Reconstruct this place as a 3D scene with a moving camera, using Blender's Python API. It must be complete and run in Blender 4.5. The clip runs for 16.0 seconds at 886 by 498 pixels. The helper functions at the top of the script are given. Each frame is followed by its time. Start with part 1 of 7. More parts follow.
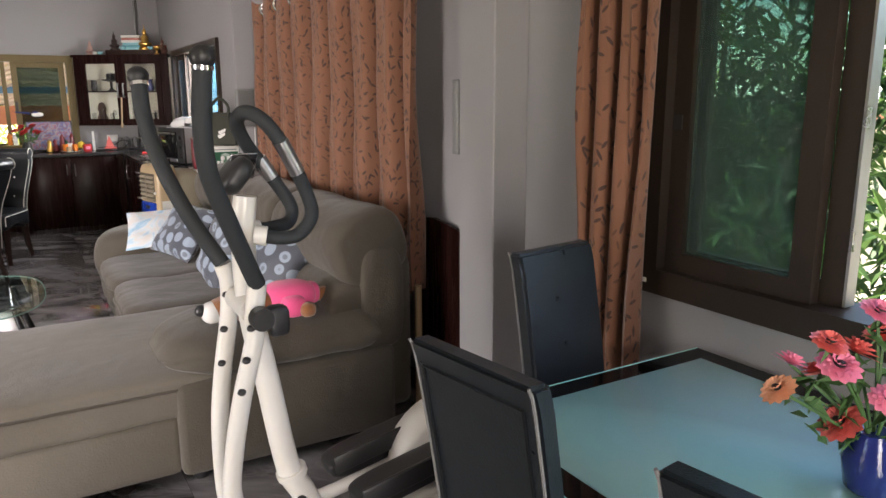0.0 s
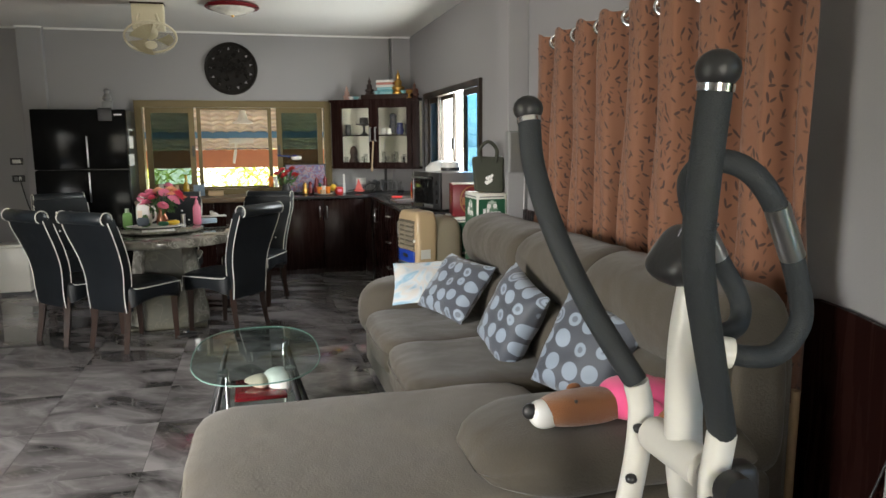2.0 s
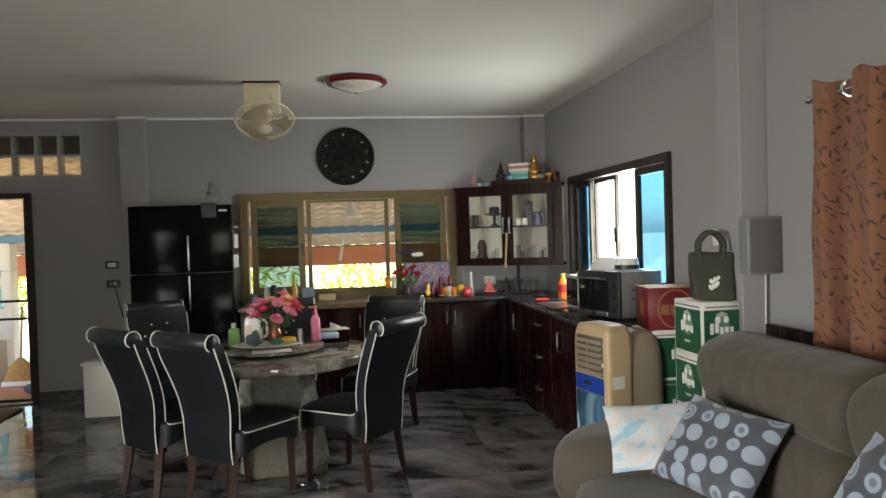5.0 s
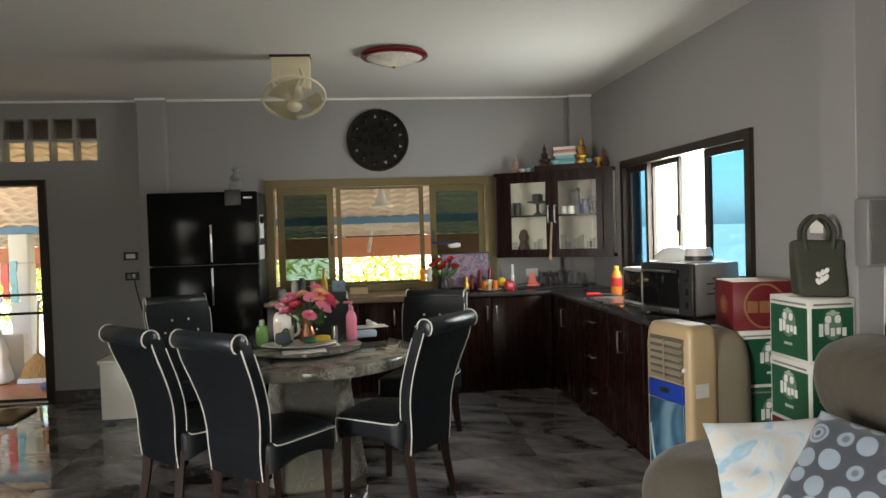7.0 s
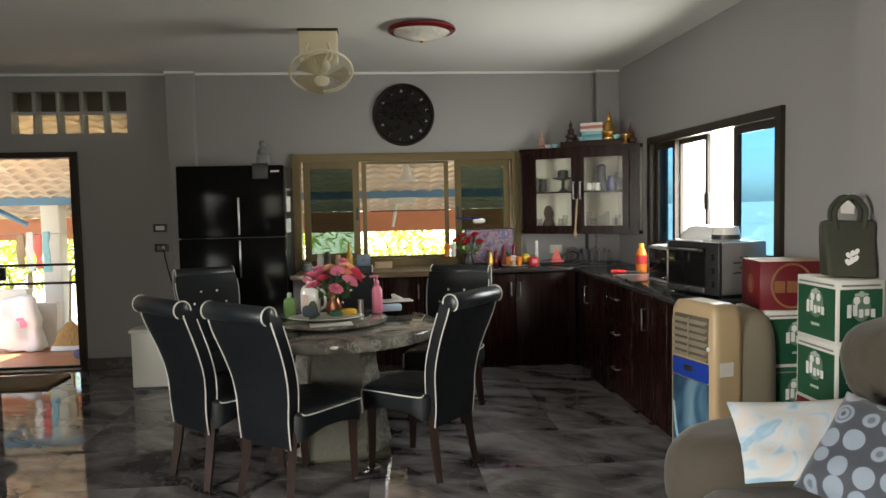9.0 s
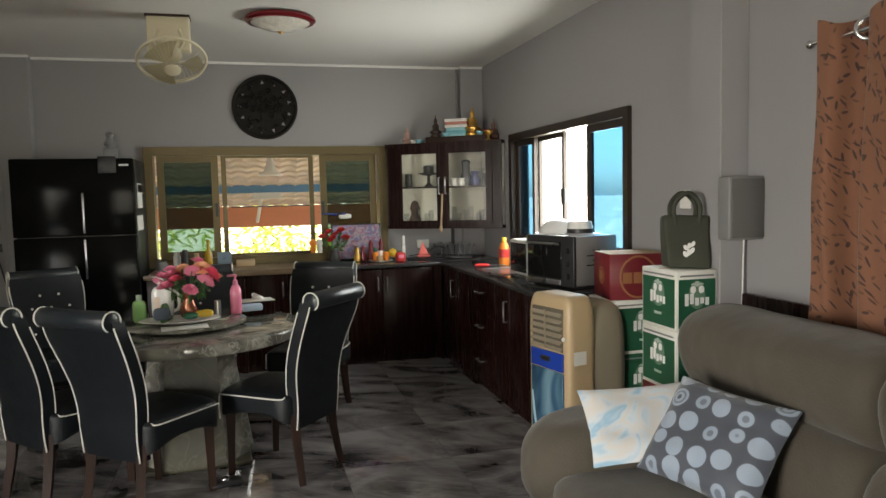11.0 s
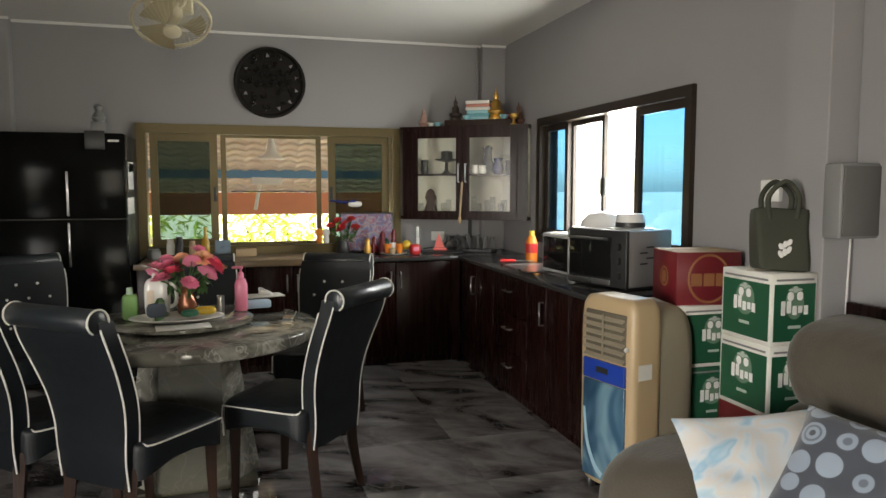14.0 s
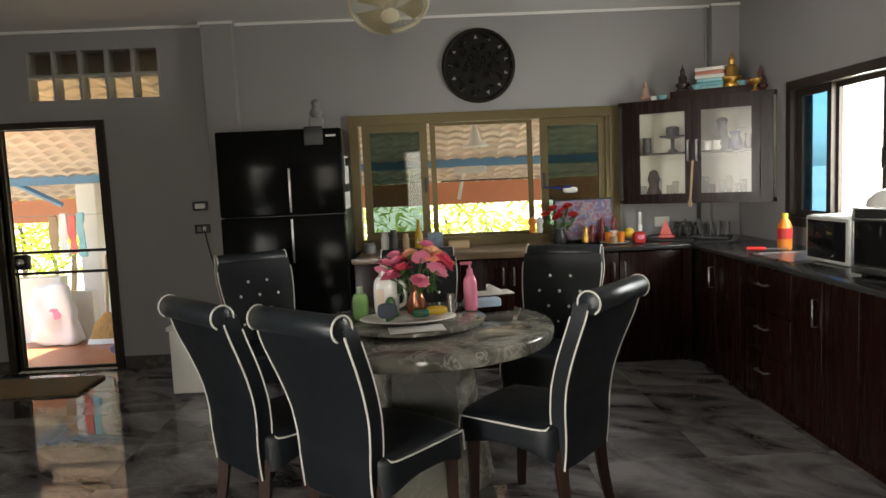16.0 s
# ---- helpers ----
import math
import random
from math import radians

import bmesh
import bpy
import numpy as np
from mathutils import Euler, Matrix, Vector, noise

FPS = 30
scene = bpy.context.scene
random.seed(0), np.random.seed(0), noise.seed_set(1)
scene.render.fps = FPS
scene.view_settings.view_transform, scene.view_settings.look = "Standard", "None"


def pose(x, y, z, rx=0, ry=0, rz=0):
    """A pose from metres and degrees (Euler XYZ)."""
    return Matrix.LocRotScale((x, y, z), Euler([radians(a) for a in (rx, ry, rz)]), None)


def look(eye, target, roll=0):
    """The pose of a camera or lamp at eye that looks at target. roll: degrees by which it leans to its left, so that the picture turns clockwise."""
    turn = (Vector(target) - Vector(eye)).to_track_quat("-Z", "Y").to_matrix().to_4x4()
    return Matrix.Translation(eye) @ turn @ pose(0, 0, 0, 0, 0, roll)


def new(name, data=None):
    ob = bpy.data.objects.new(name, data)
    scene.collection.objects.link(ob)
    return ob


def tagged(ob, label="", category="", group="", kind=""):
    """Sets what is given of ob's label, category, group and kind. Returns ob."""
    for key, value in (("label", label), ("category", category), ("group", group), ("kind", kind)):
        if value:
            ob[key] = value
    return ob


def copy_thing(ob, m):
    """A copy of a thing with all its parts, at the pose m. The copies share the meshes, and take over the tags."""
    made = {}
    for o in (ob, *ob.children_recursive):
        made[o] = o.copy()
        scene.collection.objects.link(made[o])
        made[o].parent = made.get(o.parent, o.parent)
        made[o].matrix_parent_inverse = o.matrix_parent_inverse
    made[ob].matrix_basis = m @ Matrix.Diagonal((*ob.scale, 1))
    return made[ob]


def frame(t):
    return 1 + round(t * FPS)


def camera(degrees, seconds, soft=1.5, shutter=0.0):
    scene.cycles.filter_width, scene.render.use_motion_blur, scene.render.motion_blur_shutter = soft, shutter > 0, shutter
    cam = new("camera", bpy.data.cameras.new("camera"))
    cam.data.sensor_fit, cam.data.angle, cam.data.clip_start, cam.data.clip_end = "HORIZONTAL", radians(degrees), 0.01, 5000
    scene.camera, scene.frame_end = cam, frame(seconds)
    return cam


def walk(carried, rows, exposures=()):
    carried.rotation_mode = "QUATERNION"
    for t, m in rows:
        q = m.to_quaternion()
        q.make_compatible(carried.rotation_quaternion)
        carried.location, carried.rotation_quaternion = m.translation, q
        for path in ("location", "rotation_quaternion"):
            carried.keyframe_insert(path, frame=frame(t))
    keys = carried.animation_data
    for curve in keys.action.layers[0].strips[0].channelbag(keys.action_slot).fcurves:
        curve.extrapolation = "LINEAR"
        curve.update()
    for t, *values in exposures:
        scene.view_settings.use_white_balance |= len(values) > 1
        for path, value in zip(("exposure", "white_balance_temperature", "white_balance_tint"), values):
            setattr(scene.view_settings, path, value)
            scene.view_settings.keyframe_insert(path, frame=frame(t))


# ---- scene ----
cam = camera(63.4, 16.0)
PATH = [
    (0, (-1.629, -9.516, 1.451), (-0.635, -7.83, 1.039), -0.3),
    (0.5, (-1.671, -9.324, 1.456), (-0.92, -7.495, 1.158), 0.1),
    (1, (-1.767, -9.108, 1.468), (-1.119, -7.232, 1.227), -0.1),
    (1.5, (-1.85, -8.898, 1.474), (-1.264, -7.001, 1.236), -0.2),
    (2, (-1.845, -8.688, 1.451), (-1.35, -6.773, 1.158), -0.5),
    (2.5, (-1.93, -8.483, 1.415), (-1.455, -6.566, 1.101), -0.3),
    (3, (-1.997, -8.264, 1.421), (-1.521, -6.341, 1.144), -0.3),
    (3.5, (-2.017, -8.04, 1.462), (-1.579, -6.098, 1.271), -0.7),
    (4, (-2.147, -7.814, 1.481), (-1.72, -5.864, 1.375), -1.1),
    (4.5, (-2.155, -7.561, 1.489), (-1.821, -5.589, 1.448), -1.7),
    (7, (-2.283, -6.804, 1.456), (-2.048, -4.818, 1.398), -1.8),
    (7.5, (-2.293, -6.823, 1.464), (-2.084, -4.836, 1.382), -1.6),
    (8, (-2.318, -6.836, 1.469), (-2.143, -4.847, 1.363), -1.3),
    (8.2, (-2.313, -6.828, 1.466), (-2.153, -4.838, 1.354), -1.2),
    (10.3, (-2.297, -6.825, 1.464), (-1.945, -4.861, 1.316), -1.3),
    (10.5, (-2.28, -6.814, 1.469), (-1.872, -4.862, 1.318), -1.3),
    (11, (-2.238, -6.807, 1.475), (-1.722, -4.88, 1.323), -1.3),
    (11.5, (-2.191, -6.785, 1.466), (-1.598, -4.881, 1.316), -1.1),
    (12, (-2.161, -6.761, 1.467), (-1.526, -4.871, 1.318), -0.8),
    (12.5, (-2.193, -6.699, 1.438), (-1.55, -4.811, 1.289), -0.4),
    (13, (-2.354, -6.572, 1.422), (-1.722, -4.681, 1.267), 0.1),
    (13.5, (-2.377, -6.403, 1.418), (-1.776, -4.502, 1.257), 0.2),
    (14, (-2.345, -6.23, 1.434), (-1.798, -4.313, 1.263), 0.0),
    (14.5, (-2.449, -6.103, 1.432), (-1.965, -4.172, 1.235), -0.5),
    (15, (-2.498, -5.965, 1.414), (-2.128, -4.01, 1.21), -1.2),
    (15.5, (-2.511, -5.839, 1.437), (-2.281, -3.863, 1.23), -2.0),
    (16, (-2.541, -5.793, 1.436), (-2.496, -3.804, 1.237), -2.5),
]
walk(cam, [(t, look(eye, target, roll)) for t, eye, target, roll in PATH], ((0.0, 2.68, 6850, 17), (0.5, 2.5, 6850, 14), (1.2, 2.55, 6750, 8), (2.0, 2.48, 6750, 7), (3.0, 2.3, 6800, 6), (4.0, 2.2, 6850, 6), (16.0, 2.2, 7100, 8)))

# ---- world, sun and the light of the openings ----
world = bpy.data.worlds.new("sky")
scene.world = world
world.use_nodes = True
wn = world.node_tree.nodes
sky = wn.new("ShaderNodeTexSky")
sky.sky_type = "NISHITA"
sky.sun_disc = False
sky.sun_elevation, sky.sun_rotation = radians(67), radians(-173)
wn["Background"].inputs[1].default_value = 0.15
world.node_tree.links.new(sky.outputs[0], wn["Background"].inputs[0])


def sun_lamp():
    lamp = bpy.data.lights.new("sun", "SUN")
    lamp.energy, lamp.angle, lamp.color = 5.0, radians(0.6), (1.0, 0.95, 0.86)
    ob = new("sun", lamp)
    ob.matrix_world = look((0, 0, 30), (1.5, 12.5, 0))
    return ob


def opening_light(name, at, to, w, h, watts, colour=(1, 1, 1), spread=180):
    lamp = bpy.data.lights.new(name, "AREA")
    lamp.shape, lamp.size, lamp.size_y, lamp.energy, lamp.color, lamp.spread = "RECTANGLE", w, h, watts, colour, radians(spread)
    ob = new(name, lamp)
    ob.matrix_world = look(at, to)
    return ob


sun_lamp()
opening_light("west_door_daylight", (-6.15, -7.6, 1.35), (-3.6, -5.7, 0.0), 1.7, 1.5, 27, (1.0, 0.97, 0.97), 90)
opening_light("south_door_daylight", (-2.3, -12.42, 1.1), (-1.9, -5.0, 0.85), 1.3, 2.0, 21, (1.0, 0.94, 0.87))
opening_light("counter_window_daylight", (0.17, -1.85, 1.5), (-3.0, -2.2, 1.5), 0.9, 0.8, 11, (0.96, 0.99, 1.0))

# ---- materials ----


def mat(name, colour, rough=0.6, metal=0.0, var=0.15, scale=6.0, bump=0.05, fine=90.0, spec=0.5, coat=0.0, sheen=0.0, rvar=0.12, fold=0.0):
    """A painted or plain surface: colour that varies at two scales, roughness wear and fine relief."""
    m = bpy.data.materials.new(name)
    m.use_nodes = True
    n, l = m.node_tree.nodes, m.node_tree.links
    b = n["Principled BSDF"]
    tc = n.new("ShaderNodeTexCoord")
    big = n.new("ShaderNodeTexNoise")
    big.inputs["Scale"].default_value, big.inputs["Detail"].default_value = scale, 4
    small = n.new("ShaderNodeTexNoise")
    small.inputs["Scale"].default_value, small.inputs["Detail"].default_value = fine, 3
    l.new(tc.outputs["Object"], big.inputs["Vector"])
    l.new(tc.outputs["Object"], small.inputs["Vector"])
    ramp = n.new("ShaderNodeMixRGB")
    ramp.inputs[1].default_value = (*[c * (1 - var) for c in colour], 1)
    ramp.inputs[2].default_value = (*[min(1, c * (1 + var)) for c in colour], 1)
    both = n.new("ShaderNodeMath")
    both.operation = "MULTIPLY_ADD"
    both.inputs[1].default_value = 0.35
    l.new(small.outputs["Fac"], both.inputs[0])
    mul = n.new("ShaderNodeMath")
    mul.operation, mul.inputs[1].default_value = "MULTIPLY", 0.65
    l.new(big.outputs["Fac"], mul.inputs[0])
    l.new(mul.outputs[0], both.inputs[2])
    l.new(both.outputs[0], ramp.inputs[0])
    l.new(ramp.outputs[0], b.inputs["Base Color"])
    ro = n.new("ShaderNodeMapRange")
    ro.inputs["To Min"].default_value, ro.inputs["To Max"].default_value = max(0.02, rough - rvar), min(1, rough + rvar)
    l.new(big.outputs["Fac"], ro.inputs["Value"])
    l.new(ro.outputs[0], b.inputs["Roughness"])
    b.inputs["Metallic"].default_value = metal
    b.inputs["Specular IOR Level"].default_value = spec
    b.inputs["Coat Weight"].default_value = coat
    b.inputs["Sheen Weight"].default_value = sheen
    if bump:
        bp = n.new("ShaderNodeBump")
        bp.inputs["Strength"].default_value, bp.inputs["Distance"].default_value = bump, 0.01
        l.new(small.outputs["Fac"], bp.inputs["Height"])
        l.new(bp.outputs[0], b.inputs["Normal"])
        if fold:
            wr = n.new("ShaderNodeTexNoise")
            wr.inputs["Scale"].default_value, wr.inputs["Detail"].default_value, wr.inputs["Distortion"].default_value = 4.5, 2, 0.2
            l.new(tc.outputs["Object"], wr.inputs["Vector"])
            b2 = n.new("ShaderNodeBump")
            b2.inputs["Strength"].default_value, b2.inputs["Distance"].default_value = fold, 0.05
            l.new(wr.outputs["Fac"], b2.inputs["Height"])
            l.new(b2.outputs[0], bp.inputs["Normal"])
    return m


def glass(name, colour=(1, 1, 1), rough=0.0, tint=1.0):
    """A thin pane: mirror-like by Fresnel gloss, clear or tinted for what passes through."""
    m = bpy.data.materials.new(name)
    m.use_nodes = True
    n, l = m.node_tree.nodes, m.node_tree.links
    n.remove(n["Principled BSDF"])
    mix, tr, gl, lw = (n.new("ShaderNode" + k) for k in ("MixShader", "BsdfTransparent", "BsdfGlossy", "LayerWeight"))
    pw, ad = n.new("ShaderNodeMath"), n.new("ShaderNodeMath")
    pw.operation, pw.inputs[1].default_value = "POWER", 5.0
    ad.operation, ad.inputs[1].default_value, ad.inputs[2].default_value = "MULTIPLY_ADD", 0.6, 0.025
    tr.inputs[0].default_value = (*[c ** 0.5 for c in colour], 1)
    gl.inputs["Roughness"].default_value = rough
    l.new(lw.outputs["Facing"], pw.inputs[0])
    l.new(pw.outputs[0], ad.inputs[0])
    l.new(ad.outputs[0], mix.inputs[0])
    l.new(tr.outputs[0], mix.inputs[1])
    l.new(gl.outputs[0], mix.inputs[2])
    l.new(mix.outputs[0], n["Material Output"].inputs[0])
    return m


def marble(name, dark, mid, vein, scale, rough, veins=0.5, per_piece=True, streak=1.0):
    """Polished veined stone."""
    m = bpy.data.materials.new(name)
    m.use_nodes = True
    n, l = m.node_tree.nodes, m.node_tree.links
    b = n["Principled BSDF"]
    tc = n.new("ShaderNodeTexCoord")
    add = n.new("ShaderNodeVectorMath")
    add.operation = "ADD"
    mp = n.new("ShaderNodeMapping")
    mp.inputs["Rotation"].default_value, mp.inputs["Scale"].default_value = (0, 0, radians(32)), (1, 1, 1)
    st = n.new("ShaderNodeMapping")
    st.inputs["Scale"].default_value = (1, streak, 1)
    l.new(tc.outputs["Object"], mp.inputs[0])
    l.new(mp.outputs[0], st.inputs[0])
    l.new(st.outputs[0], add.inputs[0])
    if per_piece:
        oi = n.new("ShaderNodeObjectInfo")
        sc = n.new("ShaderNodeVectorMath")
        sc.operation = "SCALE"
        sc.inputs[0].default_value = (37, 23, 11)
        l.new(oi.outputs["Random"], sc.inputs["Scale"])
        l.new(sc.outputs[0], add.inputs[1])
    cloud = n.new("ShaderNodeTexNoise")
    cloud.inputs["Scale"].default_value, cloud.inputs["Detail"].default_value, cloud.inputs["Distortion"].default_value = scale, 6, 1.2
    l.new(add.outputs[0], cloud.inputs["Vector"])
    ramp = n.new("ShaderNodeValToRGB")
    ramp.color_ramp.elements[0].position, ramp.color_ramp.elements[0].color = 0.35, (*dark, 1)
    ramp.color_ramp.elements[1].position, ramp.color_ramp.elements[1].color = 0.68, (*mid, 1)
    l.new(cloud.outputs["Fac"], ramp.inputs[0])
    warp = n.new("ShaderNodeTexNoise")
    warp.inputs["Scale"].default_value, warp.inputs["Detail"].default_value, warp.inputs["Distortion"].default_value = scale * 1.3, 5, 2.2
    l.new(add.outputs[0], warp.inputs["Vector"])
    line = n.new("ShaderNodeMath")
    line.operation, line.inputs[1].default_value = "SUBTRACT", 0.5
    l.new(warp.outputs["Fac"], line.inputs[0])
    ab = n.new("ShaderNodeMath")
    ab.operation = "ABSOLUTE"
    l.new(line.outputs[0], ab.inputs[0])
    edge = n.new("ShaderNodeMapRange")
    edge.inputs["From Max"].default_value, edge.inputs["To Min"].default_value, edge.inputs["To Max"].default_value = 0.035, veins, 0.0
    l.new(ab.outputs[0], edge.inputs["Value"])
    mix = n.new("ShaderNodeMixRGB")
    mix.inputs[2].default_value = (*vein, 1)
    l.new(edge.outputs[0], mix.inputs[0])
    l.new(ramp.outputs[0], mix.inputs[1])
    l.new(mix.outputs[0], b.inputs["Base Color"])
    smudge = n.new("ShaderNodeMapRange")
    smudge.inputs["To Min"].default_value, smudge.inputs["To Max"].default_value = rough * 0.6, rough * 1.6
    l.new(cloud.outputs["Fac"], smudge.inputs["Value"])
    l.new(smudge.outputs[0], b.inputs["Roughness"])
    return m


def wood(name, dark, light, rough=0.35, along="z", scale=3.0, coat=0.2, spec=0.5):
    m = bpy.data.materials.new(name)
    m.use_nodes = True
    n, l = m.node_tree.nodes, m.node_tree.links
    b = n["Principled BSDF"]
    tc, mp = n.new("ShaderNodeTexCoord"), n.new("ShaderNodeMapping")
    mp.inputs["Scale"].default_value = {"x": (1, 14, 14), "y": (14, 1, 14), "z": (14, 14, 1)}[along]
    grain = n.new("ShaderNodeTexNoise")
    grain.inputs["Scale"].default_value, grain.inputs["Detail"].default_value, grain.inputs["Distortion"].default_value = scale, 6, 0.6
    l.new(tc.outputs["Object"], mp.inputs[0])
    l.new(mp.outputs[0], grain.inputs["Vector"])
    ramp = n.new("ShaderNodeValToRGB")
    ramp.color_ramp.elements[0].position, ramp.color_ramp.elements[0].color = 0.3, (*dark, 1)
    ramp.color_ramp.elements[1].position, ramp.color_ramp.elements[1].color = 0.72, (*light, 1)
    l.new(grain.outputs["Fac"], ramp.inputs[0])
    l.new(ramp.outputs[0], b.inputs["Base Color"])
    ro = n.new("ShaderNodeMapRange")
    ro.inputs["To Min"].default_value, ro.inputs["To Max"].default_value = rough - 0.1, rough + 0.12
    l.new(grain.outputs["Fac"], ro.inputs["Value"])
    l.new(ro.outputs[0], b.inputs["Roughness"])
    b.inputs["Coat Weight"].default_value, b.inputs["Specular IOR Level"].default_value = coat, spec
    bp = n.new("ShaderNodeBump")
    bp.inputs["Strength"].default_value, bp.inputs["Distance"].default_value = 0.08, 0.005
    l.new(grain.outputs["Fac"], bp.inputs["Height"])
    l.new(bp.outputs[0], b.inputs["Normal"])
    return m


def leaf_print(name, base, ink):
    """Curtain cloth with small dark leaves, each turned its own way, in loose sprigs."""
    m = mat(name, base, 0.75, var=0.12, scale=9, bump=0.25, fine=500, sheen=0.2)
    n, l = m.node_tree.nodes, m.node_tree.links
    b = n["Principled BSDF"]
    last = b.inputs["Base Color"].links[0].from_socket
    tc, sep, flat = n.new("ShaderNodeTexCoord"), n.new("ShaderNodeSeparateXYZ"), n.new("ShaderNodeCombineXYZ")
    l.new(tc.outputs["UV"], sep.inputs[0])
    l.new(sep.outputs["X"], flat.inputs["X"])
    l.new(sep.outputs["Y"], flat.inputs["Y"])
    for dens, shift, low, high, dark in ((20, 0.0, 0.3, 2.6, 0.95), (23, 7.3, -1.4, 1.2, 0.9), (27, 3.1, -0.8, 2.9, 0.55)):
        mp, v = n.new("ShaderNodeMapping"), n.new("ShaderNodeTexVoronoi")
        mp.inputs["Scale"].default_value, mp.inputs["Location"].default_value = (dens, dens * 0.8, 1), (shift, shift * 1.7, 0)
        v.voronoi_dimensions = "2D"
        v.inputs["Scale"].default_value, v.inputs["Randomness"].default_value = 1.0, 0.75
        l.new(flat.outputs[0], mp.inputs[0])
        l.new(mp.outputs[0], v.inputs["Vector"])
        off, ang, pick = n.new("ShaderNodeVectorMath"), n.new("ShaderNodeMapRange"), n.new("ShaderNodeSeparateColor")
        off.operation = "SUBTRACT"
        l.new(mp.outputs[0], off.inputs[0])
        l.new(v.outputs["Position"], off.inputs[1])
        l.new(v.outputs["Color"], pick.inputs[0])
        ang.inputs["To Min"].default_value, ang.inputs["To Max"].default_value = low, high
        l.new(pick.outputs[1], ang.inputs["Value"])
        turn, thin, size = n.new("ShaderNodeVectorRotate"), n.new("ShaderNodeVectorMath"), n.new("ShaderNodeVectorMath")
        turn.rotation_type = "Z_AXIS"
        l.new(off.outputs[0], turn.inputs["Vector"])
        l.new(ang.outputs[0], turn.inputs["Angle"])
        thin.operation, thin.inputs[1].default_value = "MULTIPLY", (3.1, 9.5, 0)
        l.new(turn.outputs[0], thin.inputs[0])
        size.operation = "LENGTH"
        l.new(thin.outputs[0], size.inputs[0])
        edge, some, k = n.new("ShaderNodeMapRange"), n.new("ShaderNodeMath"), n.new("ShaderNodeMath")
        edge.inputs["From Min"].default_value, edge.inputs["From Max"].default_value = 0.8, 1.05
        edge.inputs["To Min"].default_value, edge.inputs["To Max"].default_value = dark, 0
        l.new(size.outputs["Value"], edge.inputs["Value"])
        some.operation, some.inputs[1].default_value = "GREATER_THAN", 0.5
        l.new(pick.outputs[0], some.inputs[0])
        k.operation = "MULTIPLY"
        l.new(some.outputs[0], k.inputs[0])
        l.new(edge.outputs[0], k.inputs[1])
        mix = n.new("ShaderNodeMixRGB")
        mix.inputs[2].default_value = (*ink, 1)
        l.new(k.outputs[0], mix.inputs[0])
        l.new(last, mix.inputs[1])
        last = mix.outputs[0]
    l.new(last, b.inputs["Base Color"])
    return m


def ring_print(name, ground, disc):
    """Cushion cloth with pale discs and rings, in the cushion's own flat coordinates."""
    m = mat(name, ground, 0.55, var=0.15, bump=0.15, fine=400, sheen=0.3)
    n, l = m.node_tree.nodes, m.node_tree.links
    b = n["Principled BSDF"]
    old = b.inputs["Base Color"].links[0].from_socket
    tc, mp, v = n.new("ShaderNodeTexCoord"), n.new("ShaderNodeMapping"), n.new("ShaderNodeTexVoronoi")
    mp.inputs["Scale"].default_value = (11.5, 11.5, 0.01)
    v.inputs["Scale"].default_value, v.inputs["Randomness"].default_value = 1.0, 0.32
    l.new(tc.outputs["Object"], mp.inputs[0])
    l.new(mp.outputs[0], v.inputs["Vector"])
    ramps = []
    for stops in (((0.0, 1), (0.40, 1), (0.43, 0)), ((0.0, 0), (0.11, 0), (0.13, 1), (0.22, 1), (0.24, 0.35), (0.30, 0.35), (0.32, 1), (0.40, 1), (0.43, 0))):
        r = n.new("ShaderNodeValToRGB")
        e = r.color_ramp.elements
        while len(e) < len(stops):
            e.new(0.5)
        for el, (p, c) in zip(e, stops):
            el.position, el.color = p, (c, c, c, 1)
        l.new(v.outputs["Distance"], r.inputs[0])
        ramps.append(r)
    sep = n.new("ShaderNodeSeparateColor")
    l.new(v.outputs["Color"], sep.inputs[0])
    some = n.new("ShaderNodeMath")
    some.operation, some.inputs[1].default_value = "GREATER_THAN", 0.5
    l.new(sep.outputs[0], some.inputs[0])
    pick = n.new("ShaderNodeMixRGB")
    l.new(some.outputs[0], pick.inputs[0])
    l.new(ramps[0].outputs[0], pick.inputs[1])
    l.new(ramps[1].outputs[0], pick.inputs[2])
    mix = n.new("ShaderNodeMixRGB")
    mix.inputs[2].default_value = (*disc, 1)
    l.new(pick.outputs[0], mix.inputs[0])
    l.new(old, mix.inputs[1])
    l.new(mix.outputs[0], b.inputs["Base Color"])
    return m


def patches(name, colours, scale, rough=0.6):
    """Cloth or print made of soft patches of several colours."""
    m = mat(name, colours[0], rough, bump=0.1, fine=300)
    n, l = m.node_tree.nodes, m.node_tree.links
    b = n["Principled BSDF"]
    tc, t, r = n.new("ShaderNodeTexCoord"), n.new("ShaderNodeTexNoise"), n.new("ShaderNodeValToRGB")
    t.inputs["Scale"].default_value, t.inputs["Detail"].default_value, t.inputs["Distortion"].default_value = scale, 2, 1.5
    l.new(tc.outputs["Object"], t.inputs["Vector"])
    e = r.color_ramp.elements
    while len(e) < len(colours):
        e.new(0.5)
    for i, (el, c) in enumerate(zip(e, colours)):
        el.position, el.color = 0.3 + 0.4 * i / max(1, len(colours) - 1), (*c, 1)
    l.new(t.outputs["Fac"], r.inputs[0])
    l.new(r.outputs[0], b.inputs["Base Color"])
    return m


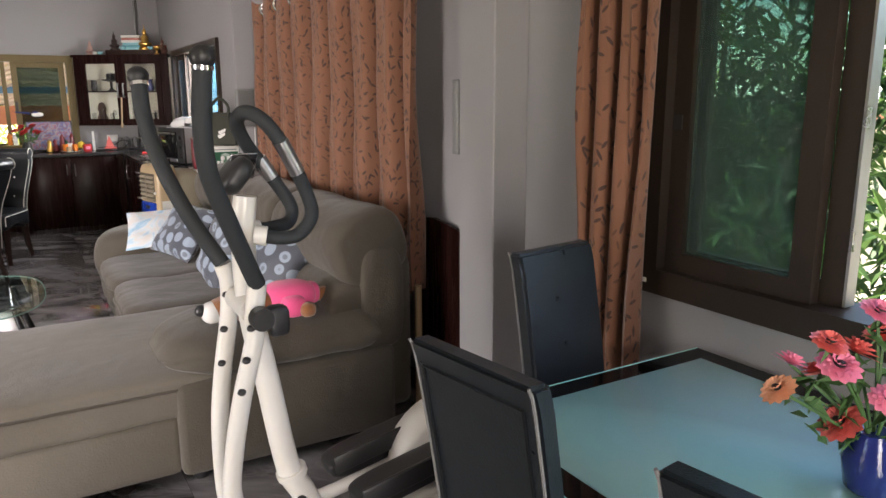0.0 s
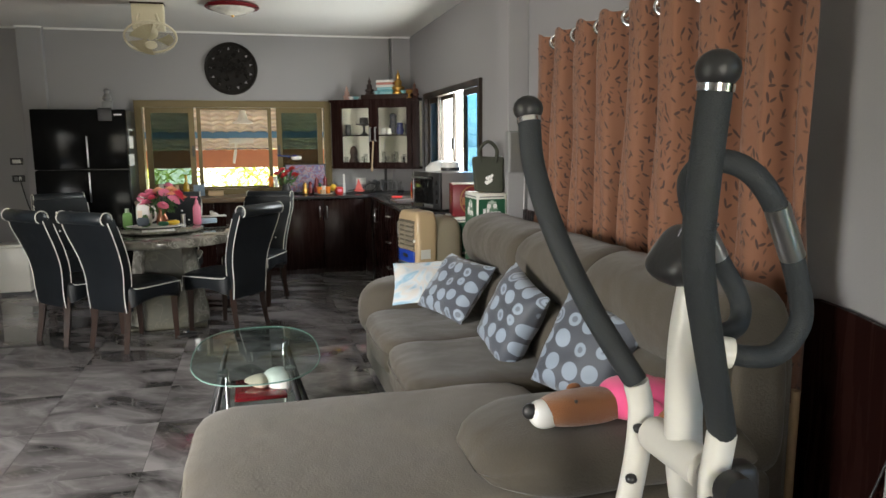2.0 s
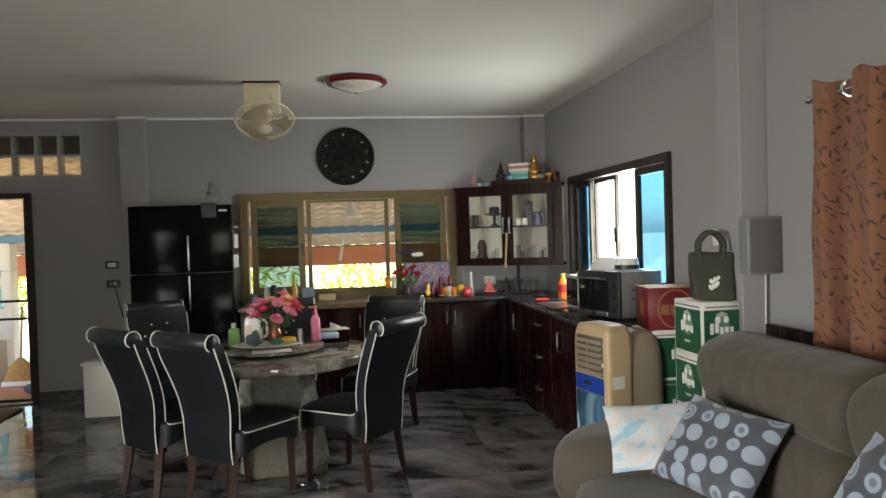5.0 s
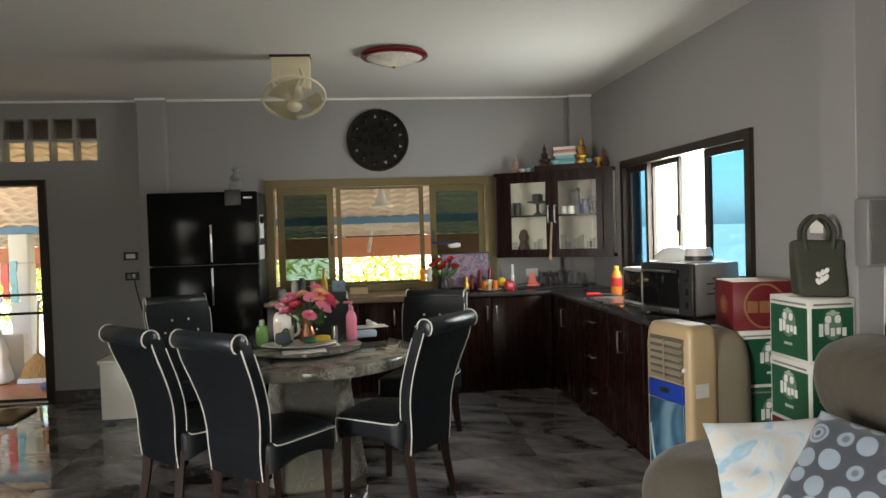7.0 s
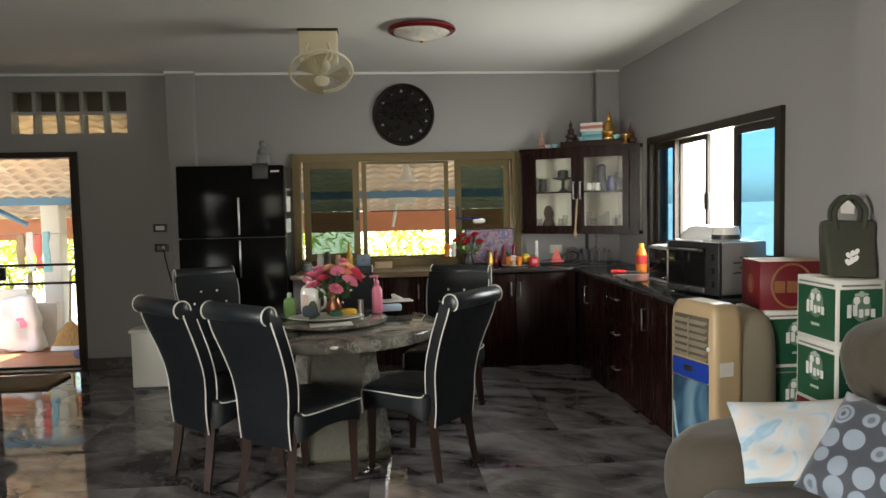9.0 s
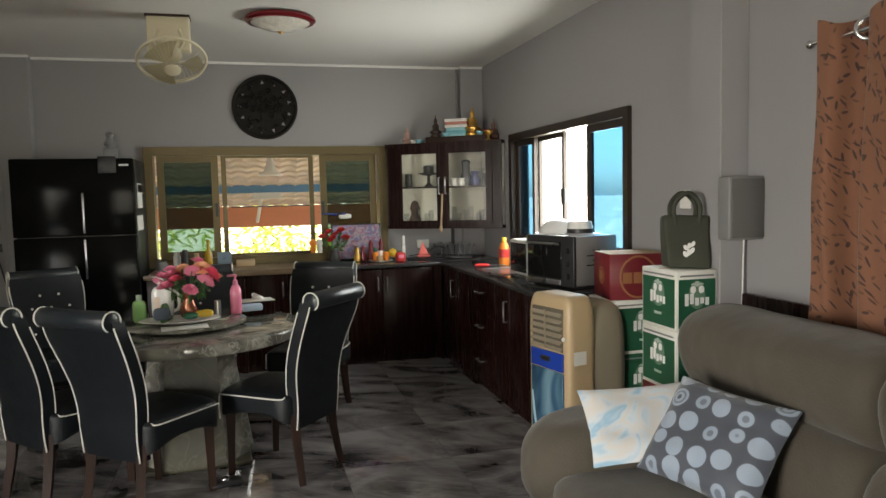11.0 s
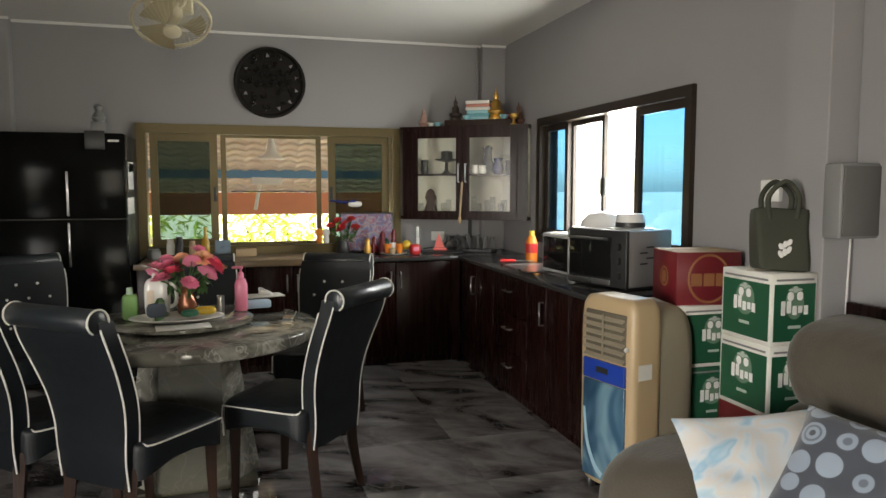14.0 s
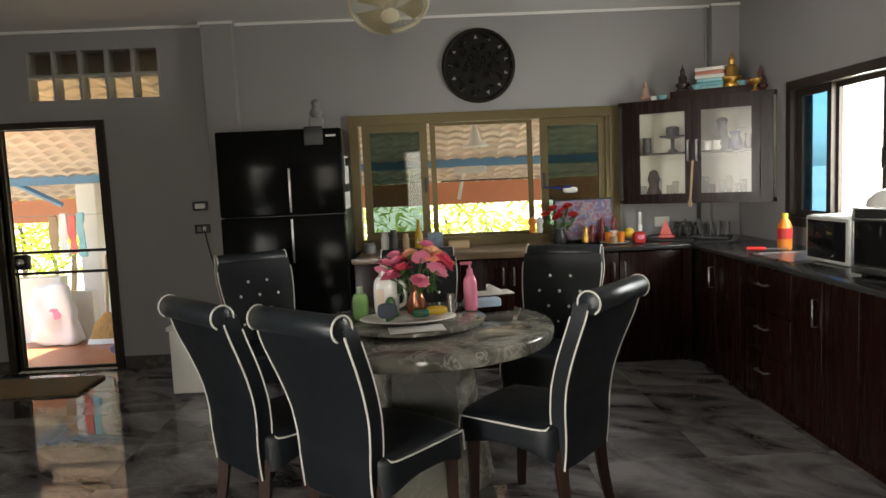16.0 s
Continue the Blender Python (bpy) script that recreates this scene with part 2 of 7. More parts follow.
def leaf_mat(name, dark, light):
    m = bpy.data.materials.new(name)
    m.use_nodes = True
    n, l = m.node_tree.nodes, m.node_tree.links
    b = n["Principled BSDF"]
    g, r = n.new("ShaderNodeNewGeometry"), n.new("ShaderNodeValToRGB")
    r.color_ramp.elements[0].color, r.color_ramp.elements[1].color = (*dark, 1), (*light, 1)
    l.new(g.outputs["Random Per Island"], r.inputs[0])
    l.new(r.outputs[0], b.inputs["Base Color"])
    b.inputs["Roughness"].default_value = 0.5
    b.inputs["Transmission Weight"].default_value = 0.0
    tr, mix = n.new("ShaderNodeBsdfTranslucent"), n.new("ShaderNodeMixShader")
    l.new(r.outputs[0], tr.inputs[0])
    mix.inputs[0].default_value = 0.45
    l.new(b.outputs[0], mix.inputs[1])
    l.new(tr.outputs[0], mix.inputs[2])
    l.new(mix.outputs[0], n["Material Output"].inputs[0])
    return m


WALL = mat("grey_wall_paint", (0.285, 0.278, 0.282), 0.75, var=0.07, scale=1.7, bump=0.12, fine=160)
CEIL = mat("white_ceiling_paint", (0.66, 0.65, 0.62), 0.85, var=0.05, scale=1.2, bump=0.05)
TRIM = mat("white_trim", (0.75, 0.74, 0.72), 0.5, var=0.06)
SKIRT = mat("dark_skirting_tile", (0.07, 0.062, 0.058), 0.25, var=0.3, scale=12)
FLOOR = marble("dark_marble_tile", (0.034, 0.031, 0.031), (0.285, 0.268, 0.27), (0.47, 0.45, 0.455), 1.5, 0.045, 0.12, True, 1.9)
GROUT = mat("floor_grout", (0.03, 0.028, 0.027), 0.8)
STONE = marble("grey_green_marble", (0.09, 0.088, 0.074), (0.34, 0.328, 0.285), (0.66, 0.64, 0.58), 3.4, 0.035, 0.30, per_piece=False)
STONE_D = marble("olive_marble", (0.028, 0.027, 0.018), (0.078, 0.074, 0.047), (0.20, 0.19, 0.14), 3.2, 0.42, 0.22, per_piece=False)
BROWN = mat("brown_aluminium", (0.032, 0.022, 0.016), 0.35, metal=0.3, var=0.15, bump=0.02)
OLIVE = mat("bronze_aluminium", (0.115, 0.085, 0.035), 0.38, metal=0.35, var=0.15, bump=0.02)
DARKWOOD = wood("mahogany", (0.012, 0.0040, 0.0033), (0.017, 0.0058, 0.0046), 0.26, "z", 2.5, 0.0, 0.12)
CABIN = mat("cabinet_lining", (0.74, 0.72, 0.62), 0.7, var=0.08)
GRANITE = mat("black_granite", (0.035, 0.034, 0.034), 0.12, var=0.5, scale=60, fine=220, bump=0.0)
BLACKW = mat("black_lacquer", (0.008, 0.008, 0.008), 0.06, spec=0.14, var=0.2, bump=0.0, rvar=0.03)
LEATHER = mat("black_leather", (0.0075, 0.0095, 0.012), 0.42, spec=0.3, var=0.25, scale=20, bump=0.16, fine=260)
LEATHER_B = mat("blue_black_leather", (0.013, 0.017, 0.021), 0.33, var=0.25, scale=20, bump=0.12, fine=260)
FRIDGE = mat("black_fridge_gloss", (0.006, 0.006, 0.006), 0.12, spec=0.05, var=0.2, bump=0.0, rvar=0.03)
PIPING = mat("white_piping", (0.62, 0.61, 0.56), 0.5, var=0.06)
LEGWOOD = wood("dark_leg_wood", (0.014, 0.006, 0.004), (0.036, 0.016, 0.010), 0.5, "z", 3, 0.0, 0.25)
CHROME = mat("chrome", (0.75, 0.75, 0.76), 0.14, metal=1.0, var=0.05, bump=0.0, rvar=0.05)
STEEL = mat("brushed_steel", (0.45, 0.45, 0.45), 0.3, metal=1.0, var=0.1, bump=0.02)
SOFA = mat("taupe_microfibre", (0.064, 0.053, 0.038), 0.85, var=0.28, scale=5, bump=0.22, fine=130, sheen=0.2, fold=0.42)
# same sofa cloth, paler: the light on the chaise is put into its colour
SOFA_LIT = mat("taupe_microfibre_lit", (0.150, 0.130, 0.102), 0.85, var=0.25, scale=3, bump=0.2, fine=130, sheen=0.2, fold=0.3)
CURTAIN = leaf_print("rust_curtain_cloth", (0.195, 0.082, 0.043), (0.040, 0.016, 0.012))
RINGS = ring_print("ring_print_cloth", (0.058, 0.066, 0.084), (0.27, 0.325, 0.40))
PALE = patches("pale_blue_print", [(0.38, 0.52, 0.62), (0.54, 0.61, 0.65), (0.60, 0.57, 0.54), (0.56, 0.61, 0.65), (0.28, 0.46, 0.60), (0.48, 0.58, 0.66)], 5.0)
WHITE = mat("white_enamel", (0.68, 0.66, 0.61), 0.3, var=0.06, bump=0.02, rvar=0.06)
FOAM = mat("grey_foam", (0.021, 0.025, 0.028), 0.7, var=0.2, bump=0.25, fine=350)
PLASTIC = mat("black_plastic", (0.02, 0.02, 0.021), 0.4, var=0.2)
GREYPL = mat("grey_plastic", (0.20, 0.20, 0.20), 0.45, var=0.12)
CREAM = mat("cream_plastic", (0.62, 0.56, 0.40), 0.45, var=0.08)
BEIGE = mat("tan_plastic", (0.46, 0.34, 0.20), 0.35, var=0.07, rvar=0.05)
BEIGE2 = mat("dull_tan_plastic", (0.30, 0.26, 0.19), 0.5, var=0.1)
BLUEP = patches("blue_panel_print", [(0.02, 0.055, 0.10), (0.05, 0.12, 0.19), (0.17, 0.29, 0.36), (0.08, 0.17, 0.25)], 2.2, 0.12)
BLUE = mat("bright_blue_film", (0.015, 0.05, 0.33), 0.15)
GREEN = mat("green_carton", (0.012, 0.085, 0.042), 0.5, var=0.15)
REDC = mat("red_carton", (0.15, 0.012, 0.018), 0.45, var=0.15)
GOLDINK = mat("dull_gold_ink", (0.28, 0.12, 0.05), 0.5)
CARD = mat("white_carton", (0.68, 0.67, 0.62), 0.6, var=0.08)
KRAFT = mat("kraft_carton", (0.42, 0.30, 0.18), 0.7, var=0.1)
PINK = mat("hot_pink_cloth", (0.85, 0.10, 0.27), 0.8, var=0.1, sheen=0.3)
PLUSH = mat("brown_plush", (0.27, 0.10, 0.03), 0.95, var=0.2, bump=0.5, fine=300, sheen=0.5)
GOLD = mat("gold_leaf", (0.62, 0.37, 0.10), 0.32, metal=0.9, var=0.2)
RED = mat("red_paint", (0.55, 0.03, 0.03), 0.4)
DKRED = mat("dark_red_enamel", (0.13, 0.008, 0.012), 0.2)
ORANGE = mat("orange_plastic", (0.80, 0.24, 0.03), 0.4)
YELLOW = mat("yellow_plastic", (0.75, 0.50, 0.05), 0.45)
PINKS = mat("pink_soap", (0.80, 0.24, 0.36), 0.25)
GREENS = mat("green_liquid", (0.22, 0.42, 0.14), 0.15)
PORC = mat("white_porcelain", (0.78, 0.77, 0.74), 0.15, var=0.04, bump=0)
PAPER = mat("white_paper", (0.78, 0.77, 0.75), 0.8, var=0.04)
TEAL = mat("pale_teal_ceramic", (0.25, 0.50, 0.55), 0.3)
COBALT = mat("cobalt_glaze", (0.02, 0.03, 0.16), 0.12)
COPPER = mat("copper_glaze", (0.34, 0.13, 0.07), 0.2, metal=0.5)
FROST = mat("frosted_teal_glass", (0.30, 0.60, 0.60), 0.16, var=0.05, scale=3, bump=0.0, coat=0.6, rvar=0.05)
TAIL = mat("dark_bag_felt", (0.040, 0.043, 0.030), 0.8, var=0.2)
PETAL = [mat("petal_" + k, c, 0.6, var=0.2, scale=40) for k, c in (("pink", (0.86, 0.26, 0.40)), ("peach", (0.90, 0.46, 0.28)), ("rose", (0.80, 0.11, 0.20)), ("red", (0.55, 0.03, 0.035)), ("coral", (0.75, 0.16, 0.14)), ("cream", (0.75, 0.62, 0.50)))]
STEM = mat("stem_green", (0.06, 0.14, 0.04), 0.6, var=0.3)
GREENGL = glass("green_edge_glass", (0.66, 0.80, 0.76))
TINT = glass("smoked_green_glass", (0.105, 0.165, 0.15))
TINT2 = glass("deep_green_glass", (0.20, 0.30, 0.25))
# a little pale teal diffuse mixed in lowers the contrast through the pane
tn, tl = TINT2.node_tree.nodes, TINT2.node_tree.links
pale_diff, film_ = tn.new("ShaderNodeBsdfDiffuse"), tn.new("ShaderNodeMixShader")
pale_diff.inputs[0].default_value, film_.inputs[0].default_value = (0.40, 0.56, 0.50, 1), 0.06
tl.new(tn["Mix Shader"].outputs[0], film_.inputs[1])
tl.new(pale_diff.outputs[0], film_.inputs[2])
tl.new(film_.outputs[0], tn["Material Output"].inputs[0])
BLUEGL = glass("blue_tinted_glass", (0.10, 0.26, 0.44))
CABGL = glass("cabinet_glass", (0.90, 0.90, 0.86), 0.22)
TILE_R = mat("roof_tile", (0.64, 0.54, 0.44), 0.8, var=0.2, scale=3)
BLUEB = mat("blue_steel_paint", (0.10, 0.22, 0.36), 0.5)
ORFASC = mat("orange_fascia_paint", (0.60, 0.22, 0.11), 0.6)
RENDERW = mat("white_render", (0.72, 0.69, 0.62), 0.8, var=0.08)
TERRA = mat("terracotta_tile", (0.42, 0.17, 0.08), 0.35, var=0.15)
GROUND = mat("pale_ground", (0.46, 0.42, 0.33), 0.9, var=0.25, scale=2)
LEAF = leaf_mat("bright_leaves", (0.26, 0.36, 0.04), (0.66, 0.66, 0.14))
LEAF2 = leaf_mat("dark_leaves", (0.02, 0.06, 0.02), (0.09, 0.17, 0.04))
BARK = mat("bark", (0.12, 0.09, 0.06), 0.9, var=0.3)
STRAW = wood("broom_straw", (0.30, 0.16, 0.05), (0.55, 0.34, 0.13), 0.8, "z", 8, 0)
MATF = mat("doormat_coir", (0.24, 0.18, 0.10), 0.95, var=0.35, scale=25, bump=0.8, fine=220)

# ---- mesh tools ----


def link(name, bm, material, parent=None, label="", smooth=None):
    me = bpy.data.meshes.new(name)
    bm.normal_update()
    bm.to_mesh(me)
    bm.free()
    me.materials.append(material)
    if smooth is None or smooth:
        total = sum(p.area for p in me.polygons)
        for p in me.polygons:
            flat = p.area > 0.04 * total and max(abs(c) for c in p.normal) > 0.999
            p.use_smooth = not flat
        me.set_sharp_from_angle(angle=radians(50))
    ob = new(name, me)
    ob.parent = parent
    if label:
        ob["label"] = label
    return ob


part = link


def thing(name, at, label, category, group="", rz=0.0, rx=0.0, ry=0.0):
    ob = new(name)
    ob.empty_display_size = 0.05
    ob.matrix_world = pose(*at, rx, ry, rz)
    return tagged(ob, label, category, group)


def setting(ob, label="", category=""):
    return tagged(ob, label, category, "", "structure")


def add_box(bm, x0, x1, y0, y1, z0, z1):
    v = [bm.verts.new(c) for c in ((x0, y0, z0), (x1, y0, z0), (x1, y1, z0), (x0, y1, z0), (x0, y0, z1), (x1, y0, z1), (x1, y1, z1), (x0, y1, z1))]
    for f in ((0, 3, 2, 1), (4, 5, 6, 7), (0, 1, 5, 4), (1, 2, 6, 5), (2, 3, 7, 6), (3, 0, 4, 7)):
        bm.faces.new([v[i] for i in f])
    return v


def box(x0, x1, y0, y1, z0, z1, bevel=0.0, seg=2):
    bm = bmesh.new()
    add_box(bm, min(x0, x1), max(x0, x1), min(y0, y1), max(y0, y1), min(z0, z1), max(z0, z1))
    if bevel:
        bmesh.ops.bevel(bm, geom=bm.edges[:], offset=bevel, segments=seg, profile=0.5, affect="EDGES")
    return bm


def boxes(rows):
    bm = bmesh.new()
    for r in rows:
        add_box(bm, *r)
    return bm


def lathe(profile, seg=24, at=(0, 0, 0)):
    """A turned body from (radius, height) pairs, closed at both ends where the radius is not 0."""
    bm = bmesh.new()
    rings = []
    for r, z in profile:
        rings.append([bm.verts.new((at[0] + max(r, 1e-4) * math.cos(a), at[1] + max(r, 1e-4) * math.sin(a), at[2] + z)) for a in (2 * math.pi * i / seg for i in range(seg))])
    for a, b in zip(rings, rings[1:]):
        for i in range(seg):
            bm.faces.new((a[i], a[(i + 1) % seg], b[(i + 1) % seg], b[i]))
    bm.faces.new(list(reversed(rings[0])))
    bm.faces.new(rings[-1])
    return bm


def smooth_line(pts, n=8):
    """Points of a smooth curve through pts."""
    p = [Vector(q) for q in pts]
    p = [p[0] * 2 - p[1], *p, p[-1] * 2 - p[-2]]
    out = []
    for i in range(1, len(p) - 2):
        for k in range(n):
            t = k / n
            a, b, c, d = p[i - 1:i + 3]
            out.append(0.5 * ((2 * b) + (c - a) * t + (2 * a - 5 * b + 4 * c - d) * t * t + (3 * b - a - 3 * c + d) * t ** 3))
    return out + [p[-2]]


def tube(pts, r, seg=10, n=8, r2=None, flat=1.0, bm=None):
    """A round or flattened bar along a smooth curve; r2: the radius at the end."""
    bm = bm or bmesh.new()
    line = smooth_line(pts, n) if n > 1 else [Vector(q) for q in pts]
    rings, up = [], Vector((0, 0, 1))
    for i, c in enumerate(line):
        d = (line[min(i + 1, len(line) - 1)] - line[max(i - 1, 0)]).normalized()
        if i and (prev - d * prev.dot(d)).length > 0.05:
            side = (prev - d * prev.dot(d)).normalized()
        else:
            side = d.cross(up if abs(d.z) < 0.95 else Vector((0, 1, 0))).normalized()
        prev = side
        top = side.cross(d)
        rad = r if r2 is None else r + (r2 - r) * i / (len(line) - 1)
        rings.append([bm.verts.new(c + side * rad * math.cos(a) + top * rad * flat * math.sin(a)) for a in (2 * math.pi * k / seg for k in range(seg))])
    for a, b in zip(rings, rings[1:]):
        for i in range(seg):
            bm.faces.new((a[i], a[(i + 1) % seg], b[(i + 1) % seg], b[i]))
    bm.faces.new(list(reversed(rings[0])))
    bm.faces.new(rings[-1])
    bmesh.ops.recalc_face_normals(bm, faces=bm.faces[:])
    return bm


def soft(sx, sy, sz, at=(0, 0, 0), p=5.0, cuts=8, sag=0.0, noise_amp=0.0, turn=None):
    """An upholstered block: a cube rounded off by the power p."""
    bm = bmesh.new()
    bmesh.ops.create_cube(bm, size=2)
    bmesh.ops.subdivide_edges(bm, edges=bm.edges[:], cuts=cuts, use_grid_fill=True)
    for v in bm.verts:
        u = v.co
        k = (abs(u.x) ** p + abs(u.y) ** p + abs(u.z) ** p) ** (-1 / p)
        w = u * k
        q = Vector((w.x * sx / 2, w.y * sy / 2, w.z * sz / 2))
        if noise_amp:
            q += w * noise.noise(q * 6 + Vector(at) * 3) * noise_amp
        if sag and u.z > 0:
            q.z -= sag * (1 - abs(w.x)) * (1 - abs(w.y))
        if turn:
            q = turn @ q
        v.co = q + Vector(at)
    return bm


def ball(r, at=(0, 0, 0), squash=1.0, seg=12):
    bm = bmesh.new()
    bmesh.ops.create_uvsphere(bm, u_segments=seg, v_segments=max(6, seg // 2), radius=r)
    for v in bm.verts:
        v.co = Vector((v.co.x, v.co.y, v.co.z * squash)) + Vector(at)
    return bm


def join(*many):
    """Several pieces as one bmesh."""
    out = many[0]
    for b in many[1:]:
        me = bpy.data.meshes.new("tmp")
        b.to_mesh(me)
        out.from_mesh(me)
        bpy.data.meshes.remove(me)
        b.free()
    return out


def moved(bm, m):
    bmesh.ops.transform(bm, matrix=m, verts=bm.verts[:])
    return bm


def sheet_wall(along, a0, a1, z0, z1, near, far, holes):
    """A thick wall along x or y from a0 to a1, with rectangular holes (a0, a1, z0, z1)."""
    cuts_a = sorted({a0, a1, *[h[0] for h in holes], *[h[1] for h in holes]})
    cuts_z = sorted({z0, z1, *[h[2] for h in holes], *[h[3] for h in holes]})
    rows = []
    for p, q in zip(cuts_a, cuts_a[1:]):
        for s, t in zip(cuts_z, cuts_z[1:]):
            if any(h[0] <= p and q <= h[1] and h[2] <= s and t <= h[3] for h in holes):
                continue
            rows.append((p, q, near, far, s, t) if along == "x" else (near, far, p, q, s, t))
    return boxes(rows)

# ---- the large structure ----
H = 2.70
WEST, SOUTH = -6.15, -12.4
DOOR = (-5.90, -5.09, 0.0, 1.95)
BLOCKS = (-5.60, -4.575, 2.155, 2.55)
KWIN = (-3.09, -0.985, 0.905, 1.915)
RWIN = (-2.88, -0.87, 1.03, 1.955)
BWIN = (-10.1, -7.995, 0.905, 2.12)
FRONT = (-3.0, -1.6, 0.0, 2.1)
setting(link("wall_north", sheet_wall("x", WEST - 0.15, 0.15, 0.0, H, 0.0, 0.15, [DOOR, BLOCKS, KWIN]), WALL, smooth=False))
setting(link("wall_east", sheet_wall("y", SOUTH, 0.0, 0.0, H, 0.0, 0.15, [RWIN, BWIN]), WALL, smooth=False))
setting(link("wall_south", sheet_wall("x", WEST - 0.15, 0.15, 0.0, H, SOUTH - 0.15, SOUTH, [FRONT]), WALL, smooth=False))
setting(link("wall_west", sheet_wall("y", SOUTH, 0.0, 0.0, H, WEST - 0.15, WEST, [(-8.9, -6.95, 0.0, 2.25), (-4.85, -4.5, 1.1, 1.75)]), WALL, smooth=False))
setting(link("ceiling", box(WEST - 0.15, 0.15, SOUTH - 0.15, 0.15, H, H + 0.12), CEIL, smooth=False))
for name, b in (("column_1", (-0.15, 0, -3.95, -3.72)), ("column_2", (-0.15, 0, -7.37, -7.135)), ("column_3", (-0.22, 0, -0.06, 0)), ("column_4", (-4.205, -3.965, -0.1, 0))):
    setting(link(name, box(*b, 0, H - 0.002, 0.004, 1), WALL, smooth=False))
setting(link("cornice_trim", boxes([(WEST, -4.207, -0.02, 0, H - 0.02, H - 0.001), (-4.215, -3.955, -0.112, -0.1, H - 0.02, H - 0.001), (-3.96, -0.222, -0.02, 0, H - 0.02, H - 0.001), (-0.23, 0, -0.075, -0.06, H - 0.02, H - 0.001)]), TRIM, smooth=False))
setting(link("baseboard", boxes([(WEST, -5.96, -0.012, 0, 0.0, 0.1), (-5.03, -4.21, -0.012, 0, 0.0, 0.1), (-4.21, -3.96, -0.112, -0.1, 0.0, 0.1), (-0.012, 0, -7.12, -3.98, 0, 0.1), (-0.012, 0, SOUTH, -7.39, 0, 0.1), (-0.162, -0.15, -7.38, -7.125, 0, 0.1)]), SKIRT, smooth=False))
floor = setting(link("floor", box(WEST, 0.0, SOUTH, 0.0, -0.12, -0.004), GROUT, smooth=False))
setting(link("door_threshold", box(-5.95, -5.04, -0.01, 0.17, -0.1, 0.004, 0.004, 1), TRIM))


def frame_bars(name, parent, material, along, a0, a1, z0, z1, c0, c1, w, label=""):
    """A rectangular frame of four bars, a0..a1 by z0..z1, between c0 and c1 in depth."""
    rows = [(a0, a0 + w, z0, z1), (a1 - w, a1, z0, z1), (a0 + w, a1 - w, z0, z0 + w), (a0 + w, a1 - w, z1 - w, z1)]
    bm = boxes([(p, q, c0, c1, s, t) if along == "x" else (c0, c1, p, q, s, t) for p, q, s, t in rows])
    return part(name, bm, material, parent, label, smooth=False)


def pane(parent, material, along, a0, a1, z0, z1, c, label=""):
    bm = box(a0, a1, c, c + 0.005, z0, z1) if along == "x" else box(c, c + 0.005, a0, a1, z0, z1)
    ob = part("pane", bm, material, parent, label, smooth=False)
    ob.visible_shadow = False
    return ob


# kitchen window in the north wall: two smoked sashes, the middle open
w1 = setting(new("window_1"), "wide bronze aluminium sliding window above the worktop, middle open", "window")
frame_bars("frame", w1, OLIVE, "x", KWIN[0] - 0.03, KWIN[1] + 0.02, KWIN[2] - 0.03, KWIN[3] + 0.03, -0.035, 0.12, 0.075)
frame_bars("sash", w1, OLIVE, "x", -3.02, -2.50, 0.95, 1.87, 0.02, 0.05, 0.06, "smoked sliding sash")
frame_bars("sash", w1, OLIVE, "x", -1.59, -1.06, 0.95, 1.87, 0.02, 0.05, 0.06, "smoked sliding sash")
pane(w1, TINT, "x", -2.97, -2.55, 1.0, 1.82, 0.032)
pane(w1, TINT, "x", -1.54, -1.11, 1.0, 1.82, 0.032)
frame_bars("screen_frame", w1, OLIVE, "x", -2.475, -1.646, 0.93, 1.89, 0.075, 0.095, 0.042)
part("bar", boxes([(-2.40, -1.65, 0.08, 0.092, 1.395, 1.407)]), BROWN, w1)
part("latch", box(-2.535, -2.51, 0.0, 0.02, 1.32, 1.44, 0.006), PLASTIC, w1)
part("latch", box(-1.58, -1.555, 0.0, 0.02, 1.32, 1.44, 0.006), PLASTIC, w1)

# window over the side counter
w2 = setting(new("window_2"), "brown aluminium sliding window with blue tinted sashes, half open", "window")
frame_bars("frame", w2, BROWN, "y", RWIN[0] - 0.02, RWIN[1] + 0.02, RWIN[2] - 0.03, RWIN[3] + 0.025, -0.03, 0.12, 0.06)
frame_bars("sash", w2, BROWN, "y", -2.83, -2.27, 1.06, 1.92, 0.015, 0.045, 0.05)
frame_bars("sash", w2, BROWN, "y", -1.33, -0.93, 1.06, 1.92, 0.015, 0.045, 0.05)
frame_bars("sash", w2, BROWN, "y", -1.82, -1.32, 1.06, 1.92, 0.05, 0.075, 0.035)
pane(w2, BLUEGL, "y", -2.79, -2.31, 1.1, 1.88, 0.028)
pane(w2, BLUEGL, "y", -1.29, -0.97, 1.1, 1.88, 0.028)
part("latch", box(0.03, 0.05, -1.86, -1.80, 1.38, 1.5, 0.006), PLASTIC, w2)

# large window beside the glass table
w3 = setting(new("window_3"), "large dark brown aluminium window, one green sash slid aside", "window")
frame_bars("frame", w3, BROWN, "y", BWIN[0] - 0.02, BWIN[1] + 0.015, BWIN[2] - 0.03, BWIN[3] + 0.03, -0.035, 0.12, 0.075)
frame_bars("sash", w3, BROWN, "y", -8.515, -8.055, 0.945, 2.06, 0.0, 0.035, 0.060)
frame_bars("sash", w3, BROWN, "y", -8.575, -8.075, 0.95, 2.06, 0.04, 0.07, 0.06)
frame_bars("sash", w3, BROWN, "y", -10.03, -9.45, 0.97, 2.06, 0.0, 0.035, 0.06)
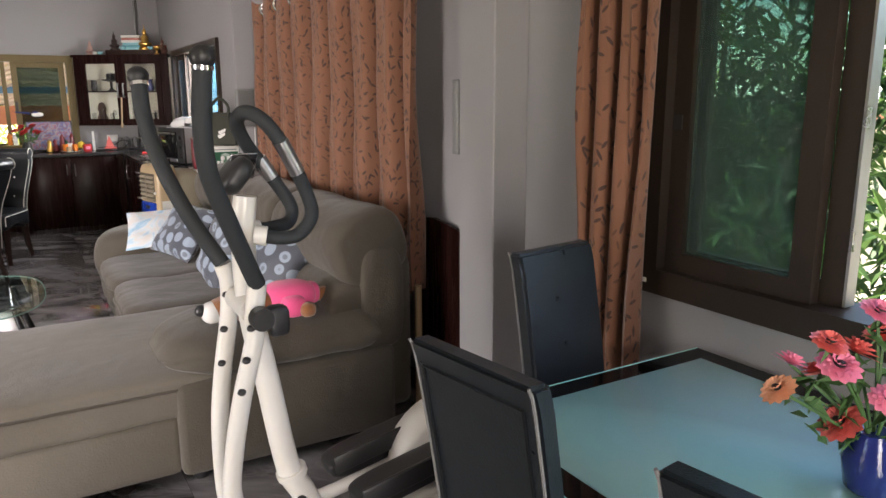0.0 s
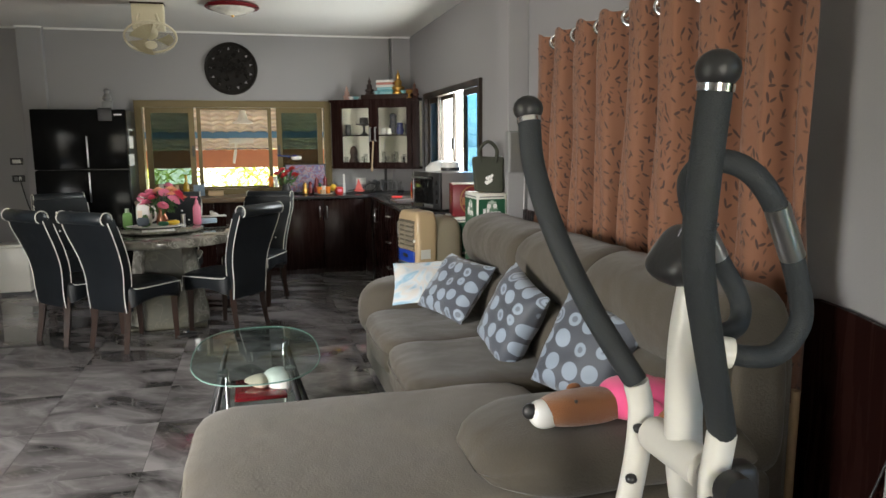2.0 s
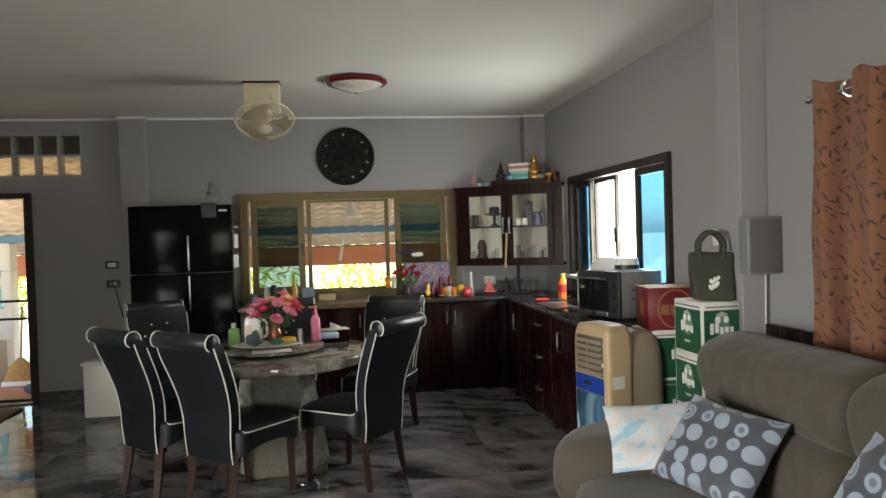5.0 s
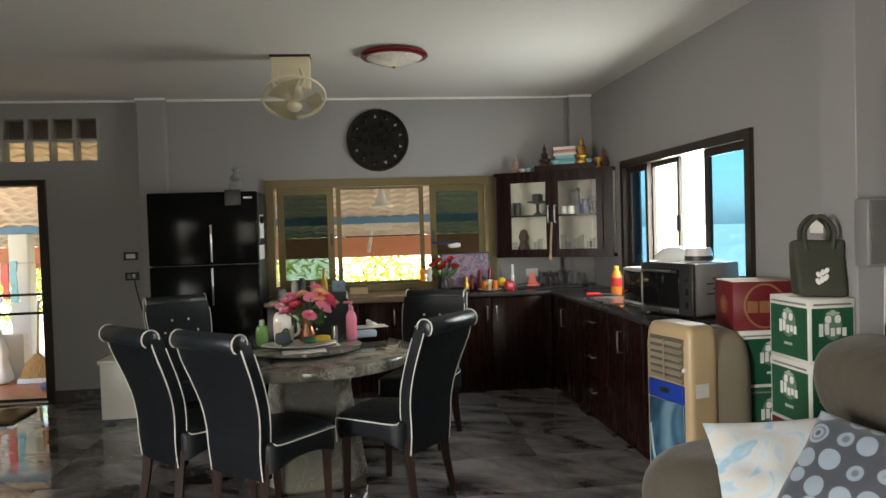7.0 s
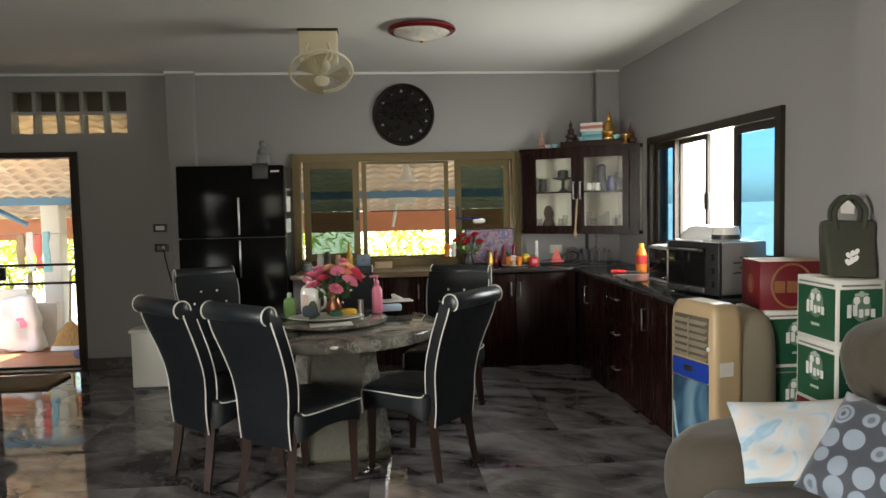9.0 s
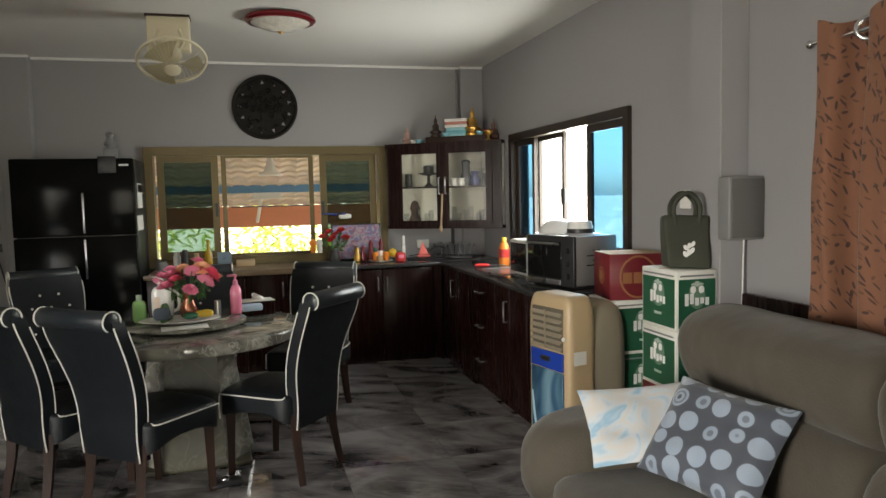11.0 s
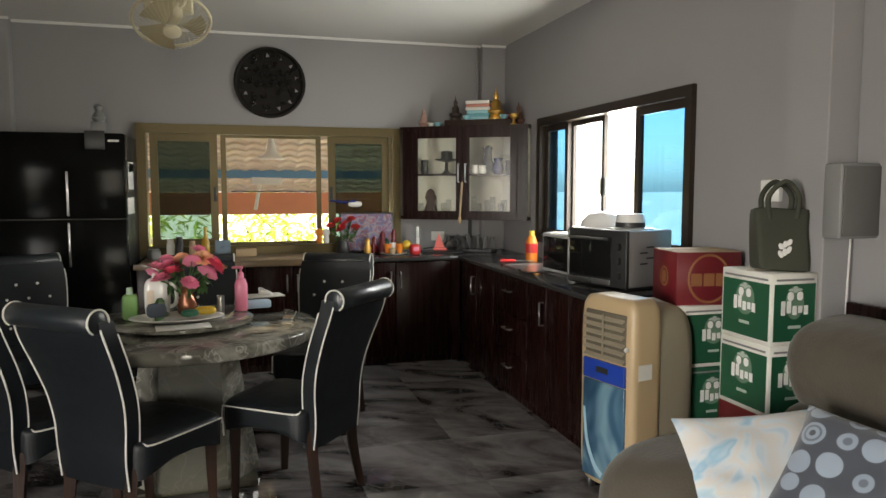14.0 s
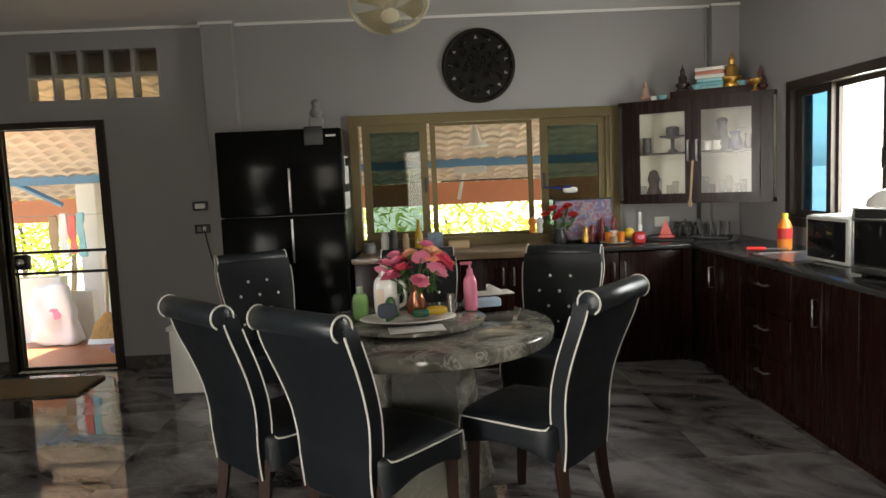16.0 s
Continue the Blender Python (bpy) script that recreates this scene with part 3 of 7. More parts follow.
pane(w3, TINT2, "y", -8.46, -8.11, 1.0, 2.01, 0.015)
pane(w3, TINT2, "y", -8.52, -8.13, 1.005, 2.01, 0.053)
part("edge_strip", box(0.036, 0.075, -8.583, -8.5755, 0.955, 2.055), STEEL, w3, "bare aluminium sash edge")
pane(w3, TINT2, "y", -9.98, -9.5, 1.02, 2.01, 0.015)
part("sticker", box(-0.038, -0.0355, -8.02, -7.985, 0.905, 0.918), PAPER, w3, "small white label")
part("sticker", box(-0.003, 0.0, -8.09, -8.06, 1.36, 1.4), PLASTIC, w3)

# back door: open leaf frame with two bars
d1 = setting(new("door_1"), "brown back door frame with an open doorway and dark bars", "door")
part("frame", boxes([(-5.95, -5.90, -0.03, 0.15, 0.0, 2.0), (-5.09, -5.035, -0.03, 0.15, 0.0, 2.0), (-5.90, -5.09, -0.03, 0.15, 1.95, 2.0)]), BROWN, d1, smooth=False)
part("leaf_frame", boxes([(-5.895, -5.865, 0.03, 0.06, 0.01, 1.945), (-5.125, -5.095, 0.03, 0.06, 0.01, 1.945), (-5.865, -5.125, 0.03, 0.06, 0.01, 0.035)]), BROWN, d1, smooth=False)
for z in (0.975, 0.805):
    part("bar", box(-5.865, -5.125, 0.035, 0.055, z - 0.011, z + 0.011), BROWN, d1)
part("lock_case", box(-5.86, -5.74, 0.02, 0.07, 0.84, 0.96, 0.015), PLASTIC, d1, "dark round lock case")
part("knob", moved(lathe([(0.0, 0), (0.028, 0.004), (0.03, 0.03), (0.015, 0.045)], 16), pose(-5.80, 0.02, 0.9, 90, 0, 0)), STEEL, d1)

# glass blocks over the back door
gb = setting(new("glass_blocks"), "two rows of glass blocks in a grey grid", "glass blocks")
bw = (BLOCKS[1] - BLOCKS[0]) / 5
bh = (BLOCKS[3] - BLOCKS[2]) / 2
part("grid", boxes([(BLOCKS[0] + i * bw - 0.009, BLOCKS[0] + i * bw + 0.009, -0.004, 0.14, BLOCKS[2], BLOCKS[3]) for i in range(6)] + [(BLOCKS[0], BLOCKS[1], -0.003, 0.139, BLOCKS[2] + k * bh - 0.009, BLOCKS[2] + k * bh + 0.009) for k in range(3)]), WALL, gb, smooth=False)
BLK = glass("block_glass", (0.98, 0.96, 0.86), 0.15)
bn, bl = BLK.node_tree.nodes, BLK.node_tree.links
milky, haze = bn.new("ShaderNodeBsdfTranslucent"), bn.new("ShaderNodeMixShader")
milky.inputs[0].default_value, haze.inputs[0].default_value = (0.95, 0.90, 0.74, 1), 0.05
bl.new(bn["Mix Shader"].outputs[0], haze.inputs[1])
bl.new(milky.outputs[0], haze.inputs[2])
bl.new(haze.outputs[0], bn["Material Output"].inputs[0])
for i in range(5):
    for k in range(2):
        x, z = BLOCKS[0] + i * bw, BLOCKS[2] + k * bh
        for y in (0.012, 0.115):
            ob = part("block", box(x + 0.012, x + bw - 0.012, y, y + 0.012, z + 0.012, z + bh - 0.012, 0.005, 2), BLK, gb)
            ob.visible_shadow = False

# wide doorways at the side and front, and a narrow side window, all behind or beside the walk
d2 = setting(new("door_2"), "wide side doorway with brown aluminium frame", "door")
part("frame", boxes([(-6.3, -6.13, -8.95, -8.9, 0, 2.3), (-6.3, -6.13, -6.95, -6.9, 0, 2.3), (-6.3, -6.13, -8.9, -6.95, 2.25, 2.3)]), BROWN, d2, smooth=False)
d3 = setting(new("door_3"), "front doorway with brown aluminium frame", "door")
part("frame", boxes([(-3.05, -3.0, -12.55, -12.38, 0, 2.15), (-1.6, -1.55, -12.55, -12.38, 0, 2.15), (-3.0, -1.6, -12.55, -12.38, 2.1, 2.15)]), BROWN, d3, smooth=False)
w4 = setting(new("window_4"), "narrow side window with brown aluminium frame", "window")
frame_bars("frame", w4, BROWN, "y", -4.89, -4.46, 1.06, 1.79, -6.3, -6.13, 0.04)

# ---- outside ----
ground = setting(link("ground", box(-300, 300, -300, 300, -0.9, -0.75), GROUND, smooth=False))
setting(link("terrace_floor", boxes([(-9.5, 0.5, 0.15, 2.6, -0.5, -0.06)]), TERRA, smooth=False))


def wavy_roof(name, x0, x1, y0, z0, y1, z1, rows, material, label):
    """A tiled roof of overlapping rows with a wavy section, seen from below."""
    top = thing(name, (0, 0, 0), label, "roof")
    n = int((x1 - x0) / 0.035)
    for r in range(rows):
        a, b = r / rows, (r + 1.18) / rows
        bm = bmesh.new()
        grid = []
        for k, s in enumerate((a, b)):
            y, z = y0 + (y1 - y0) * s, z0 + (z1 - z0) * s
            row = []
            for i in range(n + 1):
                x = x0 + (x1 - x0) * i / n
                wave = 0.032 * abs(math.sin(math.pi * x / 0.205)) ** 0.8
                row.append(bm.verts.new((x, y, z + wave - 0.036 * (1 - k))))
            grid.append(row)
        low = [bm.verts.new(v.co + Vector((0, 0.0, 0.03))) for v in grid[0]]
        for i in range(n):
            bm.faces.new((grid[0][i], grid[0][i + 1], grid[1][i + 1], grid[1][i]))
            bm.faces.new((grid[0][i], grid[0][i + 1], low[i + 1], low[i]))
        part("tile_row", bm, material, top, smooth=False)
    return top


wavy_roof("terrace_roof", -9.5, 0.6, 0.25, 2.95, 3.55, 1.36, 25, TILE_R, "pale wavy cement tiles on the terrace roof, seen from below")
tagged(link("wall_plate_board", box(-9.5, 0.5, 0.17, 0.24, 2.37, 2.98), LEGWOOD), "dark timber board along the wall under the terrace roof", "board")
beam = thing("terrace_frame", (0, 0, -0.75), "blue steel beams, braces and white posts under the terrace roof", "roof frame")
part("beam", box(-9.5, 0.6, 2.95, 3.05, 2.30, 2.40), BLUEB, beam)
for x in (-8.4, -4.55, 0.35):
    part("rafter", tube([(x, 0.3, 3.62), (x, 3.5, 2.10)], 0.035, 4, 1), BLUEB, beam)
    part("brace", tube([(x + 0.02, 2.95, 2.30), (x + 0.02, 3.45, 2.02)], 0.03, 4, 1), BLUEB, beam)
part("brace", tube([(-7.45, 2.98, 2.34), (-6.9, 2.98, 2.05)], 0.035, 4, 1), BLUEB, beam)
for x in (-6.575, -0.2):
    part("post", box(x - 0.115, x + 0.115, 2.88, 3.1, 0.0, 2.295, 0.008), RENDERW, beam, "white square post")
tagged(link("orange_fascia", box(-9.5, 0.6, 3.56, 3.60, 1.08, 1.37), ORFASC), "orange-painted fascia board along the eave", "fascia")
lw = thing("low_wall", (0, 0, -0.06), "low white rendered wall along the terrace", "wall")
part("face", boxes([(-9.5, -6.25, 1.5, 1.62, 0, 0.62), (-6.25, -5.95, 1.5, 1.62, 0, 0.5), (-5.35, 0.4, 1.5, 1.62, 0, 0.50)]), RENDERW, lw, smooth=False)
part("coping", boxes([(-9.5, -6.25, 1.48, 1.64, 0.62, 0.66), (-5.35, 0.4, 1.48, 1.64, 0.50, 0.54)]), RENDERW, lw, smooth=False)


def leafy(name, spots, count, size, material, label, seed, trunk=None, category="tree"):
    """A crown of many small bent leaves in clumps round the given spots (x, y, z, r)."""
    rng = random.Random(seed)
    top = thing(name, (spots[0][0], spots[0][1], -0.75), label, category)
    off = Vector((spots[0][0], spots[0][1], -0.75))
    bm = bmesh.new()
    for _ in range(count):
        x, y, z, r = rng.choice(spots)
        d = Vector((rng.gauss(0, 1), rng.gauss(0, 1), rng.gauss(0, 1))).normalized() * r * rng.random() ** 0.4
        c = Vector((x, y, z)) + d - off
        e = Euler((rng.uniform(-1, 1), rng.uniform(-1, 1), rng.uniform(0, 6.3))).to_matrix()
        s = size * rng.uniform(0.6, 1.4)
        v = [bm.verts.new(c + e @ Vector(q) * s) for q in ((-1, 0, 0), (0, -0.22, 0.05), (1.0, 0, -0.25), (0, 0.22, 0.05))]
        bm.faces.new(v)
    part("crown", bm, material, top, smooth=False)
    for x, y, z, r in spots[:trunk or 0]:
        part("trunk", tube([(x - off.x, y - off.y, 0), (x - off.x + 0.1, y - off.y + 0.05, (z + 0.75) * 0.6), (x - off.x, y - off.y, z + 0.75)], 0.06, 7, 4, 0.02), BARK, top)
    return top


leafy("bush", [(-4.4 + 0.55 * i, 6.2 + 0.5 * math.sin(i * 2.1), 0.5 + 0.5 * math.sin(i * 1.7), 0.75) for i in range(11)], 2600, 0.12, LEAF, "bright sunlit yellow-green bushes beyond the terrace", 3, 5, "bush")
leafy("bush", [(-11 + 0.7 * i, 7.4 + 0.6 * math.sin(i * 1.3), 0.9 + 0.4 * math.sin(i * 2.3), 0.85) for i in range(9)], 3600, 0.12, LEAF, "sunlit green shrubs beyond the terrace", 4, 4, "bush")
leafy("bush", [(3.2 + 0.6 * math.sin(i * 1.9), -11.8 + 0.55 * i, 1.0 + 0.8 * math.sin(i * 2.6), 0.9) for i in range(14)], 15000, 0.11, LEAF2, "dense green bamboo-like shrubs close to the window", 5, 6, "bush")
leafy("bush", [(5.5, -4 + 0.9 * i, 0.6 + 0.5 * math.sin(i * 2.2), 0.9) for i in range(6)], 3500, 0.13, LEAF, "green shrubs behind the neighbouring roof", 6, 3, "bush")


leafy("bush", [(-4.5 + 0.6 * i, -17.0, 0.8 + 0.5 * math.sin(i * 2.2), 0.9) for i in range(7)], 4500, 0.13, LEAF, "sunlit shrubs in front of the house", 7, 3, "bush")


leafy("bush", [(-11.0, -8.5 + 0.6 * i, 0.9 + 0.5 * math.sin(i * 2.2), 0.9) for i in range(7)], 4500, 0.13, LEAF, "sunlit shrubs beside the house", 9, 3, "bush")


def corrugated(name, at, w, d, rise, material, label):
    top = thing(name, at, label, "roof")
    bm = bmesh.new()
    n = int(w / 0.09)
    rows = []
    for k in range(2):
        rows.append([bm.verts.new((k * d, i * w / n, k * rise + 0.055 * (1 if i % 2 else -1))) for i in range(n + 1)])
    for i in range(n):
        bm.faces.new((rows[0][i], rows[0][i + 1], rows[1][i + 1], rows[1][i]))
    part("sheet", bm, material, top, smooth=False)
    for y in (0.2, w - 0.2):
        part("post", box(d - 0.05, d, y, y + 0.06, -at[2] - 0.75, rise - 0.03), STEEL, top)
    return top


corrugated("neighbour_roof", (1.0, -5.6, 2.45), 4.7, 2.6, -0.5, mat("sheet_metal", (0.74, 0.75, 0.76), 0.5), "pale corrugated sheet roof outside the side window")
nh = thing("neighbour_house", (6.2, -1.5, -0.75), "white house wall with a brown tiled roof edge", "house")
part("wall", box(0, 4, -4, 5, 0, 1.95), RENDERW, nh)
part("roof", moved(box(-0.4, 4.5, -4.5, 5.5, 0, 0.12), pose(0, 0, 2.0, 0, -5, 0)), RENDERW, nh, "pale roof sheet")
part("roof_edge", box(-0.44, -0.40, -4.5, 5.5, 1.93, 2.12), ORFASC, nh, "brown roof edge")
pl = thing("pendant_lamp", (-1.99, 1.75, 1.735), "white metal cone pendant lamp hanging outside the window", "lamp")
part("shade", lathe([(0.135, 0.0), (0.14, 0.012), (0.12, 0.03), (0.07, 0.06), (0.05, 0.13), (0.028, 0.22)], 28), mat("lamp_white", (0.7, 0.69, 0.65), 0.4), pl)
part("rod", lathe([(0.03, 0.2), (0.03, 0.5)], 10), TRIM, pl)
part("ballast", box(-0.21, 0.13, 0.3, 0.4, -0.27, -0.19, 0.01), RENDERW, pl, "pale lamp ballast box")
part("strut", tube([(-0.1, 0.4, -0.2), (-0.16, 0.6, -0.55)], 0.022, 6, 1), RENDERW, pl)
# terrace odds and ends seen through the back door
br = thing("broom", (-5.74, 1.3, -0.06), "straw broom with a wide fan, leaning on the low wall", "broom", rx=-6)
part("head", moved(lathe([(0.19, 0.0), (0.18, 0.06), (0.13, 0.2), (0.03, 0.31)], 20), Matrix.Diagonal((1, 0.3, 1, 1))), STRAW, br)
part("fringe", moved(lathe([(0.21, -0.0), (0.2, 0.05)], 20), Matrix.Diagonal((1, 0.32, 1, 1))), PAPER, br)
part("handle", tube([(0, 0, 0.3), (0.01, 0, 0.88)], 0.014, 8, 2), KRAFT, br)
tagged(link("hanging_bag", soft(0.40, 0.16, 0.60, (-6.25, 1.3, 0.24), 6, 6, 0, 0.07), PAPER), "white plastic sack with a faded pink print", "bag")
tagged(link("sack_print", soft(0.12, 0.004, 0.11, (-6.2, 1.219, 0.27), 3, 4), PETAL[0]), "faded pink mark on the sack", "print")
for i, (x, c) in enumerate(((-6.50, KRAFT), (-6.40, PAPER), (-6.31, PETAL[4]), (-6.22, TEAL))):
    tagged(link("hanging_cloth", soft(0.085, 0.03, 0.40 + 0.06 * (i % 2), (x, 1.95, 1.0), 12, 6, 0, 0.03), c), "washing hung out to dry on the terrace", "cloth", "washing on the line")
tagged(link("wash_line", tube([(-9, 1.95, 1.22), (-4.5, 1.95, 1.2)], 0.004, 5, 1), STEEL), "thin wash line across the terrace", "line")
tagged(link("stool", join(box(-5.35, -5.15, 1.05, 1.35, 0.42, 0.47, 0.005), box(-5.34, -5.31, 1.06, 1.09, -0.06, 0.42), box(-5.19, -5.16, 1.06, 1.09, -0.06, 0.42), box(-5.34, -5.31, 1.31, 1.34, -0.06, 0.42), box(-5.19, -5.16, 1.31, 1.34, -0.06, 0.42)), KRAFT), "small wooden stool on the terrace", "stool")
tagged(link("cloth_heap", soft(0.32, 0.22, 0.14, (-5.32, 0.75, 0.0), 2.5, 6, 0, 0.06), mat("mauve_cloth", (0.22, 0.20, 0.32), 0.9)), "mauve cloth heaped on the terrace tiles", "cloth")

# ---- sofa ----


def bolster(sx, sz, y0, y1, x, z, turn):
    """A padded roll along y with softly closed, nearly square ends and slight creases."""
    bm = bmesh.new()
    rings = []
    L = y1 - y0
    steps = [0.0, 0.004, 0.012, 0.025, 0.045, 0.07] + [0.07 + (L - 0.14) * k / 12 for k in range(1, 12)] + [L - 0.07, L - 0.045, L - 0.025, L - 0.012, L - 0.004, L]
    for d in steps:
        e = min(d, L - d)
        k = 1.0 if e >= 0.07 else 0.74 + 0.26 * math.sqrt(max(0.0, 1 - (1 - e / 0.07) ** 2))
        ring = []
        for q in range(28):
            a = 2 * math.pi * q / 28
            ca, sa = math.cos(a), math.sin(a)
            n = (abs(ca) ** 2.6 + abs(sa) ** 2.6) ** (-1 / 2.6)
            v = Vector((ca * n * sx / 2 * k, 0, sa * n * sz / 2 * k))
            v *= 1 + 0.05 * noise.noise(Vector((d * 5 + y0, ca * 1.3, sa * 1.3 + x * 7)))
            v = turn @ v
            ring.append(bm.verts.new(v + Vector((x, y0 + d, z))))
        rings.append(ring)
    for a, b in zip(rings, rings[1:]):
        for q in range(28):
            bm.faces.new((a[q], a[(q + 1) % 28], b[(q + 1) % 28], b[q]))
    bm.faces.new(rings[0][::-1])
    bm.faces.new(rings[-1])
    bmesh.ops.recalc_face_normals(bm, faces=bm.faces[:])
    return bm


def arm_pillow(x0, x1, y0, y1, z0, z1):
    """An overstuffed arm pad: full over the middle, drawn in and gathered to a seam at its free end."""
    bm = bmesh.new()
    n, m = 26, 32
    rings = []
    for i in range(n + 1):
        u = i / n
        full = min(1.0, math.sqrt(max(0.0, 1 - (1 - min(1, u / 0.30)) ** 2)) * 0.96 + 0.04) if u < 0.30 else 1.0 if u < 0.93 else math.sqrt(max(0.02, 1 - ((u - 0.93) / 0.08) ** 2))
        wide = min(1.0, 0.42 + 0.58 * math.sqrt(min(1, u / 0.22))) if u < 0.22 else 1.0
        ring = []
        for k in range(m):
            a = 2 * math.pi * k / m
            ca, sa = math.cos(a), math.sin(a)
            f = (abs(ca) ** 2.8 + abs(sa) ** 2.8) ** (-1 / 2.8)
            gather = 1 + 0.05 * math.sin(9 * a + 1.0) * max(0.0, 1 - u / 0.3)
            y = (y0 + y1) / 2 + ca * f * (y1 - y0) / 2 * wide * gather
            z = z0 + (z1 - z0) * 0.42 + sa * f * (z1 - z0) * (0.58 if sa > 0 else 0.42) * full * gather
            z += 0.012 * noise.noise(Vector((u * 5, ca * 1.5, sa)))
            ring.append(bm.verts.new((x0 + (x1 - x0) * u, y, z)))
        rings.append(ring)
    for a, b in zip(rings, rings[1:]):
        for k in range(m):
            bm.faces.new((a[k], a[(k + 1) % m], b[(k + 1) % m], b[k]))
    bm.faces.new(rings[0][::-1])
    bm.faces.new(rings[-1])
    bmesh.ops.recalc_face_normals(bm, faces=bm.faces[:])
    return bm


def sectional():
    s = thing("sectional_sofa", (0, 0, 0), "taupe microfibre sectional sofa with chaise against the curtained wall", "sofa")
    part("base", box(-1.20, -0.34, -6.86, -4.16, 0.05, 0.30, 0.03), SOFA, s)
    part("chaise_base", box(-2.05, -1.21, -6.86, -5.93, 0.05, 0.29, 0.03), SOFA_LIT, s)
    part("chaise_cushion", soft(1.32, 0.98, 0.19, (-1.445, -6.385, 0.365), 9, 12, 0.0, 0.008), SOFA_LIT, s)
    part("seat_cushion", soft(0.80, 0.80, 0.22, (-0.86, -4.82, 0.35), 6, 10, 0, 0.008), SOFA, s)
    part("seat_cushion", soft(0.80, 0.74, 0.22, (-0.86, -5.56, 0.355), 6, 10, 0, 0.008), SOFA, s)
    for hx, hy, cx, cy, cz, p in ((0.662, 0.492, -1.445, -6.385, 0.40, 9), (0.402, 0.402, -0.86, -4.82, 0.375, 6), (0.402, 0.372, -0.86, -5.56, 0.38, 6)):
        ring = []
        for k in range(65):
            a = 2 * math.pi * k / 64
            q = (abs(math.cos(a)) ** p + abs(math.sin(a)) ** p) ** (-1 / p)
            ring.append((cx + hx * q * math.cos(a), cy + hy * q * math.sin(a), cz))
        part("welt_seam", tube(ring, 0.006, 6, 1), SOFA, s, "sewn welt seam")
    part("far_arm", soft(0.92, 0.40, 0.44, (-0.80, -4.29, 0.41), 2.9, 10, 0, 0.01), SOFA, s)
    part("far_arm_panel", box(-1.19, -0.34, -4.45, -4.13, 0.06, 0.36, 0.04), SOFA, s)
    part("near_arm", arm_pillow(-1.255, -0.40, -6.92, -6.40, 0.40, 0.61), SOFA, s, "overstuffed arm pad with gathered end")
    part("near_arm_panel", box(-1.22, -0.32, -6.90, -6.47, 0.05, 0.42, 0.03), SOFA, s)
    part("back_frame", box(-0.42, -0.20, -6.84, -4.17, 0.10, 0.80, 0.05), SOFA, s)
    part("wing", soft(0.20, 0.10, 0.44, (-0.36, -6.83, 0.62), 4, 7), SOFA, s)
    for y0, y1 in ((-5.19, -4.22), (-5.98, -5.19), (-6.86, -5.98)):
        m, w = (y0 + y1) / 2, y1 - y0
        for name, sx, sz, x, z, lean in (("headrest", 0.35, 0.33, -0.395, 0.835, -14), ("back_cushion", 0.30, 0.37, -0.475, 0.525, 10)):
            turn = Matrix.Rotation(radians(lean), 3, "Y")
            part(name, bolster(sx, sz, y0 + 0.006, y1 - 0.006, x, z, turn), SOFA, s)
    for x, y in ((-1.98, -6.78), (-1.98, -6.0), (-1.14, -4.2), (-1.14, -6.8), (-0.32, -4.25), (-0.32, -6.7)):
        part("foot", lathe([(0.03, 0.0), (0.035, 0.055)], 12, (x, y, 0)), PLASTIC, s)
    return s


sectional()


def cushion(at, w, h, t, material, label, normal, roll, group=""):
    """A square scatter cushion with pinched corners and a seam."""
    bm = bmesh.new()
    n = 18
    for side in (1, -1):
        g = []
        for i in range(n + 1):
            row = []
            for j in range(n + 1):
                u, v = 2 * i / n - 1, 2 * j / n - 1
                f = max(0.0, (1 - u ** 4) * (1 - v ** 4)) ** 0.55
                pin = 1 - 0.06 * (1 - abs(v) ** 2) * abs(u) ** 3
                pin2 = 1 - 0.06 * (1 - abs(u) ** 2) * abs(v) ** 3
                crease = 0.014 * noise.noise(Vector((u * 2.2, v * 2.2, roll + side)))
                row.append(bm.verts.new((u * w / 2 * pin, v * h / 2 * pin2, side * f * (t / 2 + crease))))
            g.append(row)
        for i in range(n):
            for j in range(n):
                q = (g[i][j], g[i + 1][j], g[i + 1][j + 1], g[i][j + 1])
                bm.faces.new(q if side > 0 else q[::-1])
    bmesh.ops.remove_doubles(bm, verts=bm.verts[:], dist=0.0005)
    ob = link("cushion", bm, material)
    nz = Vector(normal).normalized()
    nx = Vector((0, 0, 1)).cross(nz).normalized()
    ny = nz.cross(nx)
    face = Matrix((nx, ny, nz)).transposed().to_4x4()
    ob.matrix_world = Matrix.Translation(at) @ face @ pose(0, 0, 0, 0, 0, roll)
    return tagged(ob, label, "cushion", group)


G = "ring-print cushions on the sofa"
cushion((-0.757, -4.76, 0.625), 0.46, 0.38, 0.13, RINGS, "grey cushion with pale rings, leaning on the far arm", (-0.74, -0.28, 0.62), -4, G)
cushion((-0.71, -5.58, 0.635), 0.38, 0.42, 0.15, RINGS, "grey cushion with pale rings, propped on one corner", (-0.93, -0.18, 0.35), -18, G)
cushion((-0.66, -6.27, 0.655), 0.38, 0.38, 0.14, RINGS, "grey cushion with pale rings, beside the chaise", (-0.8, -0.45, 0.42), -10, G)
cushion((-0.85, -4.465, 0.608), 0.44, 0.33, 0.06, PALE, "pale blue and peach printed cushion over the arm", (-0.23, -0.62, 0.76), 6)


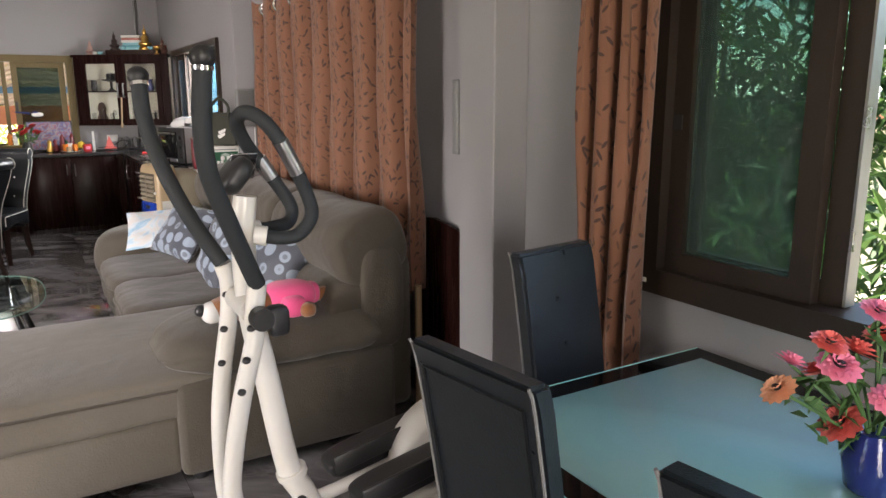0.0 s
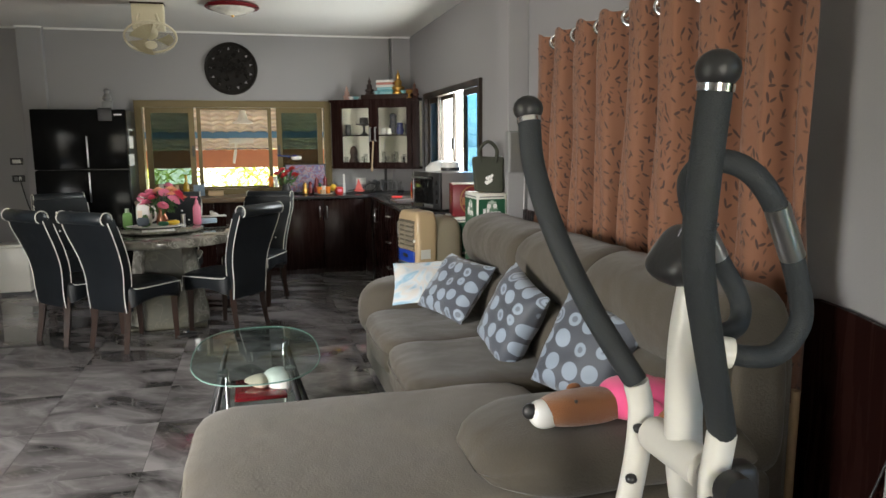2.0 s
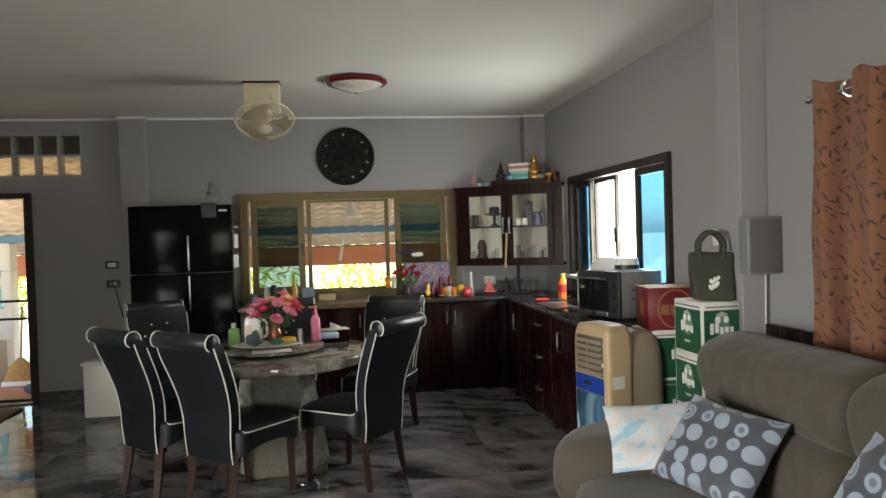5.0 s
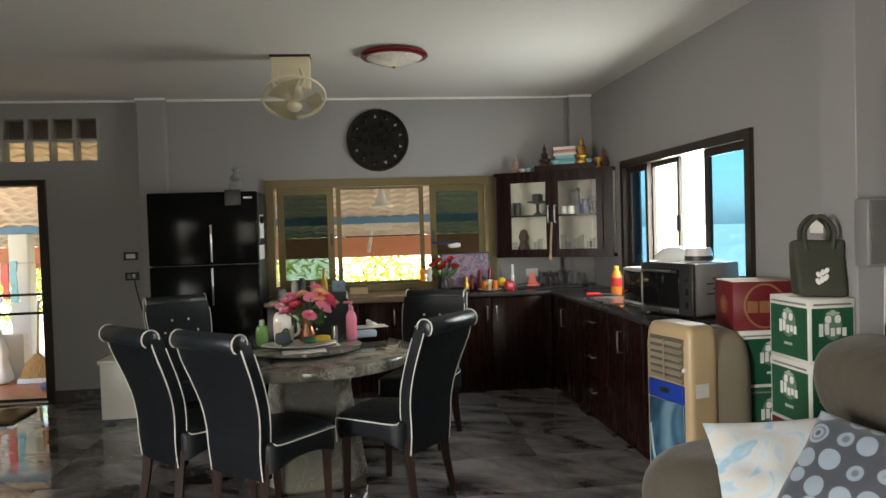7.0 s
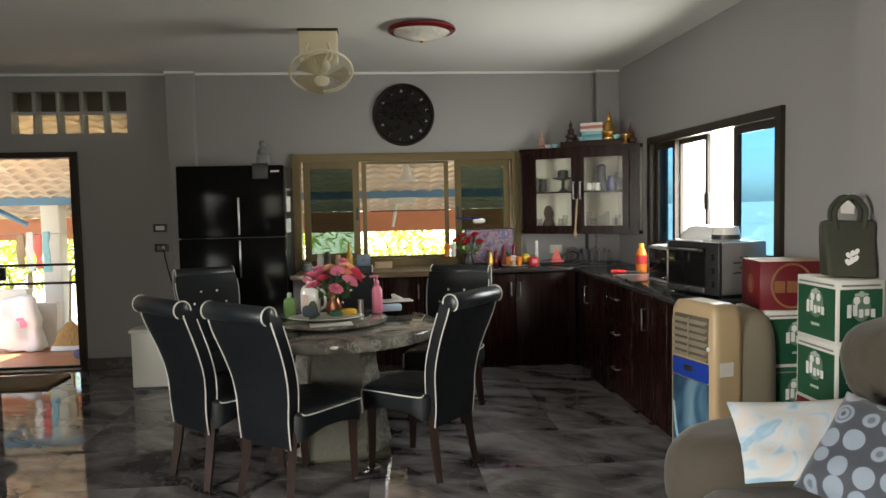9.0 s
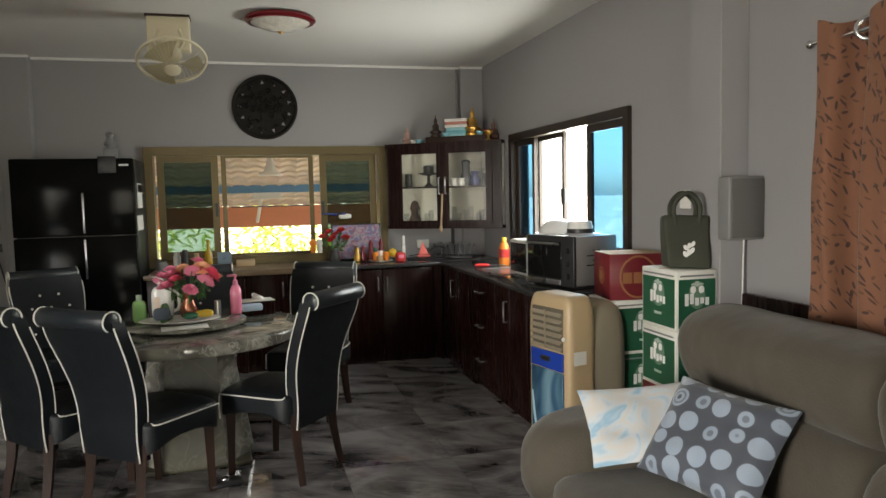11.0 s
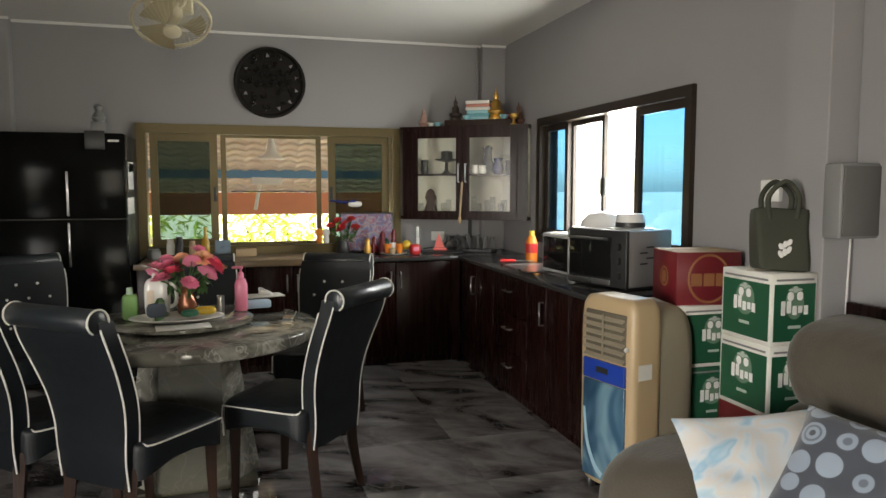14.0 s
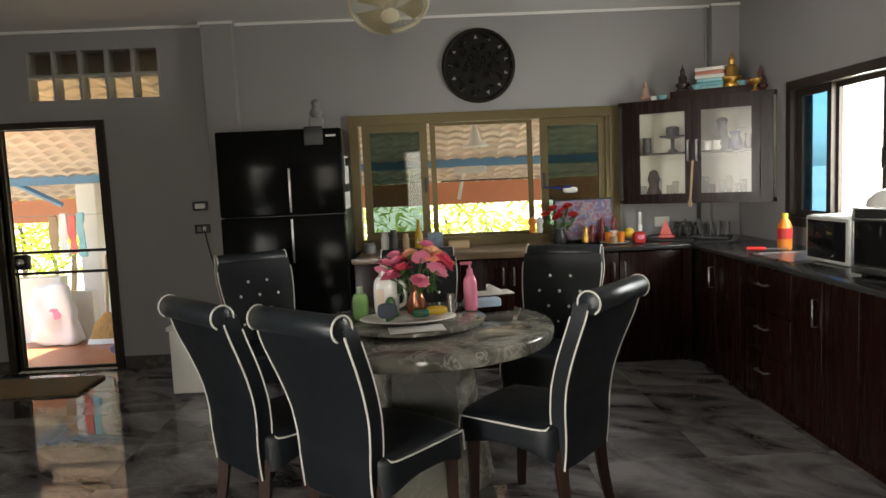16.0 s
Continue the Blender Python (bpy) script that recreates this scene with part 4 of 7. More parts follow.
def plush_toy():
    """One plain shape of a long stuffed animal lying on its side."""
    body = link("plush_toy", soft(0.30, 0.12, 0.105, (-0.12, 0, 0.053), 2.6, 8), PLUSH)
    body.matrix_world = pose(-0.80, -6.775, 0.604, 0, 0, 2)
    tagged(body, "stuffed toy in brown plush with pink shorts, lying on the arm", "toy")
    for name, bm, m in (("shorts", soft(0.215, 0.165, 0.125, (0.06, 0.005, 0.063), 2.8, 8), PINK), ("shorts_leg", soft(0.10, 0.085, 0.085, (0.045, -0.085, 0.043), 3.0, 5), PINK), ("shorts_leg", soft(0.08, 0.09, 0.09, (0.155, 0.02, 0.06), 3.0, 5), PINK), ("snout", soft(0.095, 0.09, 0.085, (-0.245, 0, 0.045), 2.4, 6), PORC), ("nose", ball(0.024, (-0.292, 0, 0.058)), PLASTIC), ("eye", ball(0.007, (-0.165, -0.045, 0.088)), PLASTIC), ("leg", soft(0.13, 0.06, 0.06, (0.225, 0.025, 0.045), 2.6, 5), PLUSH), ("paw", soft(0.085, 0.065, 0.055, (0.30, 0.03, 0.04), 2.4, 5), PORC), ("leg", soft(0.065, 0.055, 0.06, (0.09, -0.125, 0.032), 2.4, 5), PLUSH), ("ear", soft(0.05, 0.02, 0.045, (-0.12, 0.06, 0.085), 2.4, 4), PLUSH)):
        part(name, bm, m, body)


plush_toy()

# ---- curtains ----


def curtain(name, y0, y1, z0, z1, x, folds, depth, label, flare=0.0):
    c = thing(name, (x, y0, 0), label, "curtain")
    bm = bmesh.new()
    n, rows = folds * 22, 14
    uv = bm.loops.layers.uv.new("cloth")
    flat = {}
    grid = []
    for k in range(rows + 1):
        z = z1 + (z0 - z1) * k / rows
        row = []
        for i in range(n + 1):
            s = i / n
            ph = 2 * math.pi * folds * s
            d = depth * (0.75 + 0.35 * k / rows)
            px = -d * math.tanh(2.0 * (math.cos(ph) + 0.3)) + 0.012 * math.sin(3.1 * ph + k * 0.5) * k / rows + 0.02 * noise.noise(Vector((s * 9, k * 0.25, y0)))
            py = (y1 - y0) * s + 0.15 * d * math.sin(2 * ph) + flare * (k / rows) ** 2 * (s - 0.5)
            zz = z + (0.012 * math.cos(2 * ph) if k == 0 else 0.02 * noise.noise(Vector((s * 5, 1.3, y0))) if k == rows else 0)
            row.append(bm.verts.new((px, py, zz)))
        grid.append(row)
        run = 0.0
        for i, v in enumerate(row):
            run += math.hypot(v.co.x - row[i - 1].co.x, v.co.y - row[i - 1].co.y) if i else 0.0
            flat[v] = (run, v.co.z)
    for k in range(rows):
        for i in range(n):
            face = bm.faces.new((grid[k][i], grid[k][i + 1], grid[k + 1][i + 1], grid[k + 1][i]))
            for corner in face.loops:
                corner[uv].uv = flat[corner.vert]
    part("cloth", bm, CURTAIN, c, smooth=True)
    return c


long_curtain = curtain("curtain", -6.80, -4.545, 0.60, 2.075, -0.125, 8, 0.066, "rust-brown leaf-print eyelet curtain hanging before the wall")
for i in range(8):
    y = 2.255 * (i + 0.28) / 8
    pts = [(0.030 * math.cos(a) - 0.012, y - 0.030 * math.cos(a), 2.017 + 0.038 * math.sin(a)) for a in (2 * math.pi * k / 18 for k in range(19))]
    part("eyelet", tube(pts, 0.0095, 8, 1), CHROME, long_curtain, "chrome eyelet ring")
rod = thing("curtain_rod", (-0.125, -6.93, 2.017), "chrome curtain rod on wall brackets", "rod")
part("bar", tube([(0, 0, 0), (0, 2.46, 0)], 0.010, 10, 1), CHROME, rod)
part("finial", ball(0.018, (0, 2.47, 0)), CHROME, rod)
part("finial", ball(0.018, (0, -0.01, 0)), CHROME, rod)
for y in (0.05, 2.41):
    part("bracket", tube([(0, y, 0), (0.10, y, -0.01)], 0.007, 8, 1), CHROME, rod)
tagged(curtain("curtain", -8.11, -7.82, 0.35, 2.2, -0.12, 3, 0.045, "rust-brown leaf-print curtain gathered beside the window", -0.12), "", "curtain")
tagged(link("wooden_prop", tube([(-0.12, -6.73, 0.0), (-0.13, -6.75, 0.62)], 0.017, 8, 1), KRAFT), "thin wooden stick standing behind the sofa", "stick")
bd = link("dark_board", box(-0.045, -0.014, -4.62, -3.97, 0.0, 0.985, 0.004), DARKWOOD)
tagged(bd, "dark wooden board leaning on the wall behind the sofa", "board")

def curved_panel():
    """A thin dark sheet with a rounded upper corner, added for the shade on the wall."""
    foot = [(0.0, 0.0), (0.56, 0.0), (0.56, 0.90), (0.40, 0.918), (0.25, 0.905), (0.12, 0.885), (0.03, 0.858), (0.0, 0.84)]
    bm = bmesh.new()
    lo, hi = ([bm.verts.new((x, y, z)) for y, z in foot] for x in (-0.035, -0.014))
    bm.faces.new(lo)
    bm.faces.new(hi[::-1])
    for i in range(len(foot)):
        j = (i + 1) % len(foot)
        bm.faces.new((lo[j], lo[i], hi[i], hi[j]))
    bmesh.ops.recalc_face_normals(bm, faces=bm.faces[:])
    ob = link("wall_shade", bm, DARKWOOD, smooth=False)
    ob.location = (0, -7.11, 0.0)
    return tagged(ob, "dark brown curved sheet standing in for shade on the wall behind the sofa", "board")


curved_panel()

# ---- wall speakers ----


def speaker(name, at, rz, label):
    s = thing(name, at, label, "speaker", rz=rz)
    part("cabinet", box(-0.095, 0.095, 0.0, 0.085, 0.0, 0.285, 0.008), GREYPL, s)
    part("grille", box(-0.085, 0.085, -0.008, 0.0, 0.01, 0.275, 0.003), mat("grille_cloth", (0.13, 0.125, 0.12), 0.9, bump=0.5, fine=500), s)
    part("bracket", box(-0.03, 0.03, 0.085, 0.105, 0.09, 0.2), PLASTIC, s)
    return s


speaker("wall_speaker", (-0.085, -4.055, 1.24), 0, "grey flat wall speaker on the column")
thin = speaker("wall_speaker", (-0.060, -7.088, 1.235), 180, "grey flat wall speaker on the wall beside the column")
thin.scale.y = 0.45
tagged(link("speaker_cable", tube([(-0.03, -3.962, 1.25), (-0.035, -3.96, 0.9), (-0.03, -3.962, 0.6)], 0.004, 5, 4), TRIM), "thin white speaker cable down the column", "cable")

# ---- coffee table ----
ct = thing("coffee_table", (-1.883, -5.065, 0), "oval glass coffee table with a lower shelf and black legs", "table")


def oval(rx, ry, z, t, n=40):
    bm = bmesh.new()
    lo, hi = [], []
    for i in range(n):
        a = 2 * math.pi * i / n
        sq = (abs(math.cos(a)) ** 2.6 + abs(math.sin(a)) ** 2.6) ** (-1 / 2.6)
        x, y = rx * math.cos(a) * sq, ry * math.sin(a) * sq
        lo.append(bm.verts.new((x, y, z)))
        hi.append(bm.verts.new((x, y, z + t)))
    bm.faces.new(hi)
    bm.faces.new(lo[::-1])
    for i in range(n):
        bm.faces.new((lo[i], lo[(i + 1) % n], hi[(i + 1) % n], hi[i]))
    return bm


part("glass_top", oval(0.305, 0.51, 0.41, 0.010), GREENGL, ct, "green-edged glass top")
part("glass_rim", tube([(0.307 * math.cos(a) * (abs(math.cos(a)) ** 2.6 + abs(math.sin(a)) ** 2.6) ** (-1 / 2.6), 0.512 * math.sin(a) * (abs(math.cos(a)) ** 2.6 + abs(math.sin(a)) ** 2.6) ** (-1 / 2.6), 0.415) for a in (2 * math.pi * i / 48 for i in range(49))], 0.0038, 6, 1), mat("polished_glass_edge", (0.20, 0.32, 0.28), 0.08), ct)
part("shelf", moved(oval(0.20, 0.30, 0.17, 0.008), pose(0.02, -0.02, 0)), GREENGL, ct, "small lower glass shelf")
for x, y in ((-0.19, -0.30), (0.19, -0.30), (-0.19, 0.30), (0.19, 0.30)):
    part("leg", tube([(x * 1.35, y * 1.12, 0.0), (x * 1.05, y, 0.2), (x * 0.8, y * 0.9, 0.395)], 0.019, 8, 5, 0.013), PLASTIC, ct, "black curved leg")
    part("pad", lathe([(0.024, 0.395), (0.028, 0.409)], 14, (x * 0.8, y * 0.9, 0)), CHROME, ct)
for x, y in ((-0.14, -0.2), (0.14, 0.2)):
    part("strut", tube([(x, y, 0.02), (x, y, 0.40)], 0.011, 8, 1), CHROME, ct, "chrome tube")
tr = tagged(link("tray", box(-2.00, -1.74, -5.12, -4.81, 0.179, 0.20, 0.008), DKRED), "dark red tray on the lower shelf", "tray")
tis = thing("tissue_pack", (-1.88, -4.98, 0.201), "crumpled pink and white tissues on the tray", "tissues")
part("pack", soft(0.12, 0.10, 0.06, (-0.03, 0.01, 0.03), 3, 6, 0, 0.05), PETAL[5], tis)
part("tissue", soft(0.11, 0.09, 0.06, (0.07, 0.03, 0.03), 2.5, 6, 0, 0.12), PAPER, tis)

# ---- dining table and chairs ----
TX, TY = -2.595, -2.475
dt = thing("dining_table", (TX, TY, 0), "round grey-green marble dining table on a tapered stone pedestal", "table", rz=3)
part("tabletop", lathe([(0.605, 0.684), (0.622, 0.690), (0.628, 0.700), (0.628, 0.738), (0.624, 0.746), (0.614, 0.75)], 96), STONE, dt)
FOOT = [(x, y) for x, y in ((-0.16, -0.32), (0.16, -0.32), (0.32, -0.13), (0.32, 0.13), (0.16, 0.32), (-0.16, 0.32), (-0.32, 0.13), (-0.32, -0.13))]
NECK = [(x, y) for x, y in ((-0.135, -0.215), (0.135, -0.215), (0.215, -0.135), (0.215, 0.135), (0.135, 0.215), (-0.135, 0.215), (-0.215, 0.135), (-0.215, -0.135))]
for k in range(8):
    (ax, ay), (bx, by) = FOOT[k], FOOT[(k + 1) % 8]
    (cx, cy), (dx, dy) = NECK[(k + 1) % 8], NECK[k]
    bm = bmesh.new()
    q = [bm.verts.new(v) for v in ((ax, ay, 0.03), (bx, by, 0.03), (cx, cy, 0.685), (dx, dy, 0.685), (ax * 0.92, ay * 0.92, 0.03), (bx * 0.92, by * 0.92, 0.03), (cx * 0.92, cy * 0.92, 0.685), (dx * 0.92, dy * 0.92, 0.685))]
    for f in ((0, 1, 2, 3), (7, 6, 5, 4), (1, 5, 6, 2), (0, 3, 7, 4), (0, 4, 5, 1), (3, 2, 6, 7)):
        bm.faces.new([q[i] for i in f])
    if k % 2:
        part("corner_panel", bm, STONE, dt, "pale polished corner facet", smooth=False)
    else:
        part("pedestal_panel", bm, STONE_D, dt, "olive marble panel", smooth=False)
part("foot_plate", box(-0.30, 0.30, -0.30, 0.30, 0.0, 0.03, 0.008), STONE_D, dt)
lz = thing("lazy_susan", (TX - 0.02, TY - 0.02, 0.751), "round marble turntable on the dining table", "turntable")
part("disc", lathe([(0.322, 0.016), (0.334, 0.022), (0.334, 0.034), (0.327, 0.038)], 72), STONE, lz)
part("bearing", lathe([(0.13, 0.0), (0.13, 0.018)], 32), STEEL, lz)


def dining_chair():
    c = thing("dining_chair", (0, 0, 0), "black leather dining chair with scrolled back, white piping and crystal buttons", "chair", "chairs round the dining table")
    prof = smooth_line([(0, -0.185, 0.29), (0, -0.196, 0.40), (0, -0.196, 0.50), (0, -0.212, 0.62), (0, -0.250, 0.74), (0, -0.290, 0.84), (0, -0.314, 0.91), (0, -0.322, 0.96)], 4)
    bm = bmesh.new()
    L, R = [], []
    rings = []
    for i, p in enumerate(prof):
        s = i / (len(prof) - 1)
        w = 0.185 + 0.035 * math.sin(math.pi * min(1, s * 0.62)) - 0.012 * math.sin(math.pi * s * 2) + 0.006 * s
        t = 0.032 if s > 0.15 else 0.03
        ring = []
        for x, y in ((-w, -t), (-w * 0.5, -t - 0.006), (w * 0.5, -t - 0.006), (w, -t), (w, t), (w * 0.5, t + 0.010), (-w * 0.5, t + 0.010), (-w, t)):
            ring.append(bm.verts.new((x, p.y + y, p.z)))
        rings.append(ring)
        L.append((-w, p.y - t, p.z))
        R.append((w, p.y - t, p.z))
    for a, b in zip(rings, rings[1:]):
        for k in range(8):
            bm.faces.new((a[k], a[(k + 1) % 8], b[(k + 1) % 8], b[k]))
    bm.faces.new(rings[0][::-1])
    bm.faces.new(rings[-1])
    part("backrest", bm, LEATHER, c)
    cy, cz, cr = -0.352, 0.962, 0.045
    part("scroll", moved(lathe([(cr - 0.006, -0.222), (cr, -0.216), (cr, 0.216), (cr - 0.006, 0.222)], 22), pose(0, cy, cz, 0, 90, 0)), LEATHER_B, c, "rolled leather top")
    for sx, line in ((-1, L), (1, R)):
        x = sx * 0.222
        curl = [(x, cy + cr * math.cos(a), cz + cr * math.sin(a)) for a in (radians(d) for d in range(-60, 260, 20))]
        part("piping", tube(line[:-3:3] + [line[-3]], 0.0040, 6, 4), PIPING, c, "white piping")
        part("piping", tube(curl, 0.0040, 6, 2), PIPING, c, "white piping")
        part("piping", tube([(p[0], p[1] + 0.064, p[2]) for p in line[6:-2:3]], 0.0036, 6, 4), PIPING, c, "white piping")
    seat = soft(0.47, 0.46, 0.125, (0, 0.03, 0.408), 9, 9)
    for v in seat.verts:
        if v.co.z < 0.37:
            v.co.z -= 0.05 * abs((v.co.y - 0.035) / 0.22) ** 2.2 - 0.012
        elif v.co.z > 0.45:
            v.co.z += 0.012 * (1 - (v.co.x / 0.22) ** 2)
    part("seat", seat, LEATHER, c)
    for sx in (-1, 1):
        part("piping", tube([(sx * 0.208, -0.166, 0.462), (sx * 0.230, -0.14, 0.452), (sx * 0.234, 0.05, 0.450), (sx * 0.228, 0.22, 0.446), (sx * 0.218, 0.255, 0.436), (sx * 0.218, 0.262, 0.36)], 0.0040, 6, 4), PIPING, c, "white piping")
    for x, y, k in ((-0.19, 0.21, 1.0), (0.19, 0.21, 1.0), (-0.168, -0.185, 1.08), (0.168, -0.185, 1.08)):
        back = -0.05 if y < 0 else 0.01
        part("leg", tube([(x * k, y + back, 0.0), (x, y + back * 0.3, 0.2), (x, y, 0.37)], 0.023, 4, 4, 0.034), LEGWOOD, c, "dark tapered wooden leg")
    for i in range(4):
        for j in range(3 if i % 2 == 0 else 2):
            z = 0.58 + i * 0.085
            x = (j - (1 if i % 2 == 0 else 0.5)) * 0.12
            y = -0.212 - max(0, (z - 0.62)) * 0.33 + 0.043
            part("button", ball(0.0095, (x, y, z), 1, 8), PORC, c, "crystal button")
    return c


chair = dining_chair()
chair.matrix_world = pose(-2.099, -2.865, 0, 0, 0, 50.6)
for x, y, r in ((-3.19, -2.80, -47.0), (-2.764, -3.103, -40.8), (-3.50, -1.47, -150), (-2.60, -1.74, 180), (-1.87, -1.88, 155.4)):
    copy_thing(chair, pose(x, y, 0, 0, 0, r))

# ---- glass table and chairs by the window ----
gt = thing("glass_table", (0, 0, 0), "black framed table with a frosted teal glass top", "table")
part("glass_top", box(-0.80, -0.10, -9.60, -8.29, 0.750, 0.762, 0.003, 1), FROST, gt, "frosted teal glass")
part("rim", boxes([(-0.86, -0.80, -9.66, -8.23, 0.748, 0.760), (-0.10, -0.04, -9.66, -8.23, 0.748, 0.760), (-0.80, -0.10, -8.29, -8.23, 0.748, 0.760), (-0.80, -0.10, -9.66, -9.60, 0.748, 0.760)]), BLACKW, gt, "clear black-backed glass border", smooth=False)
part("edge", boxes([(-0.866, -0.86, -9.66, -8.224, 0.748, 0.760), (-0.866, -0.04, -8.23, -8.224, 0.748, 0.760)]), mat("aqua_glass_edge", (0.35, 0.75, 0.70), 0.1), gt, "aqua polished edge", smooth=False)
part("apron", boxes([(-0.80, -0.10, -8.33, -8.30, 0.66, 0.748), (-0.80, -0.10, -9.59, -9.56, 0.66, 0.748), (-0.80, -0.77, -9.56, -8.33, 0.66, 0.748), (-0.13, -0.10, -9.56, -8.33, 0.66, 0.748)]), BLACKW, gt, smooth=False)
for x in (-0.78, -0.12):
    for y in (-9.55, -8.34):
        part("leg", box(x - 0.03, x + 0.03, y - 0.03, y + 0.03, 0, 0.66, 0.004), BLACKW, gt)


def slim_chair():
    c = thing("slim_chair", (0, 0, 0), "black upholstered high-back chair with stitched panel", "chair", "chairs at the glass table")
    bm = bmesh.new()
    pr = [(-0.17, 0.30), (-0.19, 0.5), (-0.225, 0.75), (-0.27, 1.005), (-0.285, 1.05)]
    w = 0.146
    rings = [[bm.verts.new(v) for v in ((-w, y - 0.022, z), (w, y - 0.022, z), (w, y + 0.022, z), (-w, y + 0.022, z))] for y, z in pr]
    for a, b in zip(rings, rings[1:]):
        for k in range(4):
            bm.faces.new((a[k], a[(k + 1) % 4], b[(k + 1) % 4], b[k]))
    bm.faces.new(rings[0][::-1])
    bm.faces.new(rings[-1])
    bmesh.ops.bevel(bm, geom=[e for e in bm.edges if abs(e.verts[0].co.x - e.verts[1].co.x) < 1e-4 or e.verts[0].co.z > 0.98], offset=0.008, segments=2, affect="EDGES")
    part("backrest", bm, LEATHER_B, c)
    for sx in (-1, 1):
        part("stitching", tube([(sx * 0.12, y - 0.024, z) for y, z in pr[:-1]], 0.003, 5, 3), LEATHER, c)
        part("edge_seam", tube([(sx * (w - 0.004), y - 0.022, z) for y, z in pr], 0.0028, 5, 3), GREYPL, c)
    part("seam", tube([(-0.12, pr[3][0] - 0.024, pr[3][1]), (0.12, pr[3][0] - 0.024, pr[3][1])], 0.003, 5, 1), LEATHER, c)
    part("seat", soft(0.40, 0.42, 0.08, (0, 0.02, 0.44), 7, 6), LEATHER, c)
    for x in (-0.16, 0.16):
        for y in (-0.17, 0.2):
            part("leg", tube([(x, y, 0.0), (x, y, 0.41)], 0.018, 4, 1), PLASTIC, c)
    return c


sc = slim_chair()
sc.matrix_world = pose(-0.347, -8.285, 0, 0, 0, 189)
copy_thing(sc, pose(-0.763, -8.58, 0, 0, 0, -82))
copy_thing(sc, pose(-0.738, -9.11, 0, 0, 0, -82))

# ---- elliptical trainer ----
el = thing("elliptical_trainer", (-1.05, -7.62, 0), "white elliptical trainer with grey foam handlebars", "exercise machine")
E0 = Vector((1.05, 7.62, 0))


def w_(*pts):
    return [Vector(p) + E0 for p in pts]


def trainer_arm(y, grip, lower):
    """A swinging arm: foam grip with a ball cap above, flat white bar below, pedal at its foot."""
    arm = part("swing_arm", tube(w_(*grip), 0.0225, 14, 8), FOAM, el, "grey foam swing grip")
    t = Vector(grip[0]) + E0
    lean = (Vector(grip[0]) - Vector(grip[1])).normalized()
    part("end_cap", ball(0.030, t + lean * 0.012, 0.9, 16), PLASTIC, arm, "black ball cap")
    part("ring", tube([t - lean * 0.016, t - lean * 0.006], 0.0245, 16, 1), CHROME, arm, "chrome ring")
    bar = part("lower_bar", tube(w_(grip[-1], *lower), 0.026, 10, 6, None, 0.75), WHITE, el, "white curved lower arm")
    for k in range(3):
        q = Vector(lower[0]).lerp(Vector(lower[2]), 0.12 + 0.4 * k)
        part("bolt", ball(0.012, q + E0 + Vector((-0.010, -0.019, 0)), 0.8, 8), PLASTIC, bar, "black bolt head")
    part("pedal_bar", tube(w_(lower[-1], (-0.85, y, 0.21), (-0.45, y, 0.29)), 0.022, 8, 4), WHITE, el)
    pedal = part("pedal", soft(0.40, 0.14, 0.06, Vector((-0.70, y - 0.02, 0.345)) + E0, 5, 6, 0, 0, Matrix.Rotation(radians(-11), 3, "Y")), PLASTIC, el, "black ribbed foot plate")
    part("rim", moved(box(-0.19, 0.19, -0.078, -0.066, 0.0, 0.06, 0.005), Matrix.Translation(Vector((-0.70, y - 0.02, 0.35)) + E0) @ pose(0, 0, 0, 0, -11, 0)), PLASTIC, pedal)


trainer_arm(-7.73, ((-1.257, -7.85, 1.53), (-1.266, -7.845, 1.40), (-1.256, -7.825, 1.29), (-1.212, -7.79, 1.17), (-1.133, -7.73, 0.983)), ((-1.145, -7.73, 0.90), (-1.148, -7.73, 0.838), (-1.188, -7.73, 0.69), (-1.219, -7.73, 0.538), (-1.231, -7.73, 0.406), (-1.19, -7.73, 0.26), (-1.13, -7.73, 0.19)))
trainer_arm(-7.51, ((-1.317, -7.333, 1.504), (-1.315, -7.36, 1.40), (-1.288, -7.41, 1.27), (-1.235, -7.465, 1.13), (-1.166, -7.513, 1.0)), ((-1.152, -7.51, 0.943), (-1.158, -7.51, 0.844), (-1.184, -7.51, 0.695), (-1.204, -7.51, 0.525), (-1.203, -7.51, 0.30), (-1.17, -7.51, 0.22), (-1.13, -7.51, 0.19)))
part("mast", tube(w_((-0.925, -7.62, 0.12), (-1.00, -7.62, 0.30), (-1.044, -7.62, 0.40), (-1.093, -7.62, 0.696), (-1.128, -7.62, 0.90), (-1.132, -7.62, 1.09), (-1.12, -7.62, 1.20)), 0.038, 16, 6, 0.031), WHITE, el, "white enamelled mast")
part("mast_collar", tube(w_((-1.03, -7.62, 0.365), (-1.036, -7.62, 0.385)), 0.046, 16, 1), WHITE, el)
part("mast_bolt", ball(0.016, Vector((-1.02, -7.662, 0.30)) + E0, 0.8, 10), PLASTIC, el)
part("pivot", tube(w_((-1.14, -7.77, 0.905), (-1.14, -7.47, 0.905)), 0.017, 12, 1), STEEL, el)
part("pivot_sleeve", tube(w_((-1.14, -7.70, 0.905), (-1.14, -7.54, 0.905)), 0.034, 14, 1), WHITE, el)
part("pivot_cap", tube(w_((-1.14, -7.795, 0.905), (-1.14, -7.762, 0.905)), 0.030, 16, 1), PLASTIC, el, "black pivot cap")
part("knob", soft(0.06, 0.05, 0.085, Vector((-1.075, -7.70, 0.87)) + E0, 4, 5), PLASTIC, el, "resistance knob")
